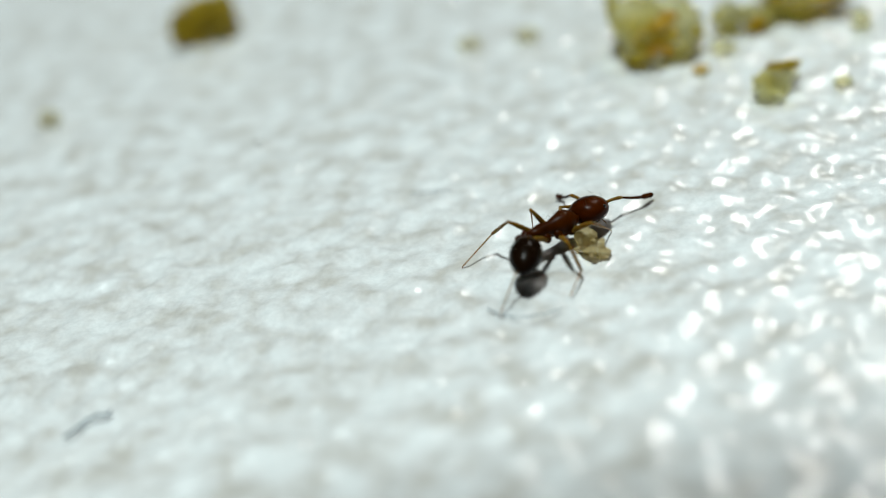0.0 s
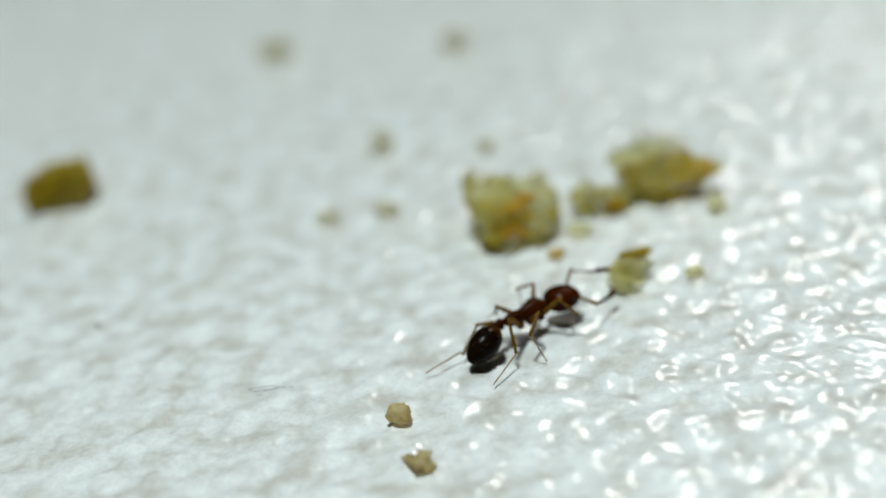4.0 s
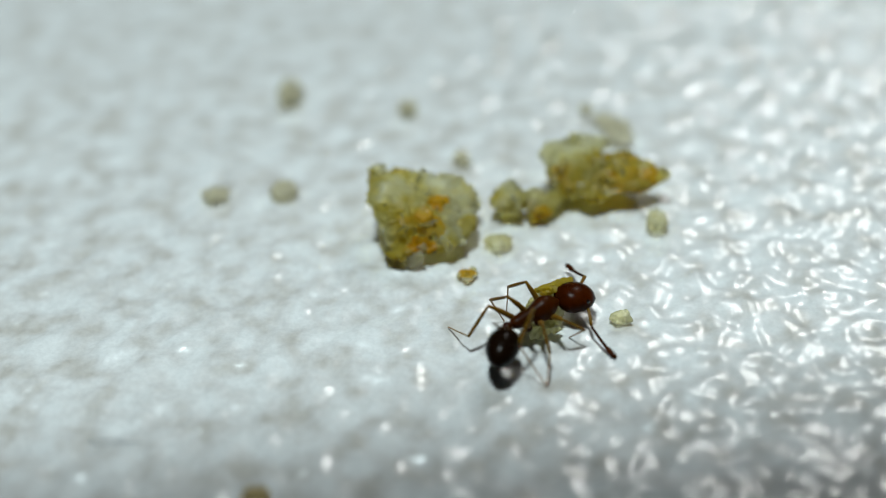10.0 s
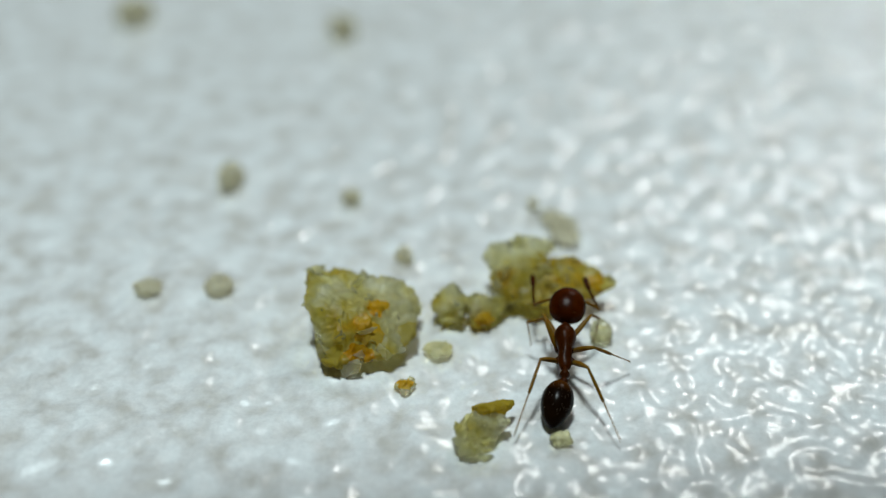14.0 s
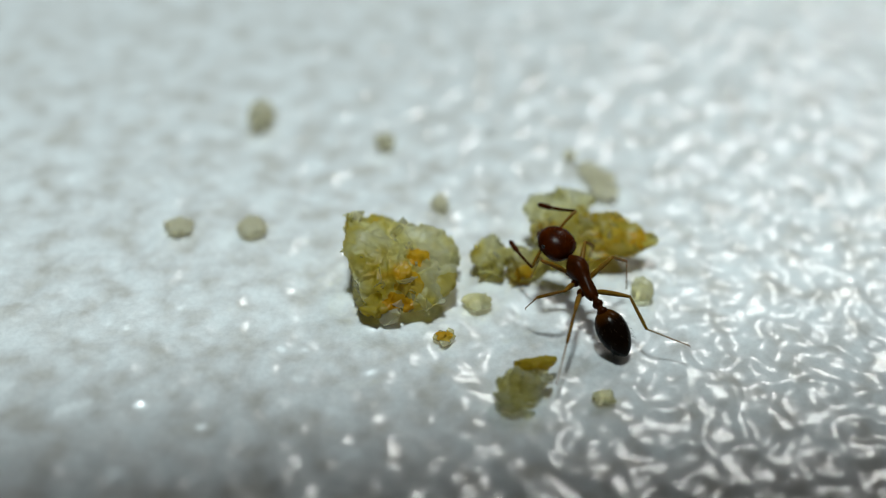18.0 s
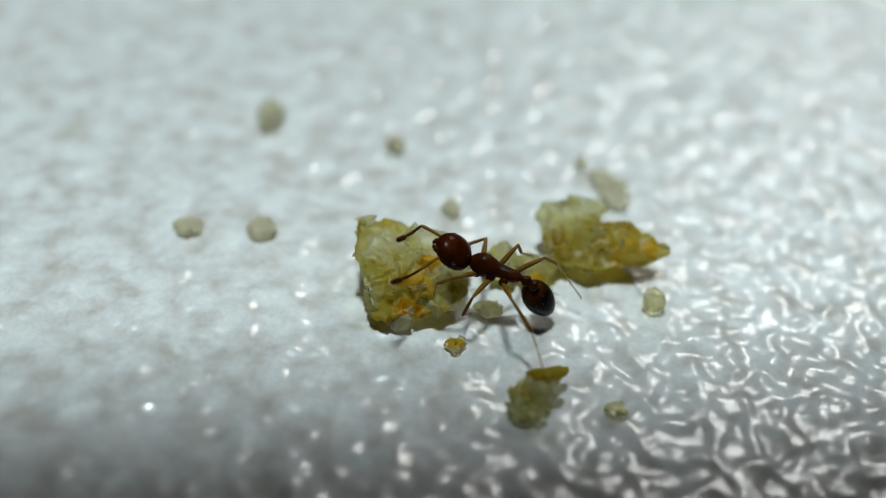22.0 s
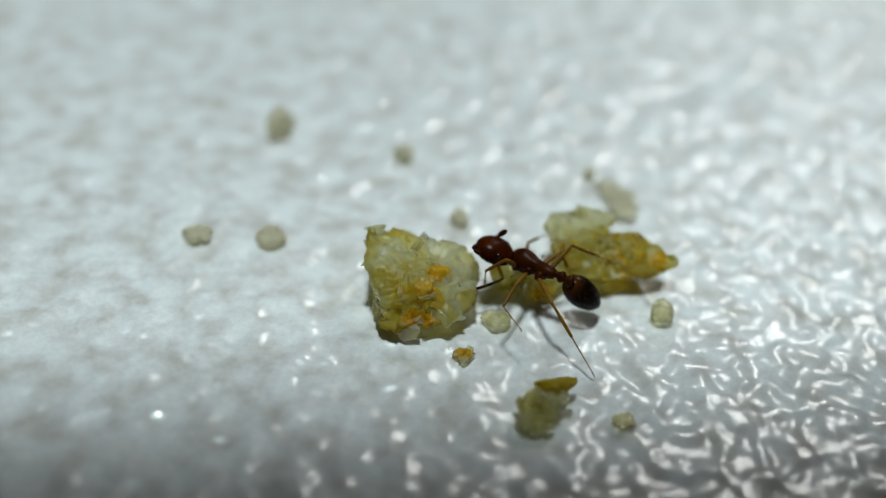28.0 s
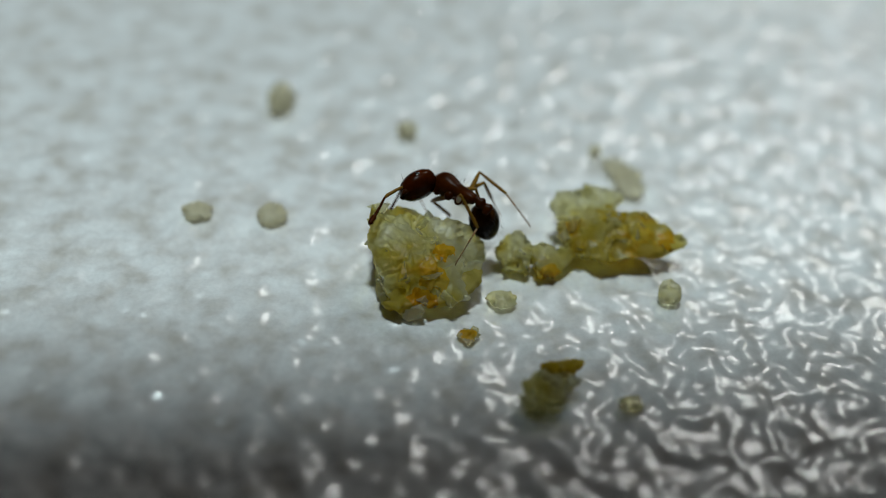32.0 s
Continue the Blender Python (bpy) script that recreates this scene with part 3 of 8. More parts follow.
def build_ant():
    ant = new("ant")
    # mesosoma: domed in front, narrow behind
    bm = lathe([(-0.54, 0.06), (-0.5, 0.11), (-0.4, 0.145), (-0.28, 0.155), (-0.16, 0.142), (-0.07, 0.145), (0.05, 0.19), (0.17, 0.235), (0.29, 0.235), (0.4, 0.185), (0.47, 0.13), (0.53, 0.08), (0.56, 0.05)], (0.92, 1.05), 26)
    for v in bm.verts:
        if v.co.z > 0:
            v.co.z *= 1.0 - 0.35 * max(0.0, min(1.0, (-0.02 - v.co.x) / 0.35))
        v.co.z += 0.02 * noise.noise(v.co * 9)
    body = part("mesosoma", bm, THORAX, ant)
    rng = random.Random(3)
    spots = [((rng.uniform(-0.3, 0.4), rng.uniform(-0.1, 0.1), 0.17), (rng.uniform(-0.6, 0.3), rng.uniform(-0.5, 0.5), 1)) for _ in range(22)]
    part("bristle", bristles(bmesh.new(), spots, 0.11), HAIR, body, "short pale hairs")
    for s in (1, -1):
        for x in (0.30, 0.02, -0.24):
            bm = lathe(oval(0.22, 0.085, -0.11), (1, 1), 12)
            bmesh.ops.rotate(bm, verts=bm.verts, matrix=Matrix.Rotation(radians(60), 3, "Y"))
            bmesh.ops.translate(bm, verts=bm.verts, vec=(x, s * 0.11, -0.14))
            part("coxa", bm, THORAX, body)
    # waist of two nodes, from the hinge backwards
    waist = part("petiole", lathe([(0.06, 0.06), (0.0, 0.06), (-0.05, 0.075), (-0.1, 0.115), (-0.15, 0.11), (-0.19, 0.07), (-0.22, 0.07), (-0.27, 0.115), (-0.32, 0.12), (-0.37, 0.08)][::-1], (0.9, 1.1), 18), THORAX, ant)
    # gaster: an egg behind the waist with faint plate edges
    prof = oval(1.0, 0.305, -1.24, 26, 0.55, -0.16)
    prof = [(x, r * (1 - 0.012 * (abs(x + 0.72) < 0.02) - 0.012 * (abs(x + 0.95) < 0.02))) for x, r in prof]
    gaster = part("gaster", lathe(prof, (1.0, 0.95), 32, bend=-0.02), GASTER, ant, "glossy black-brown abdomen")
    spots = []
    for _ in range(60):
        u, a = rng.uniform(-1.1, -0.35), rng.uniform(0, math.tau)
        r = 0.29 * math.sqrt(max(0.0, 1 - ((u + 0.73) / 0.5) ** 2))
        spots.append(((u, r * math.cos(a), r * math.sin(a)), (-0.9, math.cos(a) * 0.7, math.sin(a) * 0.7)))
    part("bristle", bristles(bmesh.new(), spots, 0.09), HAIR, gaster, "fine pale hairs")
    # head: broad and rounded, squared behind, with jaws, eyes and antenna sockets
    bm = lathe([(0.02, 0.06), (0.05, 0.15), (0.09, 0.24), (0.16, 0.315), (0.28, 0.36), (0.42, 0.37), (0.54, 0.35), (0.64, 0.305), (0.72, 0.24), (0.78, 0.16), (0.80, 0.09)], (1.0, 0.70), 30)
    for v in bm.verts:
        v.co.z += -0.05 * max(0.0, v.co.x - 0.4)
    head = part("head", bm, HEAD, ant, "rounded glossy red-brown head")
    for s in (1, -1):
        bm = lathe(oval(0.14, 0.06, -0.07), (0.5, 1), 14)
        bmesh.ops.translate(bm, verts=bm.verts, vec=(0.46, s * 0.325, 0.05))
        part("eye", bm, EYE, head, "small black compound eye")
        bm = tube([(0.72, s * 0.10, -0.07), (0.79, s * 0.10, -0.09), (0.84, s * 0.05, -0.10), (0.86, s * 0.01, -0.10)], [0.06, 0.055, 0.04, 0.018], 10)
        part("mandible", bm, THORAX, head, "dark toothed jaw")
    spots = [((rng.uniform(0.15, 0.7), rng.uniform(-0.2, 0.2), 0.21), (rng.uniform(-0.3, 0.5), rng.uniform(-0.6, 0.6), 1)) for _ in range(18)]
    part("bristle", bristles(bmesh.new(), spots, 0.09), HAIR, head, "short pale hairs")
    scapes, whips, legs = {}, {}, {}
    for s in ("L", "R"):
        scapes[s] = part("antenna_scape", tube([(0, 0, 0), (0.1, 0, 0.01), (0.35, 0, 0.025), (0.55, 0, 0.015), (0.62, 0, 0)], [0.022, 0.026, 0.032, 0.036, 0.028], 10), LEG, head)
        pts, rad = [], []
        for i in range(12):
            x = 0.78 * i / 11
            base = 0.026 + 0.010 * min(1, i / 7) + (0.022 if i >= 8 else 0.0)
            pts += [(x, 0, -0.03 * math.sin(x * 4)), (x + 0.045, 0, -0.03 * math.sin((x + 0.045) * 4))]
            rad += [base * 0.82, base if i < 11 else base * 0.45]
        whips[s] = part("antenna_whip", tube(pts, rad, 10), THORAX, head, "beaded antenna with a clubbed tip")
        for l, (fe, ti, ta) in {"F": (0.66, 0.52, 0.55), "M": (0.68, 0.55, 0.62), "H": (0.80, 0.70, 0.85)}.items():
            legs[s + l + "1"] = part("femur", tube([(-0.03, 0, 0), (0.04, 0, 0), (fe * 0.3, 0, 0.012), (fe * 0.6, 0, 0.012), (fe * 0.9, 0, 0), (fe + 0.015, 0, -0.01)], [0.032, 0.036, 0.054, 0.051, 0.036, 0.026], 12), LEG, ant)
            legs[s + l + "2"] = part("tibia", tube([(-0.015, 0, 0), (0.04, 0, 0), (ti * 0.4, 0, 0), (ti * 0.8, 0, 0), (ti, 0, 0), (ti + 0.012, 0, 0)], [0.022, 0.026, 0.033, 0.034, 0.029, 0.016], 12), LEG, ant)
            pts = [(0, 0, 0), (ta * 0.42, 0, 0.0), (ta * 0.44, 0, 0), (ta * 0.6, 0, 0.0), (ta * 0.62, 0, 0), (ta * 0.78, 0, 0.0), (ta * 0.8, 0, 0), (ta * 0.97, 0, 0), (ta, 0, 0.0), (ta + 0.03, 0, -0.03)]
            legs[s + l + "3"] = part("tarsus", tube(pts, [0.017, 0.015, 0.013, 0.014, 0.012, 0.013, 0.012, 0.014, 0.012, 0.005], 8), TARSUS, ant)
    tagged(ant, "red-brown ant with a glossy black abdomen, walking among crumbs", "ant")
    return ant, head, waist, gaster, scapes, whips, legs


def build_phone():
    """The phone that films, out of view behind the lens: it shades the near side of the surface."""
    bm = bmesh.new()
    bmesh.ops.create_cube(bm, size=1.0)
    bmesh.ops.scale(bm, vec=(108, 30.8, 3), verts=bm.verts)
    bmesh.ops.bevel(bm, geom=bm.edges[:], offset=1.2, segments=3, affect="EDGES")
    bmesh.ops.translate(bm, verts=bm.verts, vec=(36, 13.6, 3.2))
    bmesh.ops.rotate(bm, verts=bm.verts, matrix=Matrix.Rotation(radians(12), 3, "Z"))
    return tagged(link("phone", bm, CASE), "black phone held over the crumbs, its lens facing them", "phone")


build_crumbs()
carried = build_carried_crumb()
dropped, flake = build_dropped_grain()
build_litter()
ant, ant_head, ant_petiole, ant_gaster, scapes, whips, legs = build_ant()
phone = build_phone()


def motions():
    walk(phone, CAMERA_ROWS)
    walk(dropped, [(0, mm(-3.15, -7.2, 0.06, 0, 0, -60)), (1.0, mm(-3.1, -7.05, 0.1, 0, 10, -40)), (1.4, mm(-3.1, -6.9, 0.08, 0, 8, -30)), (1.7, mm(-3.35, -6.4, 0.03, 0, 0, -15)), (2.0, mm(-3.58, -6.08, 0)), (2.3, mm(-3.55, -6.0, 0)), (32, mm(-3.55, -6.0, 0))])
    walk(flake, [(0, mm(-3.0, -7.52, 0, 0, 0, 12)), (1.2, mm(-3.0, -7.5, 0, 0, 0, 10)), (1.8, mm(-3.15, -7.5, 0)), (32, mm(-3.15, -7.5, 0))])
    walk(carried, [
        (0, mm(1.52, -1.28, 0, 0, 0, 68)), (6.3, mm(1.55, -1.22, 0, 0, 0, 76)), (7.0, mm(1.45, -1.15, 0.12, 0, -10, 66)), (8.0, mm(1.5, -1.3, 0.1, 0, -8, 74)),
        (9.0, mm(1.52, -1.3, 0.12, 0, -10, 72)), (10.0, mm(1.53, -1.25, 0.1, 0, -8, 78)), (11.0, mm(1.48, -1.3, 0, 0, 0, 66)), (12.0, mm(1.5, -1.22, 0, 0, 0, 70)), (32, mm(1.5, -1.22, 0, 0, 0, 70)),
    ])
    walk(ant, [
        (0, mm(-3.715, -7.195, 0.500, -10.1, 5.9, 32.6)), (1, mm(-3.579, -7.169, 0.542, -5.1, 15.9, 63.2)), (2, mm(-2.465, -4.832, 0.524, -6.6, 2.1, 52.1)),
        (2.5, mm(-1.399, -3.730, 0.556, -9.5, -8.7, 26.2)), (3, mm(-1.211, -3.573, 0.543, -7.4, 2.4, 42.7)), (6, mm(0.126, -2.950, 0.525, 0.0, 2.9, 13.0)),
        (7, mm(0.507, -2.769, 0.623, 0.0, 0.9, 35.3)), (8, mm(0.630, -2.229, 0.495, 0.0, 1.2, 44.3)), (9, mm(0.675, -2.053, 0.499, 0.0, -2.3, 51.3)),
        (10, mm(1.200, -1.900, 0.499, -0.0, -1.5, 33.8)), (10.5, mm(1.942, -1.664, 0.505, -0.0, -4.5, 34.9)), (11, mm(2.118, -1.454, 0.572, 0.0, -7.1, 65.4)),
        (11.5, mm(2.218, -1.140, 0.572, -0.0, -11.7, 80.0)), (12, mm(2.524, -0.785, 0.601, 0.0, -20.8, 83.4)), (13, mm(3.028, -0.145, 0.621, -0.0, -20.0, 82.2)),
        (14, mm(3.090, 0.267, 0.750, 0.0, -15.6, 85.2)), (15, mm(3.133, 0.256, 0.773, -0.0, -12.5, 83.7)), (17.5, mm(2.858, 1.298, 0.906, 0.0, -10.3, 103.7)),
        (18, mm(2.620, 0.801, 0.951, 0.0, -13.5, 112.4)), (19, mm(2.480, 0.889, 0.859, 0.0, -8.5, 119.2)), (20, mm(2.098, 0.872, 1.017, 0.0, -0.2, 129.5)),
        (21, mm(1.345, 1.081, 1.037, 0.0, 1.4, 154.4)), (22, mm(0.652, 0.919, 1.195, 0.0, -3.7, 158.1)), (22.5, mm(0.594, 1.113, 1.139, -0.0, -14.3, 129.6)),
        (23, mm(1.246, 1.404, 0.938, 0.0, -14.3, 115.1)), (23.5, mm(1.804, 0.633, 0.851, 0.0, -12.2, 63.2)), (24, mm(2.013, 0.795, 0.787, 0.0, -18.0, 44.7)),
        (24.5, mm(2.504, 1.970, 0.839, -3.0, -30.0, 50.7)), (24.75, mm(2.098, 1.537, 0.829, -3.0, -17.2, 106.5)), (25, mm(1.691, 1.105, 0.819, 7.7, -9.7, 159.8)),
        (27.5, mm(1.346, 1.676, 1.026, 17.5, 9.3, 128.7)), (28, mm(1.289, 1.659, 1.028, 22.6, 5.1, 142.1)), (29, mm(1.180, 1.751, 0.986, 23.7, 3.9, 142.7)),
        (30, mm(0.674, 2.015, 1.316, 23.7, 2.8, 140.0)), (31, mm(0.348, 1.958, 1.371, 25.6, 5.0, 144.8)), (32, mm(-0.419, 2.382, 1.690, 24.4, 4.9, 138.5)),
    ])
    walk(ant_head, [
        (0, mm(0.537, 0.000, 0.000, -1.8, -5.1, 19.5)), (1, mm(0.537, 0.000, 0.000, -2.1, -19.0, 6.3)), (2, mm(0.539, -0.000, -0.000, 0.5, -1.9, -14.1)),
        (2.5, mm(0.541, -0.000, -0.000, -0.0, 9.9, -0.3)), (3, mm(0.539, -0.000, -0.000, 1.3, -7.3, -9.8)), (6, mm(0.539, -0.000, -0.000, 0.3, 1.9, 8.5)),
        (7, mm(0.541, -0.000, 0.000, 3.0, -7.0, -23.2)), (8, mm(0.539, -0.000, -0.000, 2.1, -18.5, -6.5)), (9, mm(0.538, 0.000, 0.000, 0.1, -1.0, -7.8)),
        (10, mm(0.538, -0.000, -0.000, -0.6, 9.4, -3.7)), (10.5, mm(0.539, 0.000, -0.000, 0.1, 5.7, 1.3)), (11, mm(0.541, -0.000, 0.000, -0.2, -0.5, 22.1)),
        (11.5, mm(0.541, 0.000, -0.000, 1.3, 4.3, 16.3)), (12, mm(0.544, 0.000, -0.000, 1.0, 9.7, 5.9)), (13, mm(0.542, 0.000, 0.000, -0.0, 3.9, -0.2)),
        (14, mm(0.541, -0.000, -0.000, 1.3, -11.9, -6.2)), (15, mm(0.540, -0.000, 0.000, -2.7, -15.6, 9.9)), (17.5, mm(0.540, 0.000, 0.000, -3.9, -18.5, 12.3)),
        (18, mm(0.540, 0.000, -0.000, -1.5, -4.0, 20.1)), (19, mm(0.539, 0.000, -0.000, -11.0, -11.9, 43.2)), (20, mm(0.540, 0.000, -0.000, -7.0, -10.0, 35.3)),
        (21, mm(0.537, -0.000, 0.000, 1.2, -10.2, -6.7)), (22, mm(0.539, -0.000, -0.000, -23.3, -35.2, 36.8)), (22.5, mm(0.543, -0.000, 0.000, -0.1, -0.8, 9.9)),
        (23, mm(0.541, 0.000, -0.000, 0.4, -2.0, -10.4)), (23.5, mm(0.540, 0.000, -0.000, 0.8, -3.2, -13.5)), (24, mm(0.542, 0.000, 0.000, 3.6, -16.0, -12.9)),
        (24.5, mm(0.548, 0.000, 0.000, 0.0, -0.5, -1.9)), (25, mm(0.539, 0.000, -0.000, -6.0, 19.4, -17.5)), (27.5, mm(0.539, 0.000, 0.000, -1.3, -8.7, 8.8)),
        (28, mm(0.539, -0.000, 0.000, -14.8, -8.6, 60.4)), (29, mm(0.536, 0.000, -0.000, -10.3, -8.6, 50.7)), (30, mm(0.537, -0.000, -0.000, -3.5, -1.5, 66.4)),
        (31, mm(0.536, -0.000, -0.000, 10.3, 4.7, 65.8)), (32, mm(0.538, -0.000, -0.000, 58.7, 23.4, 76.4)),
    ])
    walk(ant_gaster, [
        (0, mm(-0.537, 0.000, 0.000, -13.7, -11.8, 50.0)), (1, mm(-0.537, 0.000, 0.000, -0.1, -24.4, 0.2)), (2, mm(-0.539, -0.000, -0.000, -3.3, -10.6, 17.5)),
        (2.5, mm(-0.541, -0.000, -0.000, -5.8, -7.6, 37.5)), (3, mm(-0.539, -0.000, -0.000, -2.5, -18.0, 8.2)), (6, mm(-0.539, -0.000, 0.000, -8.1, -15.5, 28.1)),
        (6.5, mm(-0.540, -0.000, 0.000, 10.2, -33.4, -8.8)), (7, mm(-0.541, -0.000, 0.000, 39.8, -35.7, -55.0)), (7.5, mm(-0.540, -0.000, 0.000, 13.5, -24.4, -18.6)),
        (8, mm(-0.539, 0.000, 0.000, -0.4, -3.0, 7.8)), (9, mm(-0.538, 0.000, -0.000, 4.0, 11.0, 19.9)), (10, mm(-0.538, 0.000, -0.000, 4.2, 4.8, 41.4)),
        (10.5, mm(-0.539, 0.000, -0.000, 3.8, 8.4, 24.6)), (11, mm(-0.541, -0.000, -0.000, 0.0, -4.5, -0.6)), (11.5, mm(-0.541, 0.000, -0.000, -0.1, 3.1, -2.0)),
        (12, mm(-0.544, 0.000, 0.000, -1.9, 9.5, -11.7)), (13, mm(-0.542, -0.000, 0.000, -3.0, 11.1, -15.4)), (14, mm(-0.541, 0.000, -0.000, 1.6, -7.7, -11.8)),
        (15, mm(-0.540, -0.000, 0.000, 1.7, -6.8, -14.5)), (17.5, mm(-0.540, 0.000, 0.000, -0.2, -21.8, 0.4)), (18, mm(-0.540, 0.000, -0.000, -4.5, -20.9, 12.5)),
        (19, mm(-0.539, -0.000, -0.000, 0.2, -11.3, -0.8)), (20, mm(-0.540, 0.000, -0.000, -43.4, -55.8, 48.8)), (21, mm(-0.537, 0.000, 0.000, -16.3, -42.5, 23.5)),
        (22, mm(-0.539, -0.000, 0.000, -28.2, -49.4, 35.2)), (22.5, mm(-0.543, 0.000, 0.000, -53.9, -45.3, 62.6)), (22.75, mm(-0.542, 0.000, -0.000, -18.0, -29.8, 24.4)),
        (23, mm(-0.541, 0.000, -0.000, -0.2, -2.6, 3.6)), (23.5, mm(-0.540, 0.000, 0.000, -0.2, -1.2, 10.5)), (24, mm(-0.542, 0.000, 0.000, 1.3, 3.1, 23.3)),
        (24.5, mm(-0.548, 0.000, -0.000, 5.0, 14.6, 19.0)), (24.75, mm(-0.544, 0.000, -0.000, -1.5, 10.7, -15.9)), (25, mm(-0.539, 0.000, -0.000, -4.5, 3.8, -49.8)),
        (25.83, mm(-0.539, -0.000, -0.000, -16.5, -25.2, -14.5)), (26.67, mm(-0.539, -0.000, -0.000, -50.1, -38.5, 36.6)), (27.5, mm(-0.539, -0.000, -0.000, -82.9, -24.1, 87.1)),
        (28, mm(-0.539, 0.000, 0.000, -28.6, -24.5, 52.7)), (29, mm(-0.536, 0.000, 0.000, 2.5, -15.4, -9.2)), (29.5, mm(-0.536, -0.000, 0.000, -19.1, -32.5, 23.7)),
        (30, mm(-0.537, -0.000, -0.000, -50.3, -34.0, 65.1)), (31, mm(-0.536, 0.000, 0.000, -39.6, -27.6, 60.8)), (32, mm(-0.538, -0.000, -0.000, -87.7, -42.3, 88.4)),
    ])
    walk(ant_petiole, [
        (0, mm(-0.537, 0.000, 0.000, -2.3, -5.8, 21.7)), (1, mm(-0.537, 0.000, 0.000, -0.0, -10.8, 0.1)), (2, mm(-0.539, -0.000, -0.000, -0.6, -4.7, 7.7)),
        (2.5, mm(-0.541, -0.000, -0.000, -1.1, -3.6, 16.5)), (3, mm(-0.539, -0.000, -0.000, -0.5, -8.0, 3.5)), (6, mm(-0.539, -0.000, 0.000, -1.5, -7.1, 12.2)),
        (7, mm(-0.541, -0.000, 0.000, 6.7, -17.6, -21.2)), (8, mm(-0.539, 0.000, 0.000, -0.1, -1.3, 3.5)), (9, mm(-0.538, 0.000, -0.000, 0.8, 5.0, 8.7)),
        (10, mm(-0.538, 0.000, -0.000, 0.7, 2.3, 18.2)), (10.5, mm(-0.539, 0.000, -0.000, 0.7, 3.8, 10.8)), (11, mm(-0.541, -0.000, -0.000, 0.0, -2.0, -0.3)),
        (11.5, mm(-0.541, 0.000, -0.000, -0.0, 1.4, -0.9)), (12, mm(-0.544, 0.000, 0.000, -0.4, 4.2, -5.1)), (13, mm(-0.542, -0.000, 0.000, -0.6, 5.0, -6.8)),
        (14, mm(-0.541, 0.000, -0.000, 0.3, -3.4, -5.2)), (15, mm(-0.540, -0.000, 0.000, 0.3, -3.0, -6.4)), (17.5, mm(-0.540, 0.000, 0.000, -0.0, -9.7, 0.2)),
        (18, mm(-0.540, 0.000, -0.000, -0.9, -9.3, 5.3)), (19, mm(-0.539, -0.000, -0.000, 0.0, -5.0, -0.4)), (20, mm(-0.540, 0.000, -0.000, -6.6, -26.3, 14.6)),
        (21, mm(-0.537, 0.000, 0.000, -2.9, -19.1, 8.7)), (22, mm(-0.539, -0.000, 0.000, -4.6, -22.6, 11.9)), (22.5, mm(-0.543, 0.000, 0.000, -8.7, -22.8, 21.6)),
        (23, mm(-0.541, 0.000, -0.000, -0.0, -1.2, 1.6)), (23.5, mm(-0.540, 0.000, 0.000, -0.0, -0.5, 4.7)), (24, mm(-0.542, 0.000, 0.000, 0.3, 1.4, 10.3)),
        (24.5, mm(-0.548, 0.000, -0.000, 1.0, 6.6, 8.3)), (25, mm(-0.539, 0.000, -0.000, -0.8, 1.9, -21.9)), (27.5, mm(-0.539, -0.000, -0.000, -10.0, -14.5, 35.1)),
        (28, mm(-0.539, 0.000, 0.000, -4.8, -12.0, 21.9)), (29, mm(-0.536, 0.000, 0.000, 0.5, -6.9, -4.0)), (30, mm(-0.537, -0.000, -0.000, -8.1, -17.6, 25.2)),
        (31, mm(-0.536, 0.000, 0.000, -6.4, -14.0, 24.7)), (32, mm(-0.538, -0.000, -0.000, -13.6, -24.6, 30.2)),
    ])
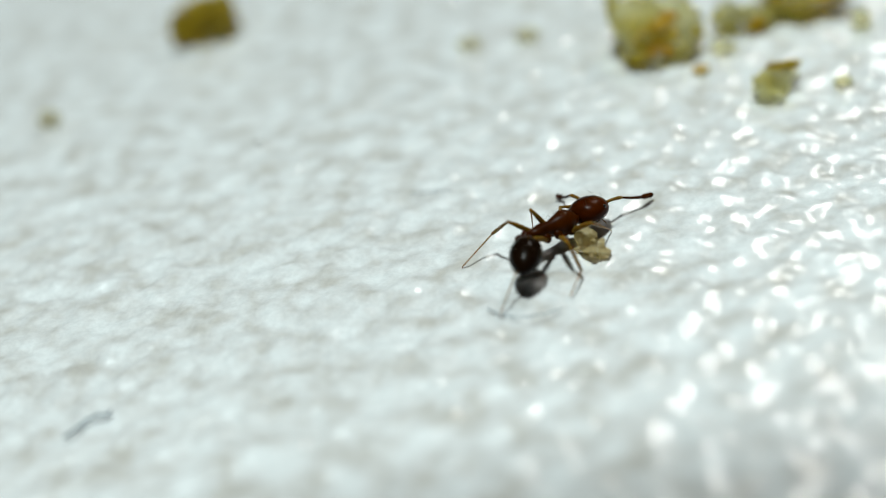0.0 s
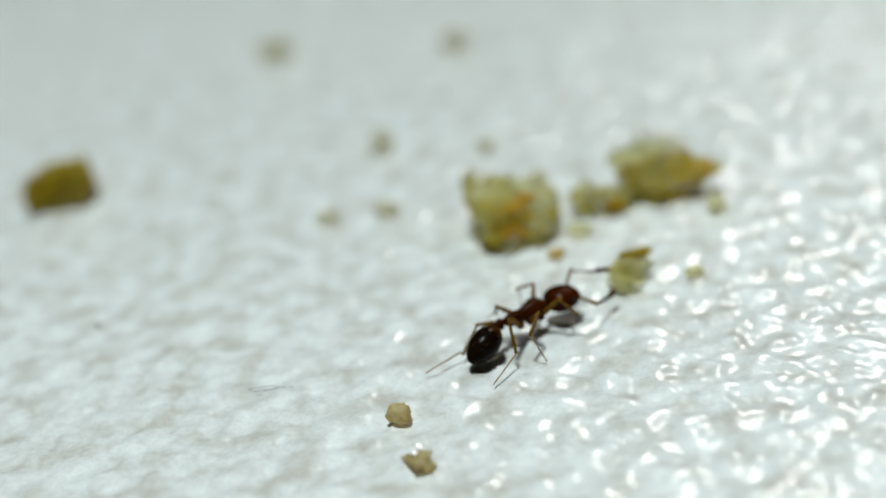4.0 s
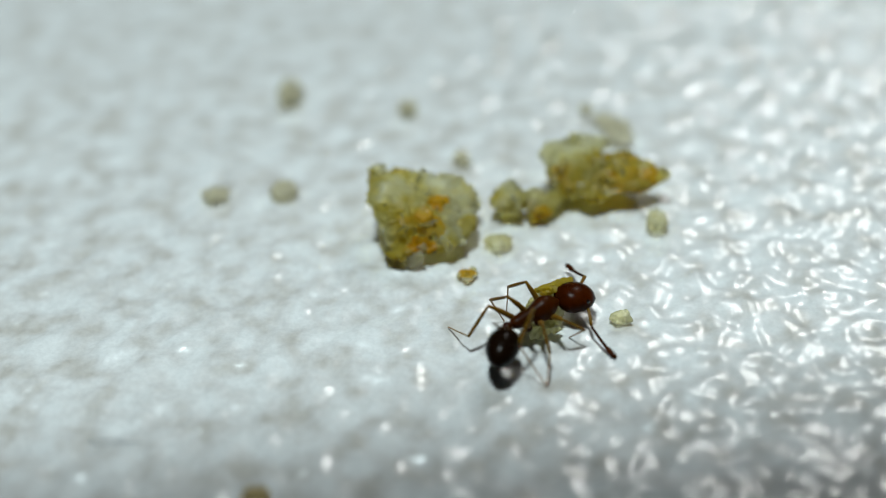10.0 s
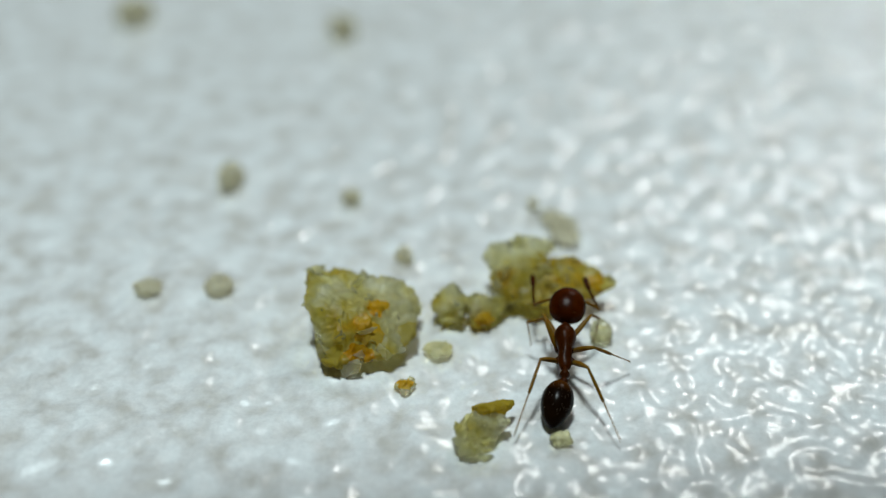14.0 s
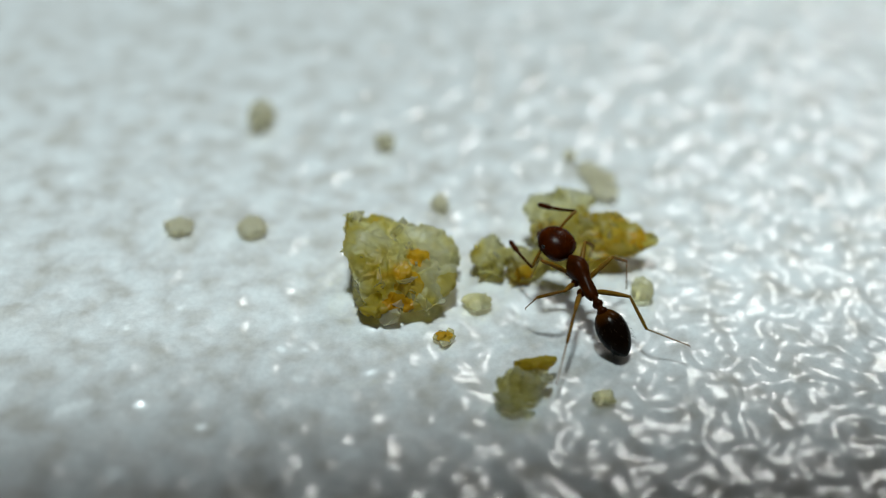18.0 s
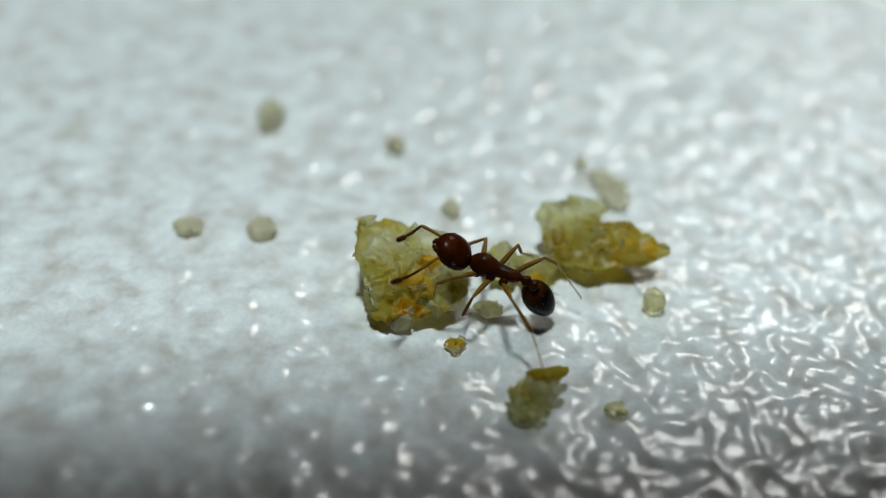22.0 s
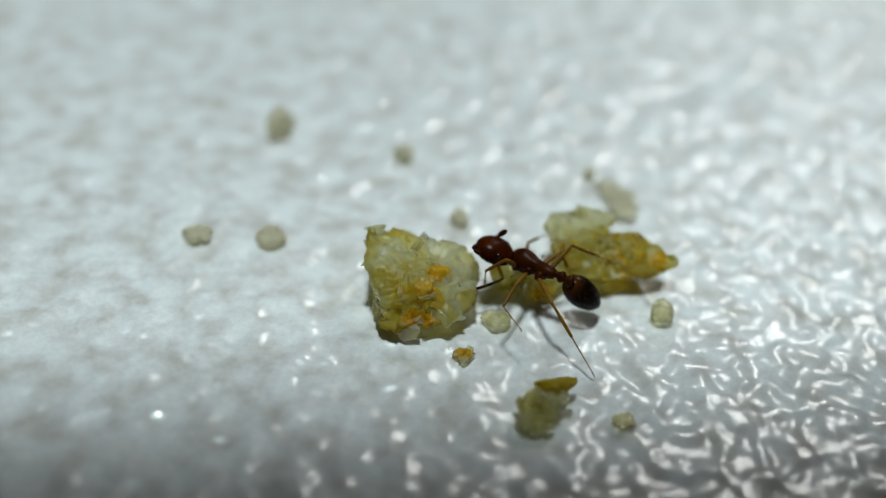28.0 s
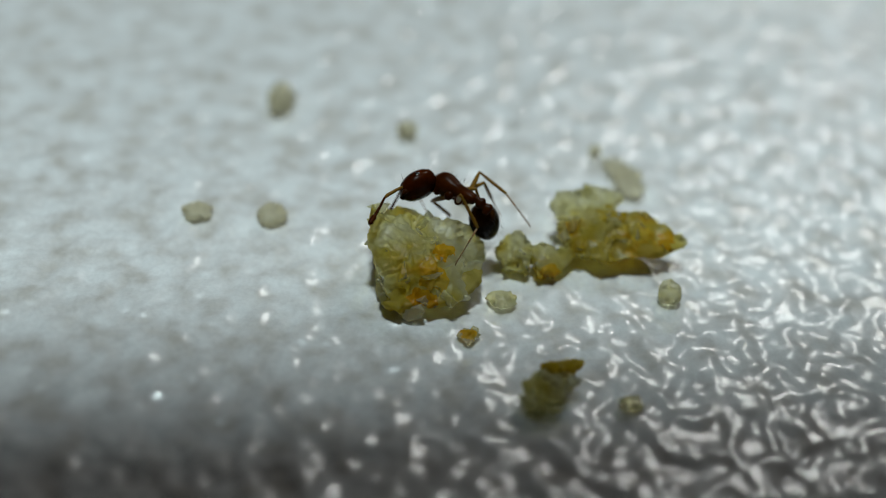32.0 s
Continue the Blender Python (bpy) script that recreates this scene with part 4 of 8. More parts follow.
    walk(scapes["L"], [
        (0, mm(0.580, 0.120, 0.030, -0.6, -5.3, 70.9)), (1, mm(0.580, 0.120, 0.030, 5.5, 2.8, 47.4)), (2, mm(0.580, 0.120, 0.030, 5.4, 2.6, 47.4)),
        (2.5, mm(0.580, 0.120, 0.030, 5.5, -13.5, 48.8)), (3, mm(0.580, 0.120, 0.030, 8.7, -25.5, 11.8)), (4.5, mm(0.580, 0.120, 0.030, -0.0, -23.3, 53.6)),
        (6, mm(0.580, 0.120, 0.030, -4.9, -16.4, 93.5)), (7, mm(0.580, 0.120, 0.030, 6.7, -16.4, 93.5)), (8, mm(0.580, 0.120, 0.030, 16.4, 11.1, 122.4)),
        (9, mm(0.580, 0.120, 0.030, 3.2, -7.8, 118.5)), (9.5, mm(0.580, 0.120, 0.030, 1.2, -0.3, 80.1)), (10, mm(0.580, 0.120, 0.030, -4.9, 4.3, 41.5)),
        (10.5, mm(0.580, 0.120, 0.030, -0.9, 4.3, 41.5)), (11, mm(0.580, 0.120, 0.030, 7.2, 0.7, 87.2)), (11.5, mm(0.580, 0.120, 0.030, 7.0, 1.0, 86.9)),
        (12, mm(0.580, 0.120, 0.030, 10.9, -18.3, 61.4)), (13, mm(0.580, 0.120, 0.030, 16.2, 2.2, 88.5)), (14, mm(0.580, 0.120, 0.030, 30.1, 23.4, 104.7)),
        (15, mm(0.580, 0.120, 0.030, 37.3, 41.2, 125.9)), (17.5, mm(0.580, 0.120, 0.030, 38.2, 41.2, 125.8)), (18, mm(0.580, 0.120, 0.030, 18.7, 34.3, 111.8)),
        (19, mm(0.580, 0.120, 0.030, 18.9, 21.7, 101.8)), (20, mm(0.580, 0.120, 0.030, 16.1, 40.2, 75.2)), (21, mm(0.580, 0.120, 0.030, 8.5, 34.9, 63.3)),
        (22, mm(0.580, 0.120, 0.030, 48.6, 44.6, 48.3)), (22.5, mm(0.580, 0.120, 0.030, 15.7, 44.3, 48.2)), (23, mm(0.580, 0.120, 0.030, 11.8, -7.2, 53.9)),
        (23.5, mm(0.580, 0.120, 0.030, 10.5, -7.2, 53.8)), (24, mm(0.580, 0.120, 0.030, 35.7, -29.1, 52.8)), (24.5, mm(0.580, 0.120, 0.030, 34.6, -29.1, 52.8)),
        (24.75, mm(0.580, 0.120, 0.030, 1.6, -3.7, 101.5)), (25, mm(0.580, 0.120, 0.030, -5.2, 36.2, 138.3)), (27.5, mm(0.580, 0.120, 0.030, 15.4, 35.3, 138.8)),
        (28, mm(0.580, 0.120, 0.030, 28.4, 35.3, 138.8)), (29, mm(0.580, 0.120, 0.030, 31.1, 35.3, 138.8)), (29.5, mm(0.580, 0.120, 0.030, 3.6, 26.6, 72.6)),
        (30, mm(0.580, 0.120, 0.030, -1.0, 1.9, 19.6)), (31, mm(0.580, 0.120, 0.030, 0.7, 10.9, 57.2)), (31.5, mm(0.580, 0.120, 0.030, -35.7, 17.8, 22.3)),
        (32, mm(0.580, 0.120, 0.030, -69.3, 3.5, -9.8)),
    ])
    walk(whips["L"], [
        (0, mm(0.780, 0.697, 0.086, 1.6, 17.4, 59.5)), (1, mm(0.996, 0.573, 0.000, 5.8, 24.1, 53.3)), (2, mm(1.000, 0.576, 0.002, 5.6, 24.3, 53.4)),
        (2.25, mm(0.989, 0.575, 0.089, 8.8, 26.1, 15.2)), (2.5, mm(0.978, 0.574, 0.175, 10.0, 29.4, -23.8)), (3, mm(1.131, 0.235, 0.298, 2.1, 10.0, -32.3)),
        (6, mm(0.544, 0.714, 0.205, -2.0, 17.9, 13.9)), (7, mm(0.544, 0.714, 0.205, -1.1, 17.9, 13.9)), (7.5, mm(0.399, 0.674, 0.058, 8.2, 20.3, 48.4)),
        (8, mm(0.254, 0.633, -0.089, 17.3, 17.4, 82.8)), (8.5, mm(0.269, 0.649, 0.013, 10.5, 25.0, 43.5)), (9, mm(0.284, 0.666, 0.115, -0.4, 26.8, 1.9)),
        (9.5, mm(0.664, 0.597, 0.049, -2.0, 19.5, 41.6)), (10, mm(1.043, 0.529, -0.016, -8.1, 14.9, 80.3)), (10.5, mm(1.043, 0.529, -0.016, -1.3, 14.9, 80.3)),
        (11, mm(0.611, 0.752, 0.022, 8.4, 35.4, 46.7)), (11.5, mm(0.613, 0.739, 0.019, 7.6, 34.8, 47.6)), (11.75, mm(0.741, 0.693, 0.124, -3.3, 25.6, 5.3)),
        (12, mm(0.868, 0.647, 0.229, -4.8, 12.5, -31.9)), (13, mm(0.596, 0.751, 0.006, -11.6, -2.5, -44.2)), (14, mm(0.436, 0.670, -0.216, 1.1, 16.1, 8.4)),
        (15, mm(0.307, 0.498, -0.378, 10.3, 0.4, 10.3)), (17.5, mm(0.307, 0.498, -0.379, 11.7, 0.4, 10.3)), (18, mm(0.387, 0.602, -0.325, 2.4, 9.8, -12.1)),
        (19, mm(0.460, 0.690, -0.202, 23.0, 54.2, 7.6)), (20, mm(0.711, 0.617, -0.404, 12.8, 26.6, 37.9)), (21, mm(0.813, 0.584, -0.332, -0.6, -11.5, 3.1)),
        (22, mm(0.879, 0.455, -0.412, 42.3, 6.1, 40.1)), (22.5, mm(0.876, 0.451, -0.403, 11.6, 6.7, 40.2)), (22.75, mm(0.918, 0.545, -0.146, -1.0, 7.1, 3.5)),
        (23, mm(0.959, 0.640, 0.111, -11.3, -0.1, -32.4)), (23.5, mm(0.943, 0.616, 0.107, -10.9, -0.4, -30.3)), (23.75, mm(0.926, 0.585, 0.220, -2.4, 28.2, 12.1)),
        (24, mm(0.909, 0.554, 0.333, 30.7, 40.2, 71.5)), (24.5, mm(0.907, 0.552, 0.331, 33.4, 40.0, 71.4)), (24.75, mm(0.547, 0.511, -0.012, 14.5, 45.0, 31.9)),
        (25, mm(0.187, 0.470, -0.355, -4.4, 40.0, -7.6)), (27.5, mm(0.199, 0.453, -0.329, -22.9, 42.2, -6.1)), (28, mm(0.199, 0.453, -0.329, -4.9, 42.2, -6.1)),
        (29, mm(0.199, 0.453, -0.329, -11.4, 42.2, -6.1)), (29.5, mm(0.682, 0.390, -0.160, 6.3, 26.6, 27.1)), (30, mm(1.164, 0.328, 0.009, 11.9, 6.0, 51.6)),
        (30.5, mm(1.037, 0.480, -0.039, -6.9, 9.6, 25.7)), (31, mm(0.909, 0.632, -0.087, -25.4, 4.6, -0.0)), (32, mm(1.192, 0.015, -0.008, -68.4, 35.4, 8.7)),
    ])
    walk(legs["LF1"], [
        (0, mm(0.300, 0.130, -0.160, -0.1, -19.4, 60.1)), (1, mm(0.300, 0.130, -0.160, -3.1, -26.1, 28.3)), (2, mm(0.300, 0.130, -0.160, 8.4, -62.9, 31.3)),
        (2.17, mm(0.300, 0.130, -0.160, -6.6, -60.4, 84.0)), (2.33, mm(0.300, 0.130, -0.160, -11.8, -53.5, 128.0)), (2.5, mm(0.300, 0.130, -0.160, -8.3, -46.4, 164.8)),
        (2.67, mm(0.300, 0.130, -0.160, -6.1, -50.6, 122.9)), (2.83, mm(0.300, 0.130, -0.160, 0.2, -52.6, 77.7)), (3, mm(0.300, 0.130, -0.160, 7.0, -51.2, 32.1)),
        (6, mm(0.300, 0.130, -0.160, -3.6, -39.1, 77.4)), (7, mm(0.300, 0.130, -0.160, -1.1, -40.4, 69.5)), (7.5, mm(0.300, 0.130, -0.160, 9.2, -51.0, 119.0)),
        (8, mm(0.300, 0.130, -0.160, 0.2, -62.7, -176.5)), (9, mm(0.300, 0.130, -0.160, 2.7, -75.4, 160.1)), (10, mm(0.300, 0.130, -0.160, 2.6, -60.1, 118.3)),
        (10.5, mm(0.300, 0.130, -0.160, 3.4, -36.1, 139.7)), (11, mm(0.300, 0.130, -0.160, 7.2, -33.5, 118.4)), (11.5, mm(0.300, 0.130, -0.160, 11.8, -30.1, 114.1)),
        (12, mm(0.300, 0.130, -0.160, 32.0, -63.9, 111.4)), (12.5, mm(0.300, 0.130, -0.160, 32.6, -32.5, 72.7)), (13, mm(0.300, 0.130, -0.160, 13.9, -6.4, 41.0)),
        (14, mm(0.300, 0.130, -0.160, 7.3, -0.9, 27.1)), (15, mm(0.300, 0.130, -0.160, 5.7, 2.0, 27.1)), (17.5, mm(0.300, 0.130, -0.160, 7.8, -35.4, 33.0)),
        (18, mm(0.300, 0.130, -0.160, 15.0, -28.2, 69.9)), (19, mm(0.300, 0.130, -0.160, 11.0, -41.7, 98.3)), (20, mm(0.300, 0.130, -0.160, 0.3, -41.1, 114.3)),
        (21, mm(0.300, 0.130, -0.160, -1.6, -29.8, 71.0)), (22, mm(0.300, 0.130, -0.160, 4.0, -25.8, 75.2)), (22.5, mm(0.300, 0.130, -0.160, 17.7, -36.1, 74.3)),
        (23, mm(0.300, 0.130, -0.160, 13.6, -29.1, 117.8)), (23.25, mm(0.300, 0.130, -0.160, 10.4, -30.1, 75.4)), (23.5, mm(0.300, 0.130, -0.160, 8.9, -32.7, 32.2)),
        (24, mm(0.300, 0.130, -0.160, 12.8, 6.6, 45.6)), (24.5, mm(0.300, 0.130, -0.160, 19.6, -14.0, 26.3)), (25, mm(0.300, 0.130, -0.160, 8.4, -16.9, 75.4)),
        (27.5, mm(0.300, 0.130, -0.160, -0.7, -11.9, 116.7)), (28, mm(0.300, 0.130, -0.160, -3.7, -22.1, 96.5)), (29, mm(0.300, 0.130, -0.160, -1.4, -10.1, 96.7)),
        (30, mm(0.300, 0.130, -0.160, -3.2, -13.3, 90.5)), (31, mm(0.300, 0.130, -0.160, 7.3, 6.8, 117.4)), (31.33, mm(0.300, 0.130, -0.160, 0.1, 17.7, 76.9)),
        (31.67, mm(0.300, 0.130, -0.160, -13.1, 21.2, 33.5)), (32, mm(0.300, 0.130, -0.160, -25.1, 15.2, -9.2)),
    ])
    walk(legs["LF2"], [
        (0, mm(0.610, 0.669, 0.059, 11.2, 9.4, -9.9)), (0.5, mm(0.716, 0.540, 0.095, -6.7, 9.0, 43.4)), (1, mm(0.822, 0.410, 0.130, -18.1, 22.9, 96.6)),
        (2, mm(0.557, 0.286, 0.428, -1.5, 41.3, 80.2)), (2.25, mm(0.209, 0.268, 0.373, -5.0, 37.0, 125.8)), (2.5, mm(-0.139, 0.249, 0.318, -11.1, 35.9, 170.1)),
        (2.75, mm(0.253, 0.298, 0.333, -9.3, 28.4, 128.9)), (3, mm(0.646, 0.347, 0.349, -2.7, 23.7, 89.7)), (6, mm(0.411, 0.627, 0.253, -2.9, 34.5, 123.4)),
        (7, mm(0.473, 0.594, 0.262, -1.2, 42.3, 88.8)), (8, mm(-0.000, 0.112, 0.423, -1.1, 52.3, 33.6)), (9, mm(0.144, 0.186, 0.474, 2.1, 61.3, 27.8)),
        (9.5, mm(0.144, 0.303, 0.443, 9.2, 47.9, 73.9)), (10, mm(0.144, 0.420, 0.412, 1.7, 35.1, 109.2)), (10.5, mm(-0.107, 0.475, 0.229, 3.9, 42.7, 142.5)),
        (11, mm(0.039, 0.614, 0.205, 7.3, 35.0, 126.6)), (11.5, mm(0.067, 0.651, 0.171, 11.7, 29.3, 125.8)), (11.75, mm(0.131, 0.525, 0.300, 40.4, 53.7, 103.0)),
        (12, mm(0.194, 0.399, 0.430, 88.4, 83.2, 106.7)), (13, mm(0.788, 0.553, -0.087, -9.7, 66.4, -19.6)), (14, mm(0.882, 0.428, -0.150, -4.6, 63.3, -11.6)),
        (15, mm(0.880, 0.427, -0.182, -13.6, 35.0, -69.6)), (16.25, mm(0.816, 0.425, 0.020, -8.8, 47.1, -19.1)), (17.5, mm(0.751, 0.423, 0.223, 9.4, 50.9, 42.1)),
        (18, mm(0.500, 0.676, 0.152, -7.2, 43.1, -27.4)), (19, mm(0.229, 0.617, 0.279, -0.4, 59.0, -1.7)), (20, mm(0.095, 0.583, 0.274, 0.0, 48.2, 1.3)),
        (21, mm(0.486, 0.671, 0.168, 0.7, 25.2, -27.8)), (22, mm(0.451, 0.705, 0.128, 1.0, 34.1, 13.0)), (22.25, mm(0.448, 0.674, 0.178, 9.0, 37.2, 58.3)),
        (22.5, mm(0.444, 0.644, 0.229, 17.4, 34.7, 103.8)), (22.75, mm(0.238, 0.642, 0.195, 15.4, 46.7, 55.9)), (23, mm(0.031, 0.640, 0.160, -1.0, 52.6, -3.1)),
        (23.25, mm(0.400, 0.533, 0.179, 8.9, 53.2, 36.3)), (23.5, mm(0.770, 0.426, 0.197, 16.8, 49.9, 74.2)), (23.75, mm(0.763, 0.511, -0.019, 5.9, 47.7, 34.8)),
        (24, mm(0.757, 0.597, -0.235, -0.2, 41.5, -0.7)), (24.5, mm(0.874, 0.413, -0.001, 52.2, 75.1, 67.0)), (25, mm(0.459, 0.741, 0.031, -7.5, 40.0, 5.6)),
        (26.25, mm(0.234, 0.724, 0.004, -27.5, 59.4, 40.1)), (27.5, mm(0.009, 0.707, -0.024, -4.9, 81.6, 111.7)), (27.75, mm(0.120, 0.722, 0.032, -45.4, 64.6, 31.4)),
        (28, mm(0.230, 0.737, 0.088, -33.6, 45.9, 0.2)), (29, mm(0.224, 0.775, -0.044, -22.8, 16.8, -23.2)), (30, mm(0.294, 0.772, -0.008, -16.8, 17.4, -47.8)),
        (30.5, mm(0.147, 0.742, -0.123, -34.1, 38.0, -2.6)), (31, mm(-0.001, 0.712, -0.238, -22.5, 62.7, 60.0)), (31.33, mm(0.304, 0.485, -0.269, -34.4, 46.5, 11.1)),
        (31.67, mm(0.609, 0.257, -0.299, -27.3, 29.9, -23.6)), (32, mm(0.915, 0.030, -0.329, -12.1, 19.1, -56.4)),
    ])
    walk(legs["LF3"], [
        (0, mm(1.114, 0.581, -0.026, 10.2, 33.7, -68.6)), (0.5, mm(0.940, 0.733, -0.049, -0.4, 38.0, -133.1)), (1, mm(0.767, 0.885, -0.072, -9.7, 32.1, 163.3)),
        (1.33, mm(0.719, 0.814, -0.019, -22.5, 44.5, -153.1)), (1.67, mm(0.671, 0.743, 0.033, -17.9, 60.1, -97.9)), (2, mm(0.624, 0.671, 0.085, 15.2, 63.4, -17.0)),
        (2.17, mm(0.231, 0.555, 0.061, -14.8, 61.2, -92.9)), (2.33, mm(-0.162, 0.438, 0.037, -21.3, 47.7, -147.5)), (2.5, mm(-0.554, 0.322, 0.013, -11.1, 35.9, 170.0)),
        (2.67, mm(-0.154, 0.488, 0.056, -34.7, 49.7, -156.2)), (2.83, mm(0.247, 0.655, 0.098, -46.2, 71.1, -116.3)), (3, mm(0.648, 0.821, 0.140, 45.7, 79.2, 23.9)),
        (4.5, mm(0.412, 0.902, 0.050, 16.8, 66.9, 25.1)), (6, mm(0.176, 0.984, -0.040, -3.2, 55.7, 36.4)), (6.5, mm(0.329, 0.980, -0.063, 6.6, 63.1, -2.7)),
        (7, mm(0.481, 0.977, -0.086, 2.3, 71.8, -54.4)), (7.5, mm(0.373, 0.632, -0.037, 5.9, 65.6, -6.9)), (8, mm(0.265, 0.288, 0.012, -1.3, 60.1, 31.0)),
        (9, mm(0.366, 0.304, 0.015, 2.3, 61.8, 29.5)), (9.33, mm(0.246, 0.476, 0.048, 19.9, 65.7, -13.4)), (9.67, mm(0.125, 0.649, 0.081, 26.9, 74.0, -65.6)),
        (10, mm(0.004, 0.822, 0.113, -3.9, 79.3, -154.3)), (10.25, mm(-0.203, 0.765, -0.006, -11.6, 50.8, 167.0)), (10.5, mm(-0.410, 0.707, -0.124, 2.9, 24.5, 144.7)),
        (11, mm(-0.216, 0.956, -0.094, 7.3, 34.7, 126.5)), (11.5, mm(-0.199, 1.019, -0.084, 11.7, 29.3, 125.8)), (11.75, mm(-0.011, 0.739, -0.087, 40.5, 53.7, 103.0)),
        (12, mm(0.177, 0.458, -0.090, 89.1, 83.2, 107.4)), (12.33, mm(0.445, 0.467, -0.247, -68.4, 73.5, -93.7)), (12.67, mm(0.714, 0.475, -0.403, -45.5, 52.7, -116.9)),
        (13, mm(0.983, 0.484, -0.560, -20.1, 38.1, -142.4)), (14, mm(1.109, 0.382, -0.611, -16.1, 45.1, -145.7)), (14.5, mm(1.068, 0.207, -0.545, 3.2, 54.4, -170.0)),
        (15, mm(1.027, 0.032, -0.478, 18.7, 68.1, 164.6)), (17.5, mm(0.994, 0.643, -0.181, -13.8, 70.6, -167.2)), (17.67, mm(0.942, 0.596, -0.189, 12.8, 69.3, 166.5)),
        (17.83, mm(0.889, 0.549, -0.196, 39.3, 72.2, 140.3)), (18, mm(0.837, 0.502, -0.204, 65.6, 78.7, 114.6)), (19, mm(0.497, 0.609, -0.167, -0.4, 59.0, -1.7)),
        (20, mm(0.442, 0.591, -0.114, 0.0, 48.2, 1.3)), (21, mm(0.903, 0.452, -0.053, 0.3, 54.2, -6.7)), (22, mm(0.871, 0.801, -0.164, -7.7, 64.2, -71.3)),
        (22.25, mm(0.606, 0.930, -0.116, -38.4, 79.2, -71.4)), (22.5, mm(0.342, 1.059, -0.067, -174.4, 82.1, -177.5)), (23, mm(0.346, 0.623, -0.253, -1.0, 52.6, -3.1)),
        (23.25, mm(0.604, 0.685, -0.227, -5.7, 66.7, -41.4)), (23.5, mm(0.861, 0.748, -0.201, -43.9, 73.4, -111.7)), (23.75, mm(1.003, 0.670, -0.390, -101.3, 81.9, -129.6)),
        (24, mm(1.146, 0.592, -0.579, 160.3, 79.7, 171.4)), (24.17, mm(1.073, 0.574, -0.554, 93.9, 70.5, 144.9)), (24.33, mm(1.000, 0.555, -0.528, 58.8, 59.7, 151.1)),
        (24.5, mm(0.927, 0.537, -0.503, 29.8, 51.8, 165.3)), (24.67, mm(0.903, 0.618, -0.436, 7.7, 48.4, -161.2)), (24.83, mm(0.879, 0.699, -0.370, -14.0, 53.4, -127.6)),
        (25, mm(0.856, 0.780, -0.303, -30.4, 65.4, -91.4)), (25.83, mm(0.564, 0.779, -0.381, -49.4, 70.2, -50.1)), (26.67, mm(0.273, 0.778, -0.460, -54.3, 78.7, 4.1)),
        (27.5, mm(-0.019, 0.777, -0.538, -4.9, 81.6, 111.8)), (27.67, mm(0.185, 0.764, -0.454, -51.7, 66.4, 11.0)), (27.83, mm(0.389, 0.751, -0.369, -34.6, 49.6, -29.6)),
        (28, mm(0.592, 0.738, -0.285, -9.5, 42.3, -66.6)), (29, mm(0.682, 0.579, -0.195, -28.8, 55.9, -65.7)), (30, mm(0.628, 0.404, -0.163, -13.9, 45.9, -70.7)),
        (30.33, mm(0.458, 0.576, -0.342, -5.5, 35.6, -117.6)), (30.67, mm(0.288, 0.747, -0.521, 8.9, 32.9, -162.0)), (31, mm(0.118, 0.918, -0.700, 21.7, 39.3, 153.2)),
        (31.5, mm(0.652, 0.270, -0.599, 25.8, 44.1, -164.2)), (32, mm(1.187, -0.379, -0.498, 33.7, 45.4, -118.8)),
    ])
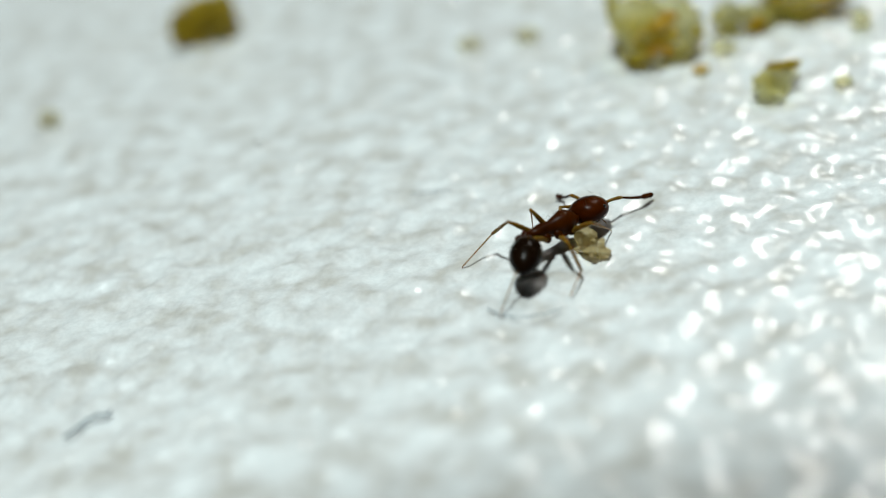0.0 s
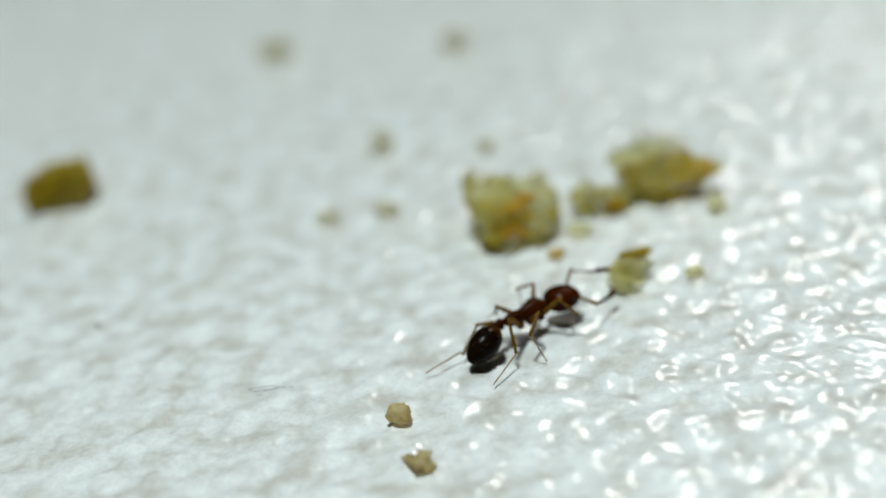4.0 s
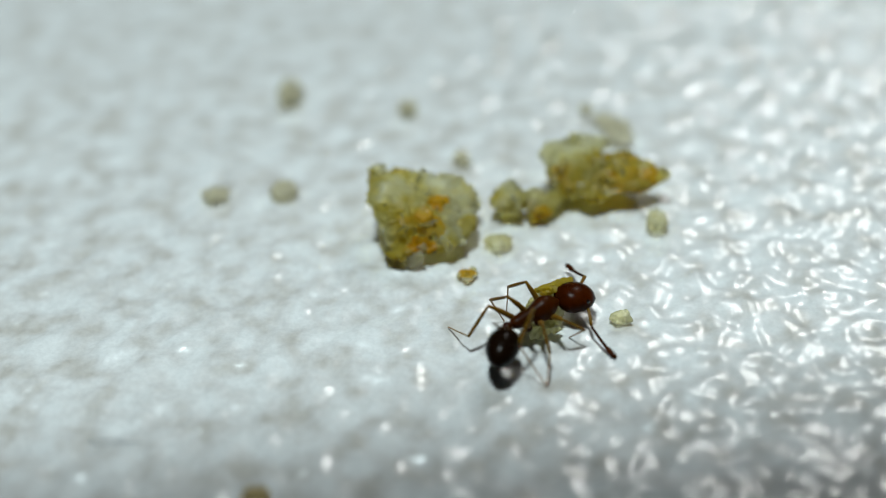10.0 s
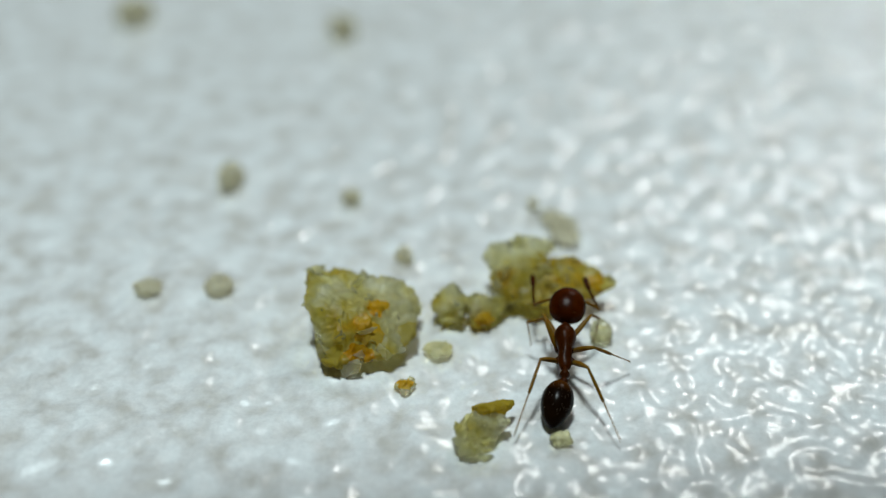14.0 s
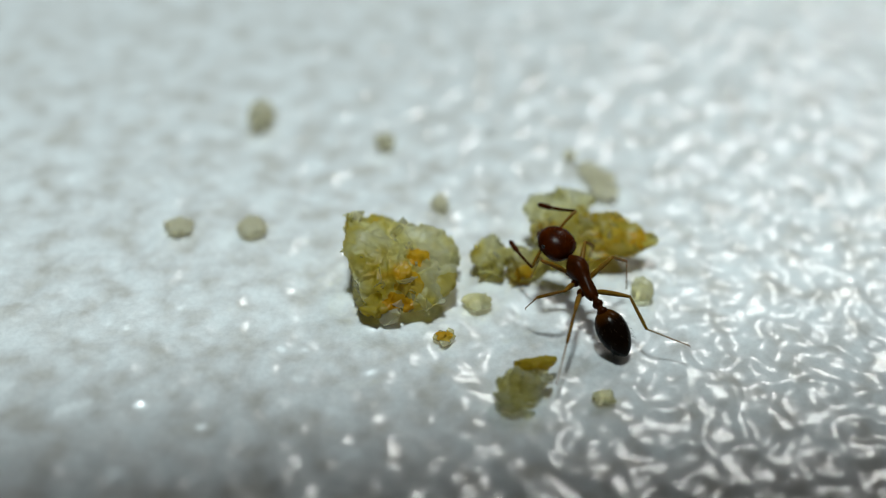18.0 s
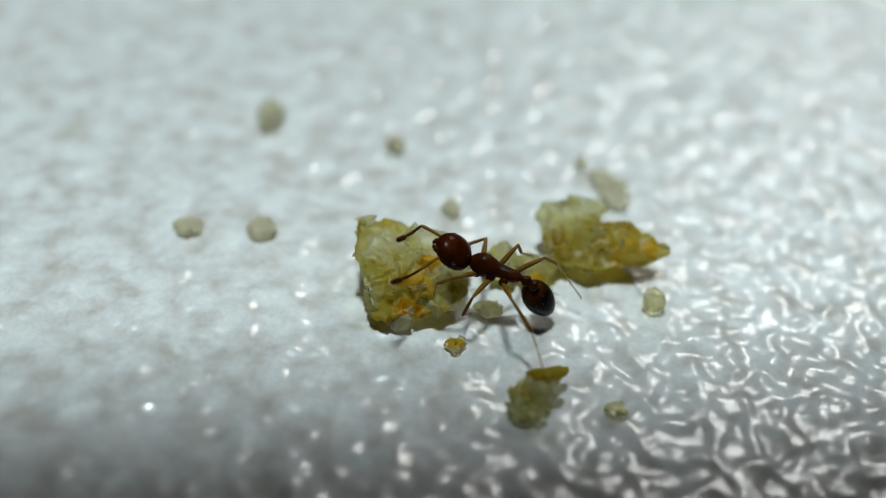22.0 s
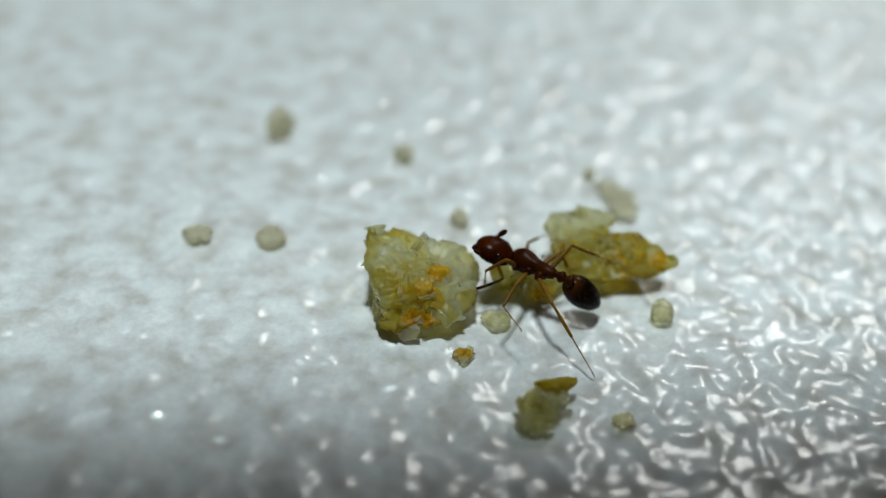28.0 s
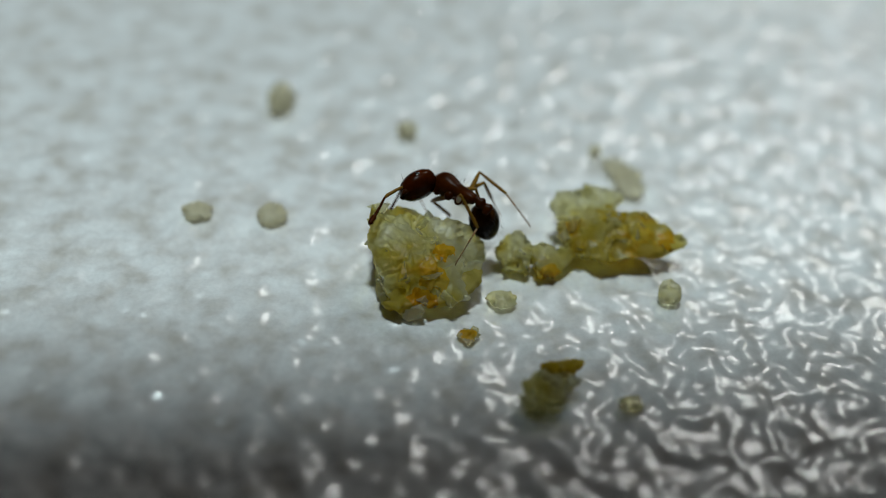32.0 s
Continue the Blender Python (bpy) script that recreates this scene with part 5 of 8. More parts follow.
    walk(legs["LM1"], [
        (0, mm(0.020, 0.140, -0.180, -22.2, -57.9, 175.2)), (1, mm(0.020, 0.140, -0.180, -17.3, -49.5, 169.5)), (2, mm(0.020, 0.140, -0.180, -12.4, -56.4, 165.2)),
        (2.5, mm(0.020, 0.140, -0.180, -10.3, -66.1, 160.9)), (3, mm(0.020, 0.140, -0.180, -13.0, -54.1, 161.7)), (6, mm(0.020, 0.140, -0.180, -1.3, -29.2, 158.2)),
        (6.5, mm(0.020, 0.140, -0.180, -5.3, -39.2, 126.5)), (7, mm(0.020, 0.140, -0.180, -1.3, -49.4, 89.6)), (8, mm(0.020, 0.140, -0.180, -1.1, -39.5, 46.3)),
        (8.5, mm(0.020, 0.140, -0.180, 11.7, -53.9, 80.8)), (9, mm(0.020, 0.140, -0.180, 4.9, -70.5, 130.7)), (10, mm(0.020, 0.140, -0.180, 1.0, -52.8, 154.7)),
        (10.5, mm(0.020, 0.140, -0.180, 3.7, -42.7, 140.2)), (11, mm(0.020, 0.140, -0.180, 5.4, -9.1, 129.9)), (11.25, mm(0.020, 0.140, -0.180, 5.4, -31.3, 107.1)),
        (11.5, mm(0.020, 0.140, -0.180, 18.9, -51.2, 75.3)), (12, mm(0.020, 0.140, -0.180, 27.0, -41.9, 89.9)), (13, mm(0.020, 0.140, -0.180, 27.5, -55.9, 109.4)),
        (13.5, mm(0.020, 0.140, -0.180, 23.9, -45.0, 67.2)), (14, mm(0.020, 0.140, -0.180, 12.2, -38.0, 29.9)), (14.5, mm(0.020, 0.140, -0.180, 13.7, -39.2, 72.2)),
        (15, mm(0.020, 0.140, -0.180, 13.8, -40.9, 115.5)), (17.5, mm(0.020, 0.140, -0.180, 12.1, -43.6, 114.1)), (18, mm(0.020, 0.140, -0.180, 11.7, -34.0, 128.1)),
        (19, mm(0.020, 0.140, -0.180, 9.1, -35.6, 114.5)), (20, mm(0.020, 0.140, -0.180, 0.3, -40.8, 121.6)), (21, mm(0.020, 0.140, -0.180, -1.5, -8.9, 92.5)),
        (22, mm(0.020, 0.140, -0.180, 3.7, -2.6, 81.6)), (22.5, mm(0.020, 0.140, -0.180, 17.2, -38.6, 100.3)), (23, mm(0.020, 0.140, -0.180, 16.0, -29.3, 68.3)),
        (23.5, mm(0.020, 0.140, -0.180, 19.8, -51.2, 74.4)), (24, mm(0.020, 0.140, -0.180, 19.2, -20.2, 78.7)), (24.5, mm(0.020, 0.140, -0.180, 39.4, -51.6, 94.6)),
        (24.75, mm(0.020, 0.140, -0.180, 24.3, -24.3, 85.6)), (25, mm(0.020, 0.140, -0.180, 6.8, 0.0, 71.0)), (27.5, mm(0.020, 0.140, -0.180, -8.5, -29.0, 101.5)),
        (28, mm(0.020, 0.140, -0.180, 0.5, 8.9, 104.5)), (29, mm(0.020, 0.140, -0.180, 1.3, 23.0, 102.7)), (30, mm(0.020, 0.140, -0.180, -0.9, -22.3, 95.3)),
        (31, mm(0.020, 0.140, -0.180, 2.9, -21.8, 106.0)), (31.33, mm(0.020, 0.140, -0.180, 8.5, -0.5, 64.1)), (31.67, mm(0.020, 0.140, -0.180, -1.8, 19.1, 21.6)),
        (32, mm(0.020, 0.140, -0.180, -24.6, 25.4, -27.9)),
    ])
    walk(legs["LM2"], [
        (0, mm(-0.336, 0.170, 0.391, 0.0, 22.6, 59.6)), (1, mm(-0.413, 0.220, 0.335, -5.5, 34.2, 29.8)), (2, mm(-0.343, 0.236, 0.385, 1.5, 27.8, 61.4)),
        (2.5, mm(-0.238, 0.229, 0.438, 14.7, 41.2, 84.6)), (3, mm(-0.358, 0.265, 0.370, 0.5, 39.5, 69.5)), (6, mm(-0.536, 0.362, 0.154, -3.3, 43.6, 53.9)),
        (7, mm(0.023, 0.580, 0.333, -1.1, 36.8, 84.2)), (8, mm(0.368, 0.505, 0.235, -1.3, 50.5, 44.6)), (9, mm(-0.128, 0.312, 0.461, 1.4, 38.3, 29.3)),
        (9.5, mm(-0.243, 0.315, 0.415, 2.5, 36.2, 66.9)), (10, mm(-0.357, 0.318, 0.370, 1.8, 34.0, 103.3)), (10.25, mm(-0.360, 0.389, 0.325, -1.9, 38.5, 143.6)),
        (10.5, mm(-0.364, 0.460, 0.281, -0.8, 43.8, -173.3)), (10.75, mm(-0.388, 0.559, 0.105, -1.1, 29.5, 159.9)), (11, mm(-0.413, 0.658, -0.072, 5.3, 16.4, 135.9)),
        (11.25, mm(-0.142, 0.605, 0.139, 13.7, 28.2, 105.6)), (11.5, mm(0.128, 0.552, 0.350, 14.2, 42.3, 72.5)), (12, mm(0.021, 0.646, 0.274, 34.4, 56.1, 91.0)),
        (12.5, mm(-0.043, 0.574, 0.329, 27.5, 36.0, 124.5)), (13, mm(-0.107, 0.501, 0.385, 10.8, 21.4, 154.9)), (13.5, mm(0.189, 0.454, 0.312, 20.2, 32.5, 111.3)),
        (14, mm(0.484, 0.407, 0.239, 17.3, 46.2, 61.6)), (15, mm(-0.201, 0.604, 0.265, 14.8, 32.2, 104.3)), (16.25, mm(-0.191, 0.597, 0.277, 6.0, 42.4, 133.7)),
        (17.5, mm(-0.181, 0.590, 0.289, 5.1, 54.7, 167.7)), (17.75, mm(-0.254, 0.587, 0.245, 1.4, 38.1, 115.6)), (18, mm(-0.328, 0.584, 0.200, 13.7, 24.9, 72.8)),
        (19, mm(-0.209, 0.643, 0.216, 18.4, 65.2, 79.5)), (19.33, mm(-0.223, 0.622, 0.232, 8.2, 65.7, 116.5)), (19.67, mm(-0.236, 0.600, 0.248, 0.3, 68.7, 155.7)),
        (20, mm(-0.250, 0.579, 0.264, -0.3, 73.0, -158.6)), (20.33, mm(-0.169, 0.656, 0.151, -25.8, 52.6, 143.1)), (20.67, mm(-0.089, 0.734, 0.038, -18.5, 30.1, 112.9)),
        (21, mm(-0.009, 0.812, -0.075, -1.5, 13.2, 84.1)), (21.5, mm(0.055, 0.813, -0.112, 16.6, 43.2, 52.8)), (22, mm(0.120, 0.814, -0.150, -0.6, 76.2, -2.9)),
        (22.25, mm(0.022, 0.739, 0.047, -36.8, 81.0, -72.1)), (22.5, mm(-0.075, 0.663, 0.244, -71.3, 75.9, -139.5)), (22.67, mm(0.030, 0.673, 0.214, 41.2, 82.1, 17.2)),
        (22.83, mm(0.135, 0.682, 0.183, 41.0, 63.5, 62.2)), (23, mm(0.239, 0.691, 0.153, 21.0, 48.4, 90.7)), (23.5, mm(0.135, 0.550, 0.350, 14.8, 36.0, 85.4)),
        (24, mm(0.145, 0.766, 0.055, 19.3, 61.1, 47.0)), (24.17, mm(0.092, 0.697, 0.154, 29.4, 43.8, 97.8)), (24.33, mm(0.039, 0.629, 0.254, 20.1, 27.1, 135.1)),
        (24.5, mm(-0.014, 0.561, 0.353, 2.8, 18.2, 171.1)), (24.67, mm(0.072, 0.636, 0.175, -31.2, 25.8, -155.7)), (24.83, mm(0.158, 0.712, -0.002, -60.5, 48.7, -127.6)),
        (25, mm(0.243, 0.787, -0.180, -88.3, 79.6, -107.3)), (25.83, mm(0.129, 0.766, -0.070, 1.1, 78.8, 20.7)), (26.67, mm(0.015, 0.744, 0.040, 3.5, 63.6, 62.6)),
        (27.5, mm(-0.099, 0.722, 0.150, -11.1, 50.6, 89.9)), (28, mm(-0.148, 0.790, -0.286, -0.4, 41.1, 102.3)), (28.5, mm(-0.133, 0.771, -0.366, 18.4, 29.0, 144.7)),
        (29, mm(-0.118, 0.752, -0.446, 23.5, 10.1, 178.0)), (29.5, mm(-0.078, 0.759, -0.184, 23.6, 38.0, 141.7)), (30, mm(-0.038, 0.766, 0.078, -7.1, 57.3, 82.1)),
        (31, mm(-0.154, 0.747, 0.073, -6.3, 71.2, 91.4)), (31.33, mm(0.079, 0.452, -0.106, 35.2, 60.7, 170.2)), (31.67, mm(0.313, 0.156, -0.284, 35.1, 41.3, -149.5)),
        (32, mm(0.546, -0.139, -0.462, 21.2, 25.8, -116.8)),
    ])
    walk(legs["LM3"], [
        (0, mm(-0.079, 0.608, 0.180, -0.8, 52.4, 61.4)), (1, mm(-0.018, 0.446, 0.026, -5.6, 37.7, 29.0)), (2, mm(-0.110, 0.663, 0.129, -2.3, 57.9, 80.1)),
        (2.5, mm(-0.199, 0.641, 0.076, 14.7, 41.6, 85.0)), (3, mm(-0.209, 0.663, 0.019, 0.5, 39.5, 69.5)), (4.5, mm(-0.255, 0.673, -0.102, 0.3, 34.9, 100.0)),
        (6, mm(-0.302, 0.684, -0.224, -2.6, 31.0, 128.9)), (6.33, mm(-0.179, 0.795, -0.148, 19.0, 41.3, 94.4)), (6.67, mm(-0.055, 0.906, -0.072, 31.8, 59.9, 57.0)),
        (7, mm(0.068, 1.018, 0.004, 1.4, 77.4, -19.1)), (7.5, mm(0.337, 0.879, -0.084, -4.1, 74.1, -81.3)), (8, mm(0.607, 0.741, -0.172, 2.6, 71.2, -131.9)),
        (8.5, mm(0.428, 0.632, -0.026, -10.2, 75.4, -93.0)), (9, mm(0.248, 0.524, 0.120, -7.8, 81.0, -39.4)), (10, mm(-0.461, 0.758, 0.065, -1.4, 66.6, -23.6)),
        (10.17, mm(-0.560, 0.643, 0.010, 20.7, 55.7, 39.1)), (10.33, mm(-0.659, 0.528, -0.045, 17.9, 40.7, 80.2)), (10.5, mm(-0.758, 0.413, -0.099, 4.7, 30.0, 115.7)),
        (11, mm(-0.793, 1.027, -0.229, 5.3, 16.4, 135.9)), (11.5, mm(0.250, 0.940, -0.020, 7.9, 59.0, 166.7)), (12, mm(0.016, 0.953, -0.183, 15.0, 23.3, 146.0)),
        (12.33, mm(-0.179, 0.874, -0.060, 45.5, 40.3, 118.7)), (12.67, mm(-0.373, 0.796, 0.063, 74.3, 66.7, 98.8)), (13, mm(-0.568, 0.717, 0.185, -113.4, 82.5, -133.0)),
        (14, mm(0.665, 0.742, -0.158, -77.9, 76.6, -134.2)), (14.5, mm(0.175, 0.898, -0.093, 7.4, 74.8, -10.0)), (15, mm(-0.316, 1.055, -0.028, 9.4, 55.5, 32.6)),
        (16.25, mm(-0.404, 0.856, -0.094, 15.9, 46.9, 75.4)), (17.5, mm(-0.492, 0.658, -0.160, 12.8, 37.7, 111.0)), (17.75, mm(-0.336, 0.859, -0.096, 22.4, 54.2, 72.2)),
        (18, mm(-0.180, 1.060, -0.031, 4.4, 70.1, 10.4)), (18.5, mm(-0.174, 0.965, -0.157, -11.0, 63.6, -34.5)), (19, mm(-0.167, 0.870, -0.283, -12.4, 54.9, -66.6)),
        (20, mm(-0.399, 0.520, -0.261, -0.2, 42.0, -42.9)), (20.33, mm(-0.251, 0.795, -0.241, -15.1, 33.9, -108.5)), (20.67, mm(-0.102, 1.069, -0.221, -13.7, 19.6, -164.2)),
        (21, mm(0.046, 1.344, -0.201, -0.9, 12.3, 142.9)), (21.33, mm(0.114, 1.165, -0.362, -7.8, 17.7, -177.2)), (21.67, mm(0.182, 0.986, -0.523, -9.6, 26.1, -136.3)),
        (22, mm(0.250, 0.807, -0.684, -4.5, 33.4, -92.1)), (22.5, mm(-0.177, 0.576, -0.290, -71.2, 75.9, -139.6)), (23, mm(0.235, 1.056, -0.258, -13.5, 67.2, -33.5)),
        (23.17, mm(0.214, 1.035, -0.163, -7.2, 64.7, -84.2)), (23.33, mm(0.192, 1.014, -0.068, 1.3, 65.1, -133.1)), (23.5, mm(0.170, 0.993, 0.027, 6.4, 68.1, 174.9)),
        (23.75, mm(0.248, 0.977, -0.200, 1.2, 43.6, 122.9)), (24, mm(0.326, 0.960, -0.427, 19.3, 23.9, 85.5)), (24.5, mm(-0.530, 0.642, 0.181, 38.5, 36.2, 112.2)),
        (24.67, mm(-0.282, 0.659, -0.119, 32.0, 13.9, 164.1)), (24.83, mm(-0.034, 0.676, -0.418, 10.6, 4.6, -144.7)), (25, mm(0.214, 0.693, -0.718, -10.1, 15.4, -93.7)),
        (25.83, mm(0.110, 0.819, -0.571, -38.9, 27.4, -72.3)), (26.67, mm(0.006, 0.945, -0.423, -66.4, 47.3, -57.2)), (27.5, mm(-0.098, 1.071, -0.275, -104.2, 70.5, -58.3)),
        (27.67, mm(-0.144, 1.113, -0.399, 51.2, 78.6, 127.4)), (27.83, mm(-0.190, 1.154, -0.523, 39.7, 48.7, 147.9)), (28, mm(-0.236, 1.195, -0.647, 21.3, 22.3, 168.0)),
        (29, mm(-0.659, 0.771, -0.543, 8.5, 33.8, 120.7)), (29.5, mm(-0.328, 0.916, -0.464, 16.3, 61.5, 164.8)), (30, mm(0.003, 1.060, -0.385, 82.0, 66.0, -96.7)),
        (30.5, mm(-0.078, 0.992, -0.416, 47.4, 58.3, -95.5)), (31, mm(-0.158, 0.924, -0.448, 18.3, 52.1, -87.5)), (31.5, mm(0.082, 0.171, -0.575, 1.1, 38.7, -70.0)),
        (32, mm(0.323, -0.581, -0.701, -17.8, 29.8, -50.8)),
    ])
    walk(legs["LH1"], [
        (0, mm(-0.240, 0.130, -0.170, -13.9, -37.9, 178.8)), (1, mm(-0.240, 0.130, -0.170, -13.6, -40.8, 169.2)), (2, mm(-0.240, 0.130, -0.170, -15.0, -62.3, 171.2)),
        (2.5, mm(-0.240, 0.130, -0.170, -9.2, -36.6, 172.8)), (3, mm(-0.240, 0.130, -0.170, -8.3, -21.7, 158.9)), (6, mm(-0.240, 0.130, -0.170, -0.4, -4.3, 172.8)),
        (7, mm(-0.240, 0.130, -0.170, -0.6, -45.0, 152.4)), (8, mm(-0.240, 0.130, -0.170, -0.5, -35.9, 159.9)), (9, mm(-0.240, 0.130, -0.170, 1.7, -47.3, 149.5)),
        (10, mm(-0.240, 0.130, -0.170, 0.6, -42.7, 160.8)), (10.5, mm(-0.240, 0.130, -0.170, 15.2, -77.6, 118.6)), (11, mm(-0.240, 0.130, -0.170, 14.1, -61.5, 96.7)),
        (11.5, mm(-0.240, 0.130, -0.170, 19.7, -54.8, 90.2)), (12, mm(-0.240, 0.130, -0.170, 14.7, -26.6, 135.3)), (13, mm(-0.240, 0.130, -0.170, 11.8, -18.1, 143.3)),
        (14, mm(-0.240, 0.130, -0.170, 13.3, -49.4, 137.1)), (15, mm(-0.240, 0.130, -0.170, 8.5, -46.3, 146.3)), (17.5, mm(-0.240, 0.130, -0.170, 36.5, -76.9, 96.3)),
        (18, mm(-0.240, 0.130, -0.170, 8.8, -25.2, 140.4)), (19, mm(-0.240, 0.130, -0.170, 6.7, -22.9, 131.6)), (20, mm(-0.240, 0.130, -0.170, 0.2, -11.9, 134.5)),
        (21, mm(-0.240, 0.130, -0.170, -1.3, -20.8, 123.7)), (22, mm(-0.240, 0.130, -0.170, 3.4, -19.5, 118.9)), (22.25, mm(-0.240, 0.130, -0.170, 13.6, -50.4, 113.8)),
        (22.5, mm(-0.240, 0.130, -0.170, 59.9, -77.4, 71.7)), (22.75, mm(-0.240, 0.130, -0.170, 7.9, -51.0, 136.2)), (23, mm(-0.240, 0.130, -0.170, 6.4, -18.4, 153.1)),
        (23.25, mm(-0.240, 0.130, -0.170, 6.8, -49.9, 137.8)), (23.5, mm(-0.240, 0.130, -0.170, 47.5, -77.5, 84.7)), (24, mm(-0.240, 0.130, -0.170, 8.1, -49.4, 157.3)),
        (24.25, mm(-0.240, 0.130, -0.170, 31.2, -64.8, 94.1)), (24.5, mm(-0.240, 0.130, -0.170, 70.1, -57.7, 16.2)), (24.75, mm(-0.240, 0.130, -0.170, 27.1, -46.0, 69.3)),
        (25, mm(-0.240, 0.130, -0.170, 11.8, -20.5, 96.5)), (27.5, mm(-0.240, 0.130, -0.170, 6.8, -41.2, 128.4)), (27.75, mm(-0.240, 0.130, -0.170, 9.0, -9.8, 139.1)),
        (28, mm(-0.240, 0.130, -0.170, 17.1, 20.7, 151.5)), (29, mm(-0.240, 0.130, -0.170, 21.6, 19.6, 163.5)), (30, mm(-0.240, 0.130, -0.170, 19.2, 16.1, 151.4)),
        (31, mm(-0.240, 0.130, -0.170, 25.0, 27.2, 169.4)), (31.5, mm(-0.240, 0.130, -0.170, 14.3, 3.2, 145.7)), (32, mm(-0.240, 0.130, -0.170, 13.6, -22.9, 125.1)),
    ])
    walk(legs["LH2"], [
        (0, mm(-0.868, 0.143, 0.319, -8.7, 31.7, 93.8)), (1, mm(-0.835, 0.244, 0.353, -15.2, 14.9, 74.5)), (1.5, mm(-0.721, 0.215, 0.447, -12.6, 19.5, 116.0)),
        (2, mm(-0.608, 0.187, 0.540, -7.4, 21.3, 158.6)), (2.25, mm(-0.741, 0.198, 0.423, -15.1, 30.7, -175.8)), (2.5, mm(-0.874, 0.210, 0.305, -17.6, 42.3, -148.4)),
        (3, mm(-0.934, 0.398, 0.126, -8.8, 48.0, -163.6)), (6, mm(-1.042, 0.231, -0.109, 0.7, 16.6, -167.1)), (7, mm(-0.742, 0.392, 0.395, -0.1, 53.7, 175.2)),
        (7.5, mm(-0.796, 0.373, 0.348, -5.1, 47.2, 125.7)), (8, mm(-0.851, 0.353, 0.300, -1.5, 40.4, 82.5)), (9, mm(-0.710, 0.406, 0.421, 2.8, 35.6, 75.9)),
        (9.5, mm(-0.755, 0.366, 0.399, -2.5, 41.5, 123.5)), (10, mm(-0.801, 0.325, 0.377, 0.1, 48.5, 176.3)), (10.25, mm(-0.561, 0.303, 0.494, -1.5, 37.5, 139.1)),
        (10.5, mm(-0.322, 0.281, 0.611, 4.9, 27.8, 106.3)), (11, mm(-0.284, 0.509, 0.533, 3.6, 42.1, 160.2)), (11.25, mm(-0.263, 0.550, 0.508, 13.4, 46.0, 119.2)),
        (11.5, mm(-0.242, 0.591, 0.483, 17.4, 53.6, 74.4)), (11.75, mm(-0.495, 0.613, 0.336, 24.2, 22.6, 121.9)), (12, mm(-0.749, 0.634, 0.188, 6.5, -3.7, 162.0)),
        (13, mm(-0.856, 0.590, 0.080, 6.7, -4.0, 160.8)), (14, mm(-0.621, 0.484, 0.438, 5.5, 16.9, 162.4)), (15, mm(-0.699, 0.437, 0.408, -3.2, 3.5, -165.8)),
        (16.25, mm(-0.480, 0.373, 0.509, 5.5, 9.3, 159.5)), (17.5, mm(-0.260, 0.310, 0.609, 9.3, 19.0, 124.9)), (18, mm(-0.798, 0.591, 0.171, 8.6, 11.5, 143.8)),
        (19, mm(-0.730, 0.681, 0.141, 5.5, 21.3, 145.0)), (20, mm(-0.789, 0.688, -0.005, 0.2, 25.3, 138.1)), (21, mm(-0.655, 0.752, 0.114, -0.5, 37.5, 164.8)),
        (22, mm(-0.604, 0.791, 0.097, 1.7, 33.5, 158.6)), (22.25, mm(-0.395, 0.543, 0.354, 14.7, 40.0, 127.9)), (22.5, mm(-0.185, 0.296, 0.611, 22.5, 51.0, 95.1)),
        (22.67, mm(-0.429, 0.355, 0.435, 24.4, 31.0, 132.3)), (22.83, mm(-0.673, 0.414, 0.259, 13.6, 13.7, 164.2)), (23, mm(-0.918, 0.474, 0.083, -4.4, 4.5, -162.7)),
        (23.5, mm(-0.224, 0.303, 0.611, 3.4, 22.2, 166.6)), (23.67, mm(-0.390, 0.313, 0.554, 25.3, 33.9, 141.7)), (23.83, mm(-0.556, 0.322, 0.498, 43.2, 52.6, 118.7)),
        (24, mm(-0.722, 0.332, 0.441, 52.0, 74.8, 91.4)), (24.25, mm(-0.276, 0.291, 0.474, 42.1, 42.8, 103.3)), (24.5, mm(0.171, 0.249, 0.506, 28.4, 12.6, 117.4)),
        (24.75, mm(-0.077, 0.562, 0.308, 17.5, 17.6, 146.7)), (25, mm(-0.325, 0.874, 0.110, 10.1, 27.0, 176.2)), (26.25, mm(-0.470, 0.738, 0.234, 8.1, 43.2, 141.3)),
        (27.5, mm(-0.614, 0.601, 0.357, -10.1, 54.4, 93.9)), (27.75, mm(-0.758, 0.545, -0.048, 14.4, 50.6, 142.5)), (28, mm(-0.901, 0.490, -0.454, 26.0, 37.6, 179.6)),
        (29, mm(-0.969, 0.346, -0.441, 27.3, 37.3, 178.7)), (30, mm(-0.917, 0.500, -0.393, 25.1, 33.5, 170.3)), (31, mm(-0.949, 0.262, -0.540, 27.9, 34.9, 176.4)),
        (32, mm(-0.663, 0.733, 0.141, 37.2, 46.2, -144.5)),
    ])
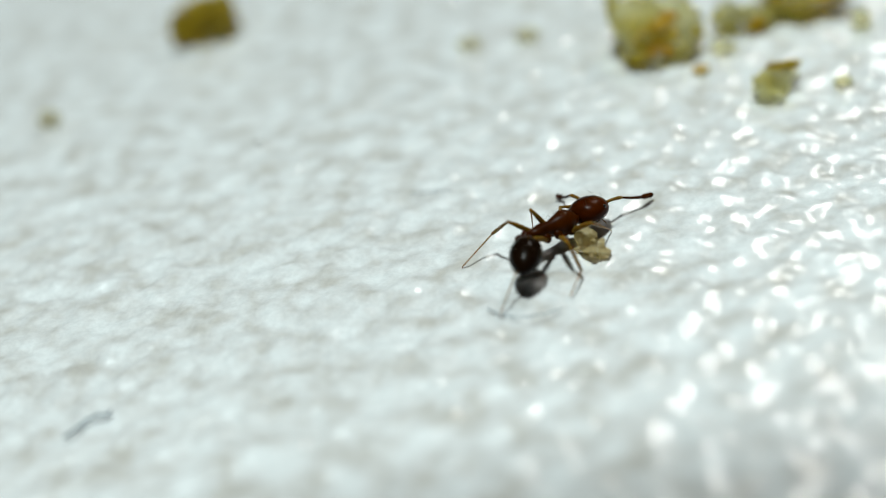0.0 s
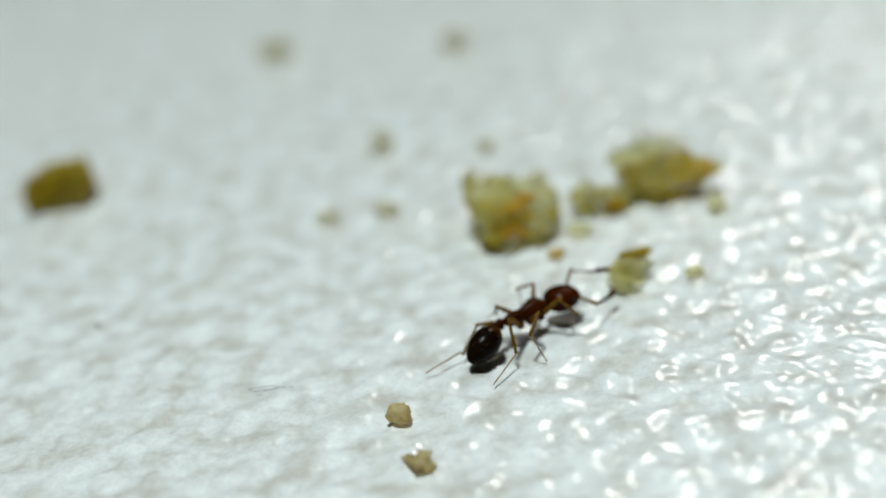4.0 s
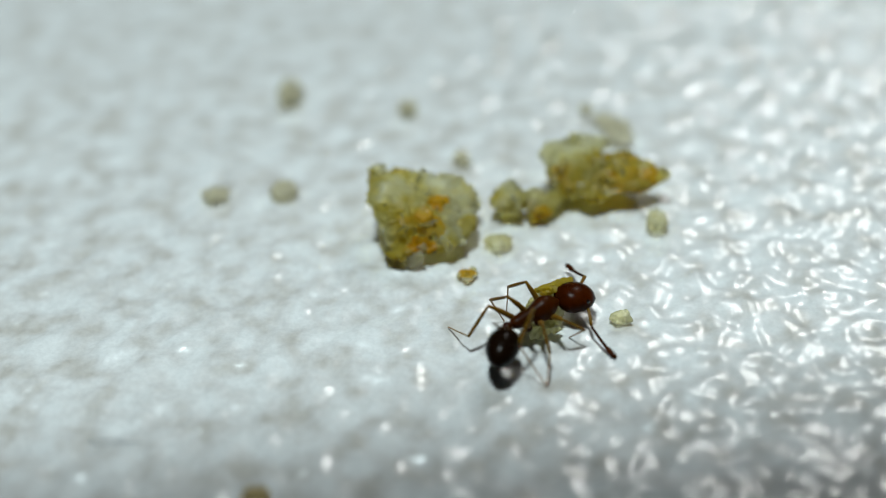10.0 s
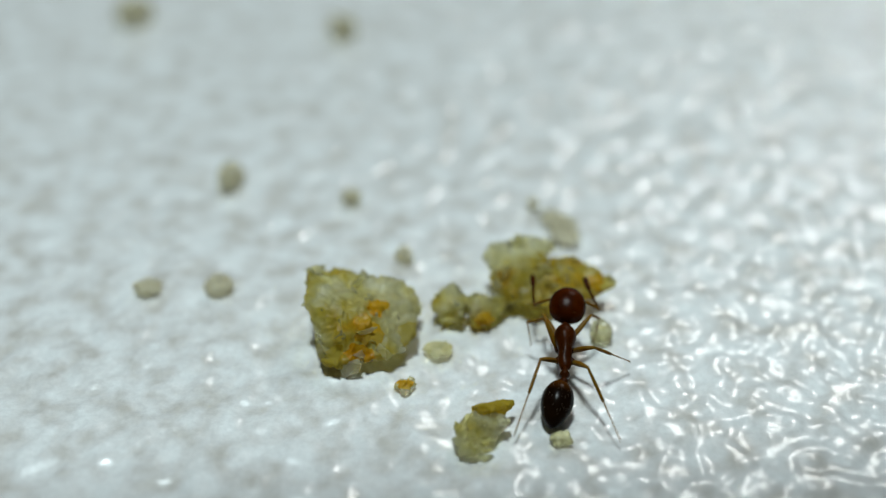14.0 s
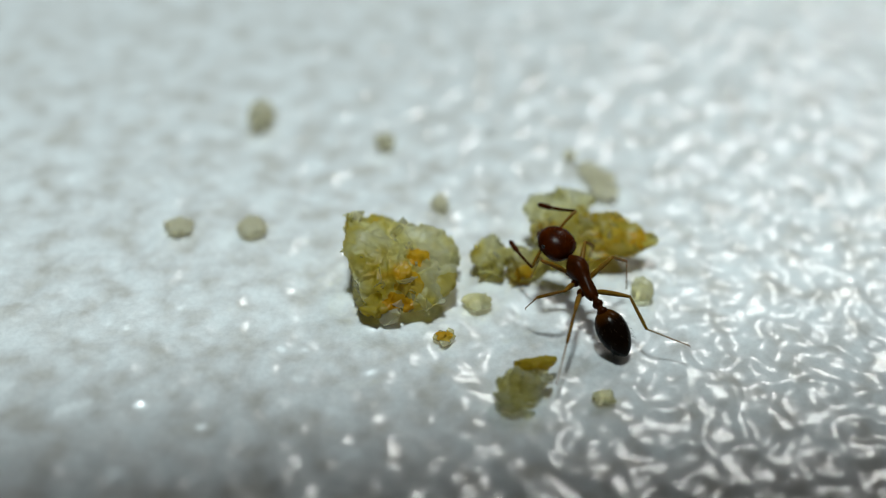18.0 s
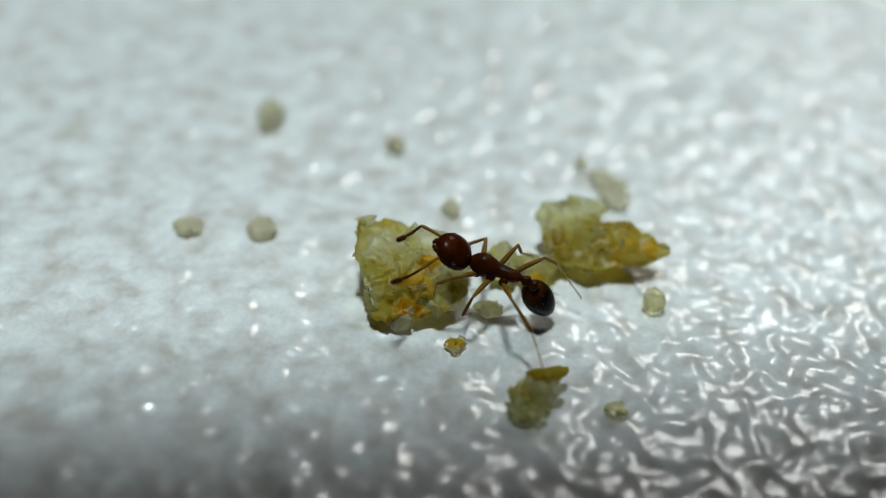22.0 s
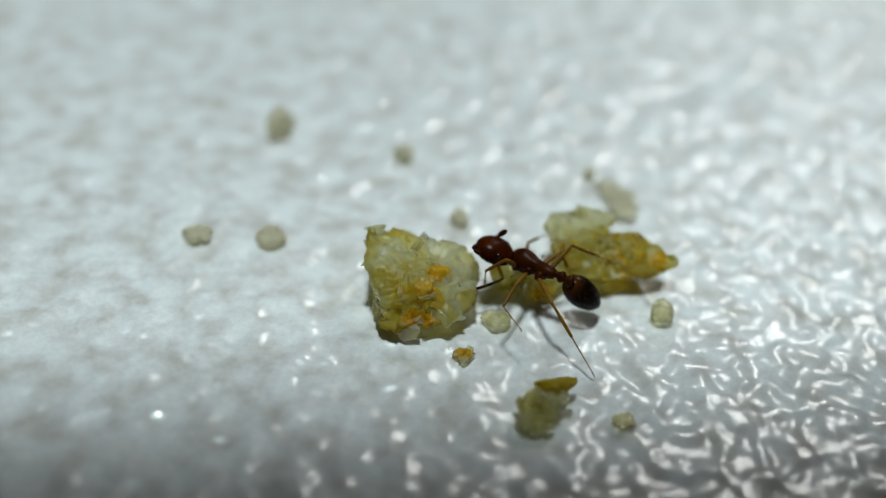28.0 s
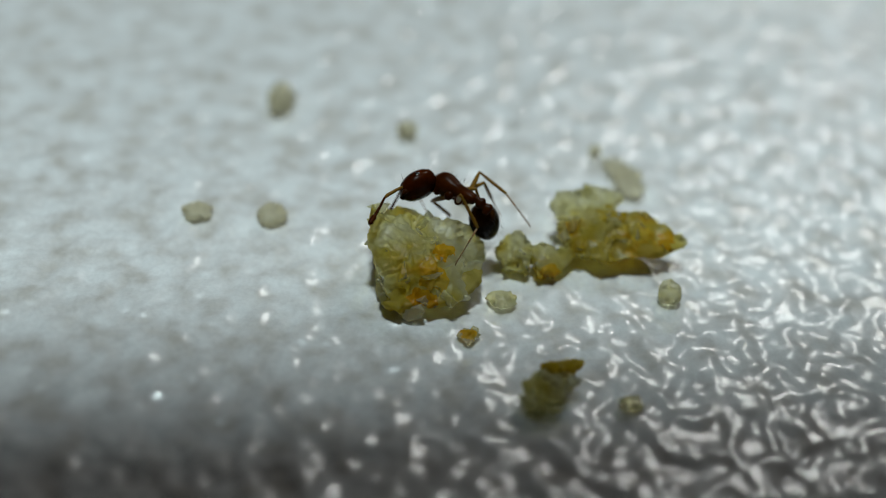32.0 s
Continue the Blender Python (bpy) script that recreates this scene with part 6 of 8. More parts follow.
    walk(legs["LH3"], [
        (0, mm(-0.907, 0.735, -0.048, -12.0, 34.1, 174.7)), (0.5, mm(-0.781, 0.815, 0.063, -14.6, 56.3, 150.9)), (1, mm(-0.654, 0.895, 0.173, -51.5, 73.0, 95.2)),
        (1.33, mm(-0.840, 0.738, 0.212, -28.8, 68.0, 71.8)), (1.67, mm(-1.025, 0.580, 0.250, -5.8, 66.5, 48.3)), (2, mm(-1.210, 0.423, 0.288, 17.2, 68.7, 24.7)),
        (2.17, mm(-1.245, 0.261, 0.137, -43.0, 54.0, -78.9)), (2.33, mm(-1.280, 0.100, -0.014, -36.7, 23.6, -124.2)), (2.5, mm(-1.316, -0.062, -0.166, -11.4, 4.9, -167.2)),
        (3, mm(-1.383, 0.266, -0.394, -7.8, 9.0, 168.2)), (6, mm(-1.703, 0.080, -0.311, 0.7, 16.6, -167.2)), (6.5, mm(-1.429, 0.253, -0.240, 3.6, 24.7, 147.2)),
        (7, mm(-1.154, 0.427, -0.169, -1.0, 32.3, 98.2)), (7.5, mm(-0.968, 0.653, -0.160, 0.5, 28.9, 131.9)), (8, mm(-0.782, 0.879, -0.152, -0.3, 25.4, 164.5)),
        (9, mm(-0.572, 0.955, 0.016, 0.5, 32.8, 170.6)), (9.5, mm(-0.916, 0.655, -0.064, -1.2, 27.4, 127.2)), (10, mm(-1.261, 0.354, -0.144, 1.6, 22.4, 85.9)),
        (10.25, mm(-0.879, 0.615, 0.071, -7.8, 38.1, 126.5)), (10.5, mm(-0.497, 0.875, 0.285, 0.3, 54.9, 177.8)), (10.75, mm(-0.635, 0.780, 0.174, -0.6, 44.7, 127.4)),
        (11, mm(-0.773, 0.685, 0.063, 8.7, 37.3, 83.9)), (11.5, mm(-0.130, 0.991, -0.080, 9.2, 20.8, 136.2)), (12, mm(-1.414, 0.849, 0.234, 6.5, -3.7, 162.1)),
        (13, mm(-1.522, 0.822, 0.129, 6.7, -4.0, 160.8)), (14, mm(-1.260, 0.687, 0.235, 5.5, 16.9, 162.4)), (15, mm(-1.376, 0.266, 0.366, 8.8, -0.8, 135.8)),
        (16.25, mm(-1.007, 0.559, 0.374, 0.5, 32.7, 151.5)), (17.5, mm(-0.638, 0.853, 0.382, 5.3, 67.0, 173.5)), (17.75, mm(-0.995, 0.925, 0.206, 2.5, 39.1, 156.2)),
        (18, mm(-1.351, 0.997, 0.031, 8.6, 11.6, 143.8)), (19, mm(-1.264, 1.056, -0.114, 5.5, 21.3, 145.0)), (20, mm(-1.260, 1.111, -0.303, 0.2, 13.0, 137.9)),
        (21, mm(-1.190, 0.898, -0.312, -1.4, 8.7, 109.4)), (22, mm(-1.147, 1.004, -0.289, 3.2, 6.2, 123.3)), (22.5, mm(-0.224, 0.735, 0.067, 4.1, 29.1, 167.6)),
        (23, mm(-1.584, 0.266, 0.029, 8.0, -3.6, 146.1)), (23.25, mm(-1.219, 0.360, 0.188, 21.2, 25.8, 125.4)), (23.5, mm(-0.854, 0.454, 0.346, 23.4, 58.0, 103.5)),
        (23.75, mm(-0.790, 0.484, 0.058, 21.2, 29.6, 137.8)), (24, mm(-0.727, 0.514, -0.229, 4.0, 6.3, 168.2)), (24.5, mm(-0.143, 0.855, 0.353, -1.4, 36.8, 175.9)),
        (24.75, mm(-0.545, 0.886, 0.073, 2.1, 22.4, 145.6)), (25, mm(-0.947, 0.916, -0.208, 12.3, 11.3, 116.5)), (26.25, mm(-0.794, 0.962, -0.210, 7.3, 41.9, 155.9)),
        (27.5, mm(-0.642, 1.008, -0.212, 45.4, 63.6, -131.1)), (28, mm(-1.458, 0.493, -0.884, 26.0, 37.6, 179.6)), (29, mm(-1.531, 0.359, -0.869, 27.3, 37.3, 178.7)),
        (30, mm(-1.493, 0.598, -0.780, 25.1, 33.5, 170.3)), (31, mm(-1.523, 0.298, -0.941, 27.9, 34.9, 176.4)), (31.5, mm(-1.291, 0.375, -0.653, 32.2, 63.1, 144.3)),
        (32, mm(-1.058, 0.452, -0.364, -51.9, 77.0, 27.7)),
    ])
    walk(scapes["R"], [
        (0, mm(0.580, -0.120, 0.030, 10.0, 9.0, -10.3)), (1, mm(0.580, -0.120, 0.030, 5.1, 20.1, -6.1)), (2, mm(0.580, -0.120, 0.030, 3.3, 16.5, -48.6)),
        (2.5, mm(0.580, -0.120, 0.030, 8.1, 11.9, -37.1)), (3, mm(0.580, -0.120, 0.030, 0.7, 10.6, -41.3)), (4.5, mm(0.580, -0.120, 0.030, 7.1, 22.4, -72.5)),
        (6, mm(0.580, -0.120, 0.030, 5.8, 35.6, -106.1)), (6.5, mm(0.580, -0.120, 0.030, 4.4, 21.8, -67.2)), (7, mm(0.580, -0.120, 0.030, -5.5, 11.7, -30.5)),
        (8, mm(0.580, -0.120, 0.030, -15.4, 10.4, -56.4)), (9, mm(0.580, -0.120, 0.030, -3.3, 8.3, -70.5)), (10, mm(0.580, -0.120, 0.030, 8.1, 28.8, -109.9)),
        (10.5, mm(0.580, -0.120, 0.030, 1.4, 28.4, -109.2)), (10.75, mm(0.580, -0.120, 0.030, 16.0, -6.6, -66.2)), (11, mm(0.580, -0.120, 0.030, 0.6, -41.8, -19.4)),
        (11.5, mm(0.580, -0.120, 0.030, -0.6, -41.6, -19.3)), (12, mm(0.580, -0.120, 0.030, -9.1, -33.5, -43.9)), (13, mm(0.580, -0.120, 0.030, -16.2, -1.9, -87.4)),
        (14, mm(0.580, -0.120, 0.030, -32.6, 33.2, -90.0)), (15, mm(0.580, -0.120, 0.030, -38.1, 40.0, -119.9)), (17.5, mm(0.580, -0.120, 0.030, -39.1, 40.0, -119.9)),
        (17.75, mm(0.580, -0.120, 0.030, -23.4, 7.3, -98.6)), (18, mm(0.580, -0.120, 0.030, -19.4, -28.0, -84.6)), (18.5, mm(0.580, -0.120, 0.030, -8.6, -21.7, -60.2)),
        (19, mm(0.580, -0.120, 0.030, 3.7, -19.9, -35.7)), (20, mm(0.580, -0.120, 0.030, 1.4, -3.8, -28.5)), (21, mm(0.580, -0.120, 0.030, -7.7, 1.2, -54.8)),
        (22, mm(0.580, -0.120, 0.030, -4.5, 31.8, -35.5)), (22.5, mm(0.580, -0.120, 0.030, -6.8, 31.8, -35.5)), (23, mm(0.580, -0.120, 0.030, -18.3, 26.1, -87.4)),
        (23.5, mm(0.580, -0.120, 0.030, -17.3, 26.1, -87.4)), (24, mm(0.580, -0.120, 0.030, -33.9, 17.8, -65.4)), (24.5, mm(0.580, -0.120, 0.030, -26.4, 17.4, -63.9)),
        (25, mm(0.580, -0.120, 0.030, 1.7, -9.5, -27.7)), (27.5, mm(0.580, -0.120, 0.030, -16.0, -9.5, -27.7)), (27.75, mm(0.580, -0.120, 0.030, -14.5, 5.8, -71.6)),
        (28, mm(0.580, -0.120, 0.030, -24.4, 17.7, -117.6)), (29, mm(0.580, -0.120, 0.030, -29.1, 29.6, -77.0)), (30, mm(0.580, -0.120, 0.030, -28.6, 33.0, -81.2)),
        (30.5, mm(0.580, -0.120, 0.030, -22.4, 3.0, -89.1)), (31, mm(0.580, -0.120, 0.030, -11.3, -25.6, -101.2)), (32, mm(0.580, -0.120, 0.030, 14.8, -25.4, -100.9)),
    ])
    walk(whips["R"], [
        (0, mm(1.181, -0.229, -0.067, 10.5, 18.2, -13.6)), (1, mm(1.139, -0.180, -0.176, 5.3, 39.0, -15.1)), (2, mm(0.986, -0.580, -0.151, 3.0, 26.3, -52.7)),
        (2.5, mm(1.068, -0.488, -0.099, 9.2, 7.2, -19.1)), (3, mm(1.051, -0.534, -0.087, 7.9, 10.1, 15.4)), (6, mm(0.439, -0.609, -0.335, -3.2, -7.9, 33.3)),
        (7, mm(1.118, -0.437, -0.099, 4.8, 5.2, 68.1)), (8, mm(0.920, -0.633, -0.083, 16.4, 21.6, 72.6)), (9, mm(0.791, -0.715, -0.062, 3.7, 37.5, 70.3)),
        (9.33, mm(0.658, -0.691, -0.133, -5.1, 29.3, 12.1)), (9.67, mm(0.524, -0.666, -0.205, -2.3, 18.6, -40.1)), (10, mm(0.391, -0.642, -0.276, 8.1, 13.9, -90.5)),
        (10.5, mm(0.400, -0.635, -0.265, 1.3, 14.3, -91.2)), (10.75, mm(0.711, -0.455, 0.092, 1.1, 17.9, -42.2)), (11, mm(1.023, -0.276, 0.450, 3.9, 20.3, 7.8)),
        (11.5, mm(1.017, -0.273, 0.442, 3.0, 19.7, 7.5)), (12, mm(0.962, -0.488, 0.382, 6.5, 7.1, 30.9)), (13, mm(0.609, -0.751, 0.051, 0.2, 36.8, 1.0)),
        (14, mm(0.580, -0.638, -0.309, 10.1, 8.0, 27.4)), (15, mm(0.344, -0.531, -0.368, 6.5, 22.3, 4.1)), (17.5, mm(0.343, -0.532, -0.368, 7.7, 22.3, 4.2)),
        (18, mm(0.632, -0.669, 0.324, 12.3, 22.9, 23.6)), (19, mm(1.077, -0.478, 0.252, 40.3, 51.3, 65.4)), (20, mm(1.125, -0.415, 0.071, 14.3, 35.9, 41.7)),
        (21, mm(0.937, -0.626, 0.017, 8.1, 36.6, 58.5)), (22, mm(1.009, -0.426, -0.297, 44.0, 1.8, 46.3)), (22.5, mm(1.009, -0.426, -0.296, 12.6, 1.8, 46.3)),
        (22.75, mm(0.807, -0.551, -0.269, 4.5, 13.6, 12.2)), (23, mm(0.606, -0.676, -0.243, -9.3, 18.5, -24.6)), (23.5, mm(0.605, -0.676, -0.243, -9.5, 18.5, -24.6)),
        (24, mm(0.834, -0.675, -0.166, -27.2, 10.0, -40.0)), (24.5, mm(0.840, -0.651, -0.155, -19.0, 10.6, -41.5)), (25, mm(1.121, -0.404, 0.132, 10.3, 0.0, -72.5)),
        (27.5, mm(1.122, -0.404, 0.132, -7.0, 0.0, -72.5)), (27.67, mm(0.850, -0.483, 0.036, 21.6, 2.6, -19.5)), (27.83, mm(0.579, -0.563, -0.061, 41.4, -18.4, 30.1)),
        (28, mm(0.307, -0.643, -0.158, 36.4, -46.7, 85.2)), (28.5, mm(0.504, -0.644, -0.217, 27.9, -23.3, 69.6)), (29, mm(0.702, -0.645, -0.277, 14.3, -2.8, 52.2)),
        (30, mm(0.659, -0.633, -0.307, 1.6, 24.7, 25.7)), (31, mm(0.472, -0.667, 0.297, -31.4, 30.0, -20.9)), (32, mm(0.474, -0.670, 0.296, -81.0, 30.1, -20.7)),
    ])
    walk(legs["RF1"], [
        (0, mm(0.300, -0.130, -0.160, 8.8, -25.4, -81.4)), (1, mm(0.300, -0.130, -0.160, 16.5, -31.1, -114.3)), (2, mm(0.300, -0.130, -0.160, -2.0, -28.5, -121.8)),
        (2.5, mm(0.300, -0.130, -0.160, -15.6, -44.1, -156.6)), (2.67, mm(0.300, -0.130, -0.160, -6.8, -40.8, -121.6)), (2.83, mm(0.300, -0.130, -0.160, 2.8, -41.9, -87.0)),
        (3, mm(0.300, -0.130, -0.160, 10.2, -46.9, -51.3)), (6, mm(0.300, -0.130, -0.160, 3.3, -28.0, -87.1)), (7, mm(0.300, -0.130, -0.160, 0.9, -14.0, -105.7)),
        (8, mm(0.300, -0.130, -0.160, 2.4, -61.3, -80.3)), (9, mm(0.300, -0.130, -0.160, -3.9, -54.3, -95.0)), (10, mm(0.300, -0.130, -0.160, -1.7, -31.9, -104.6)),
        (10.25, mm(0.300, -0.130, -0.160, 0.6, -40.7, -72.7)), (10.5, mm(0.300, -0.130, -0.160, -4.3, -49.0, -35.9)), (11, mm(0.300, -0.130, -0.160, -9.2, -42.9, -65.8)),
        (11.5, mm(0.300, -0.130, -0.160, -14.6, -44.6, -51.4)), (12, mm(0.300, -0.130, -0.160, -10.9, 8.6, -31.8)), (13, mm(0.300, -0.130, -0.160, -9.8, -2.3, -27.8)),
        (14, mm(0.300, -0.130, -0.160, -10.6, -14.6, -37.8)), (15, mm(0.300, -0.130, -0.160, -9.4, 33.5, -43.6)), (16.25, mm(0.300, -0.130, -0.160, -18.6, 0.3, -69.5)),
        (17.5, mm(0.300, -0.130, -0.160, -12.2, -33.5, -94.6)), (17.75, mm(0.300, -0.130, -0.160, -13.0, -22.6, -62.3)), (18, mm(0.300, -0.130, -0.160, -7.8, -12.9, -31.9)),
        (19, mm(0.300, -0.130, -0.160, -5.8, -24.4, -35.7)), (20, mm(0.300, -0.130, -0.160, -0.0, -32.4, -5.4)), (20.5, mm(0.300, -0.130, -0.160, 4.6, -21.1, -42.0)),
        (21, mm(0.300, -0.130, -0.160, 1.4, -9.4, -75.7)), (22, mm(0.300, -0.130, -0.160, -3.8, -19.2, -75.3)), (22.5, mm(0.300, -0.130, -0.160, -9.9, -29.9, -31.5)),
        (23, mm(0.300, -0.130, -0.160, -11.5, -2.8, -52.5)), (23.5, mm(0.300, -0.130, -0.160, -8.9, -32.7, -32.2)), (23.75, mm(0.300, -0.130, -0.160, -18.1, -36.9, -62.0)),
        (24, mm(0.300, -0.130, -0.160, -24.0, -44.4, -93.3)), (24.5, mm(0.300, -0.130, -0.160, -34.7, -43.8, -108.8)), (24.75, mm(0.300, -0.130, -0.160, -26.0, -40.0, -77.6)),
        (25, mm(0.300, -0.130, -0.160, -16.2, -40.1, -46.8)), (27.5, mm(0.300, -0.130, -0.160, -4.2, -77.2, -54.7)), (28, mm(0.300, -0.130, -0.160, -6.3, -34.1, -60.9)),
        (29, mm(0.300, -0.130, -0.160, -10.1, -28.5, -54.9)), (30, mm(0.300, -0.130, -0.160, -24.0, -29.5, -11.9)), (30.5, mm(0.300, -0.130, -0.160, -13.2, -43.3, -50.2)),
        (31, mm(0.300, -0.130, -0.160, 9.2, -47.4, -98.1)), (31.5, mm(0.300, -0.130, -0.160, 23.0, -38.2, -135.9)), (32, mm(0.300, -0.130, -0.160, 26.8, -24.9, -166.2)),
    ])
    walk(legs["RF2"], [
        (0, mm(0.389, -0.718, 0.123, 6.1, 27.9, 35.1)), (0.33, mm(0.282, -0.693, 0.142, 37.6, 35.5, 0.0)), (0.67, mm(0.174, -0.669, 0.162, 63.7, 57.0, -32.6)),
        (1, mm(0.067, -0.645, 0.181, 54.9, 84.7, -93.1)), (1.33, mm(0.043, -0.637, 0.172, 62.0, 60.1, -32.4)), (1.67, mm(0.019, -0.630, 0.164, 36.0, 41.4, 0.9)),
        (2, mm(-0.006, -0.622, 0.155, 5.4, 35.2, 35.4)), (2.17, mm(-0.049, -0.521, 0.203, -1.9, 35.1, 74.5)), (2.33, mm(-0.092, -0.420, 0.251, -7.8, 38.8, 114.3)),
        (2.5, mm(-0.135, -0.319, 0.299, -9.3, 44.7, 156.6)), (2.75, mm(0.223, -0.400, 0.311, -6.7, 52.1, -144.9)), (3, mm(0.582, -0.482, 0.322, 5.6, 54.1, -78.5)),
        (4, mm(0.498, -0.558, 0.265, 10.6, 46.4, -31.0)), (5, mm(0.414, -0.635, 0.207, 6.4, 38.6, 9.9)), (6, mm(0.330, -0.712, 0.150, -2.7, 34.6, 48.1)),
        (7, mm(0.128, -0.743, -0.001, -0.4, 30.0, 20.4)), (7.5, mm(0.241, -0.593, 0.209, 0.9, 30.5, -31.0)), (8, mm(0.353, -0.442, 0.419, 1.4, 31.6, -82.8)),
        (8.5, mm(0.310, -0.478, 0.398, 9.9, 49.5, -114.0)), (9, mm(0.267, -0.513, 0.376, -2.2, 67.5, -161.3)), (9.33, mm(0.230, -0.569, 0.315, 14.7, 58.8, -101.3)),
        (9.67, mm(0.193, -0.625, 0.255, 11.4, 47.4, -59.1)), (10, mm(0.157, -0.681, 0.194, -0.7, 39.8, -22.7)), (10.25, mm(0.404, -0.532, 0.266, -1.3, 45.7, -56.0)),
        (10.5, mm(0.650, -0.384, 0.338, -7.0, 50.3, -93.0)), (10.75, mm(0.574, -0.476, 0.312, -7.2, 56.9, -44.1)), (11, mm(0.497, -0.568, 0.286, 2.9, 61.0, 13.7)),
        (11.25, mm(0.545, -0.533, 0.295, -13.7, 58.5, -47.3)), (11.5, mm(0.593, -0.498, 0.303, -18.4, 50.3, -97.7)), (12, mm(0.853, -0.472, -0.258, -21.0, 21.6, -76.7)),
        (13, mm(0.883, -0.438, -0.133, -16.9, 45.4, -47.2)), (14, mm(0.803, -0.521, 0.006, -13.0, 54.0, -39.4)), (15, mm(0.695, -0.506, -0.521, -6.9, -3.5, -32.7)),
        (16.25, mm(0.476, -0.592, -0.158, -0.2, 23.4, -68.0)), (17.5, mm(0.256, -0.678, 0.204, -15.4, 48.5, -113.6)), (18, mm(0.845, -0.470, -0.013, -17.1, 46.0, -73.2)),
        (19, mm(0.788, -0.481, 0.113, -5.6, 32.8, -36.3)), (19.5, mm(0.825, -0.332, 0.155, -3.5, 30.6, -71.3)), (20, mm(0.861, -0.183, 0.198, -0.3, 29.8, -105.8)),
        (20.5, mm(0.661, -0.471, 0.073, 6.2, 18.8, -44.6)), (21, mm(0.461, -0.760, -0.052, -0.3, 8.1, 12.4)), (22, mm(0.458, -0.732, 0.057, 2.0, 23.9, 30.9)),
        (22.5, mm(0.788, -0.429, 0.169, 1.6, 63.5, 4.2)), (23, mm(0.700, -0.652, -0.127, -2.8, 41.8, -9.9)), (23.5, mm(0.770, -0.426, 0.197, -9.7, 53.8, -35.4)),
        (24, mm(0.273, -0.601, 0.301, 0.1, 69.8, 0.1)), (24.17, mm(0.231, -0.594, 0.300, -37.4, 62.3, -74.7)), (24.33, mm(0.188, -0.588, 0.298, -40.2, 45.8, -117.4)),
        (24.5, mm(0.146, -0.581, 0.297, -28.9, 31.7, -150.6)), (24.67, mm(0.313, -0.553, 0.286, -29.8, 39.1, -110.7)), (24.83, mm(0.479, -0.526, 0.275, -23.8, 45.2, -66.2)),
        (25, mm(0.645, -0.498, 0.265, -13.1, 46.2, -18.2)), (27.5, mm(0.384, -0.249, 0.484, -7.0, 27.8, -47.0)), (28, mm(0.566, -0.608, 0.209, 1.4, -1.1, -80.1)),
        (28.5, mm(0.599, -0.606, 0.182, -19.9, 10.2, -36.1)), (29, mm(0.633, -0.604, 0.154, -28.3, 33.0, 6.4)), (29.33, mm(0.709, -0.485, 0.158, -41.1, 54.7, 32.9)),
        (29.67, mm(0.786, -0.367, 0.161, -26.6, 77.6, 82.0)), (30, mm(0.862, -0.248, 0.165, 66.2, 70.5, -151.8)), (31, mm(0.237, -0.572, 0.326, -140.5, 80.2, -52.3)),
        (31.33, mm(0.064, -0.472, 0.256, 110.8, 76.5, -118.4)), (31.67, mm(-0.109, -0.372, 0.187, 67.1, 63.4, -118.4)), (32, mm(-0.282, -0.272, 0.117, 36.2, 52.9, -103.4)),
    ])
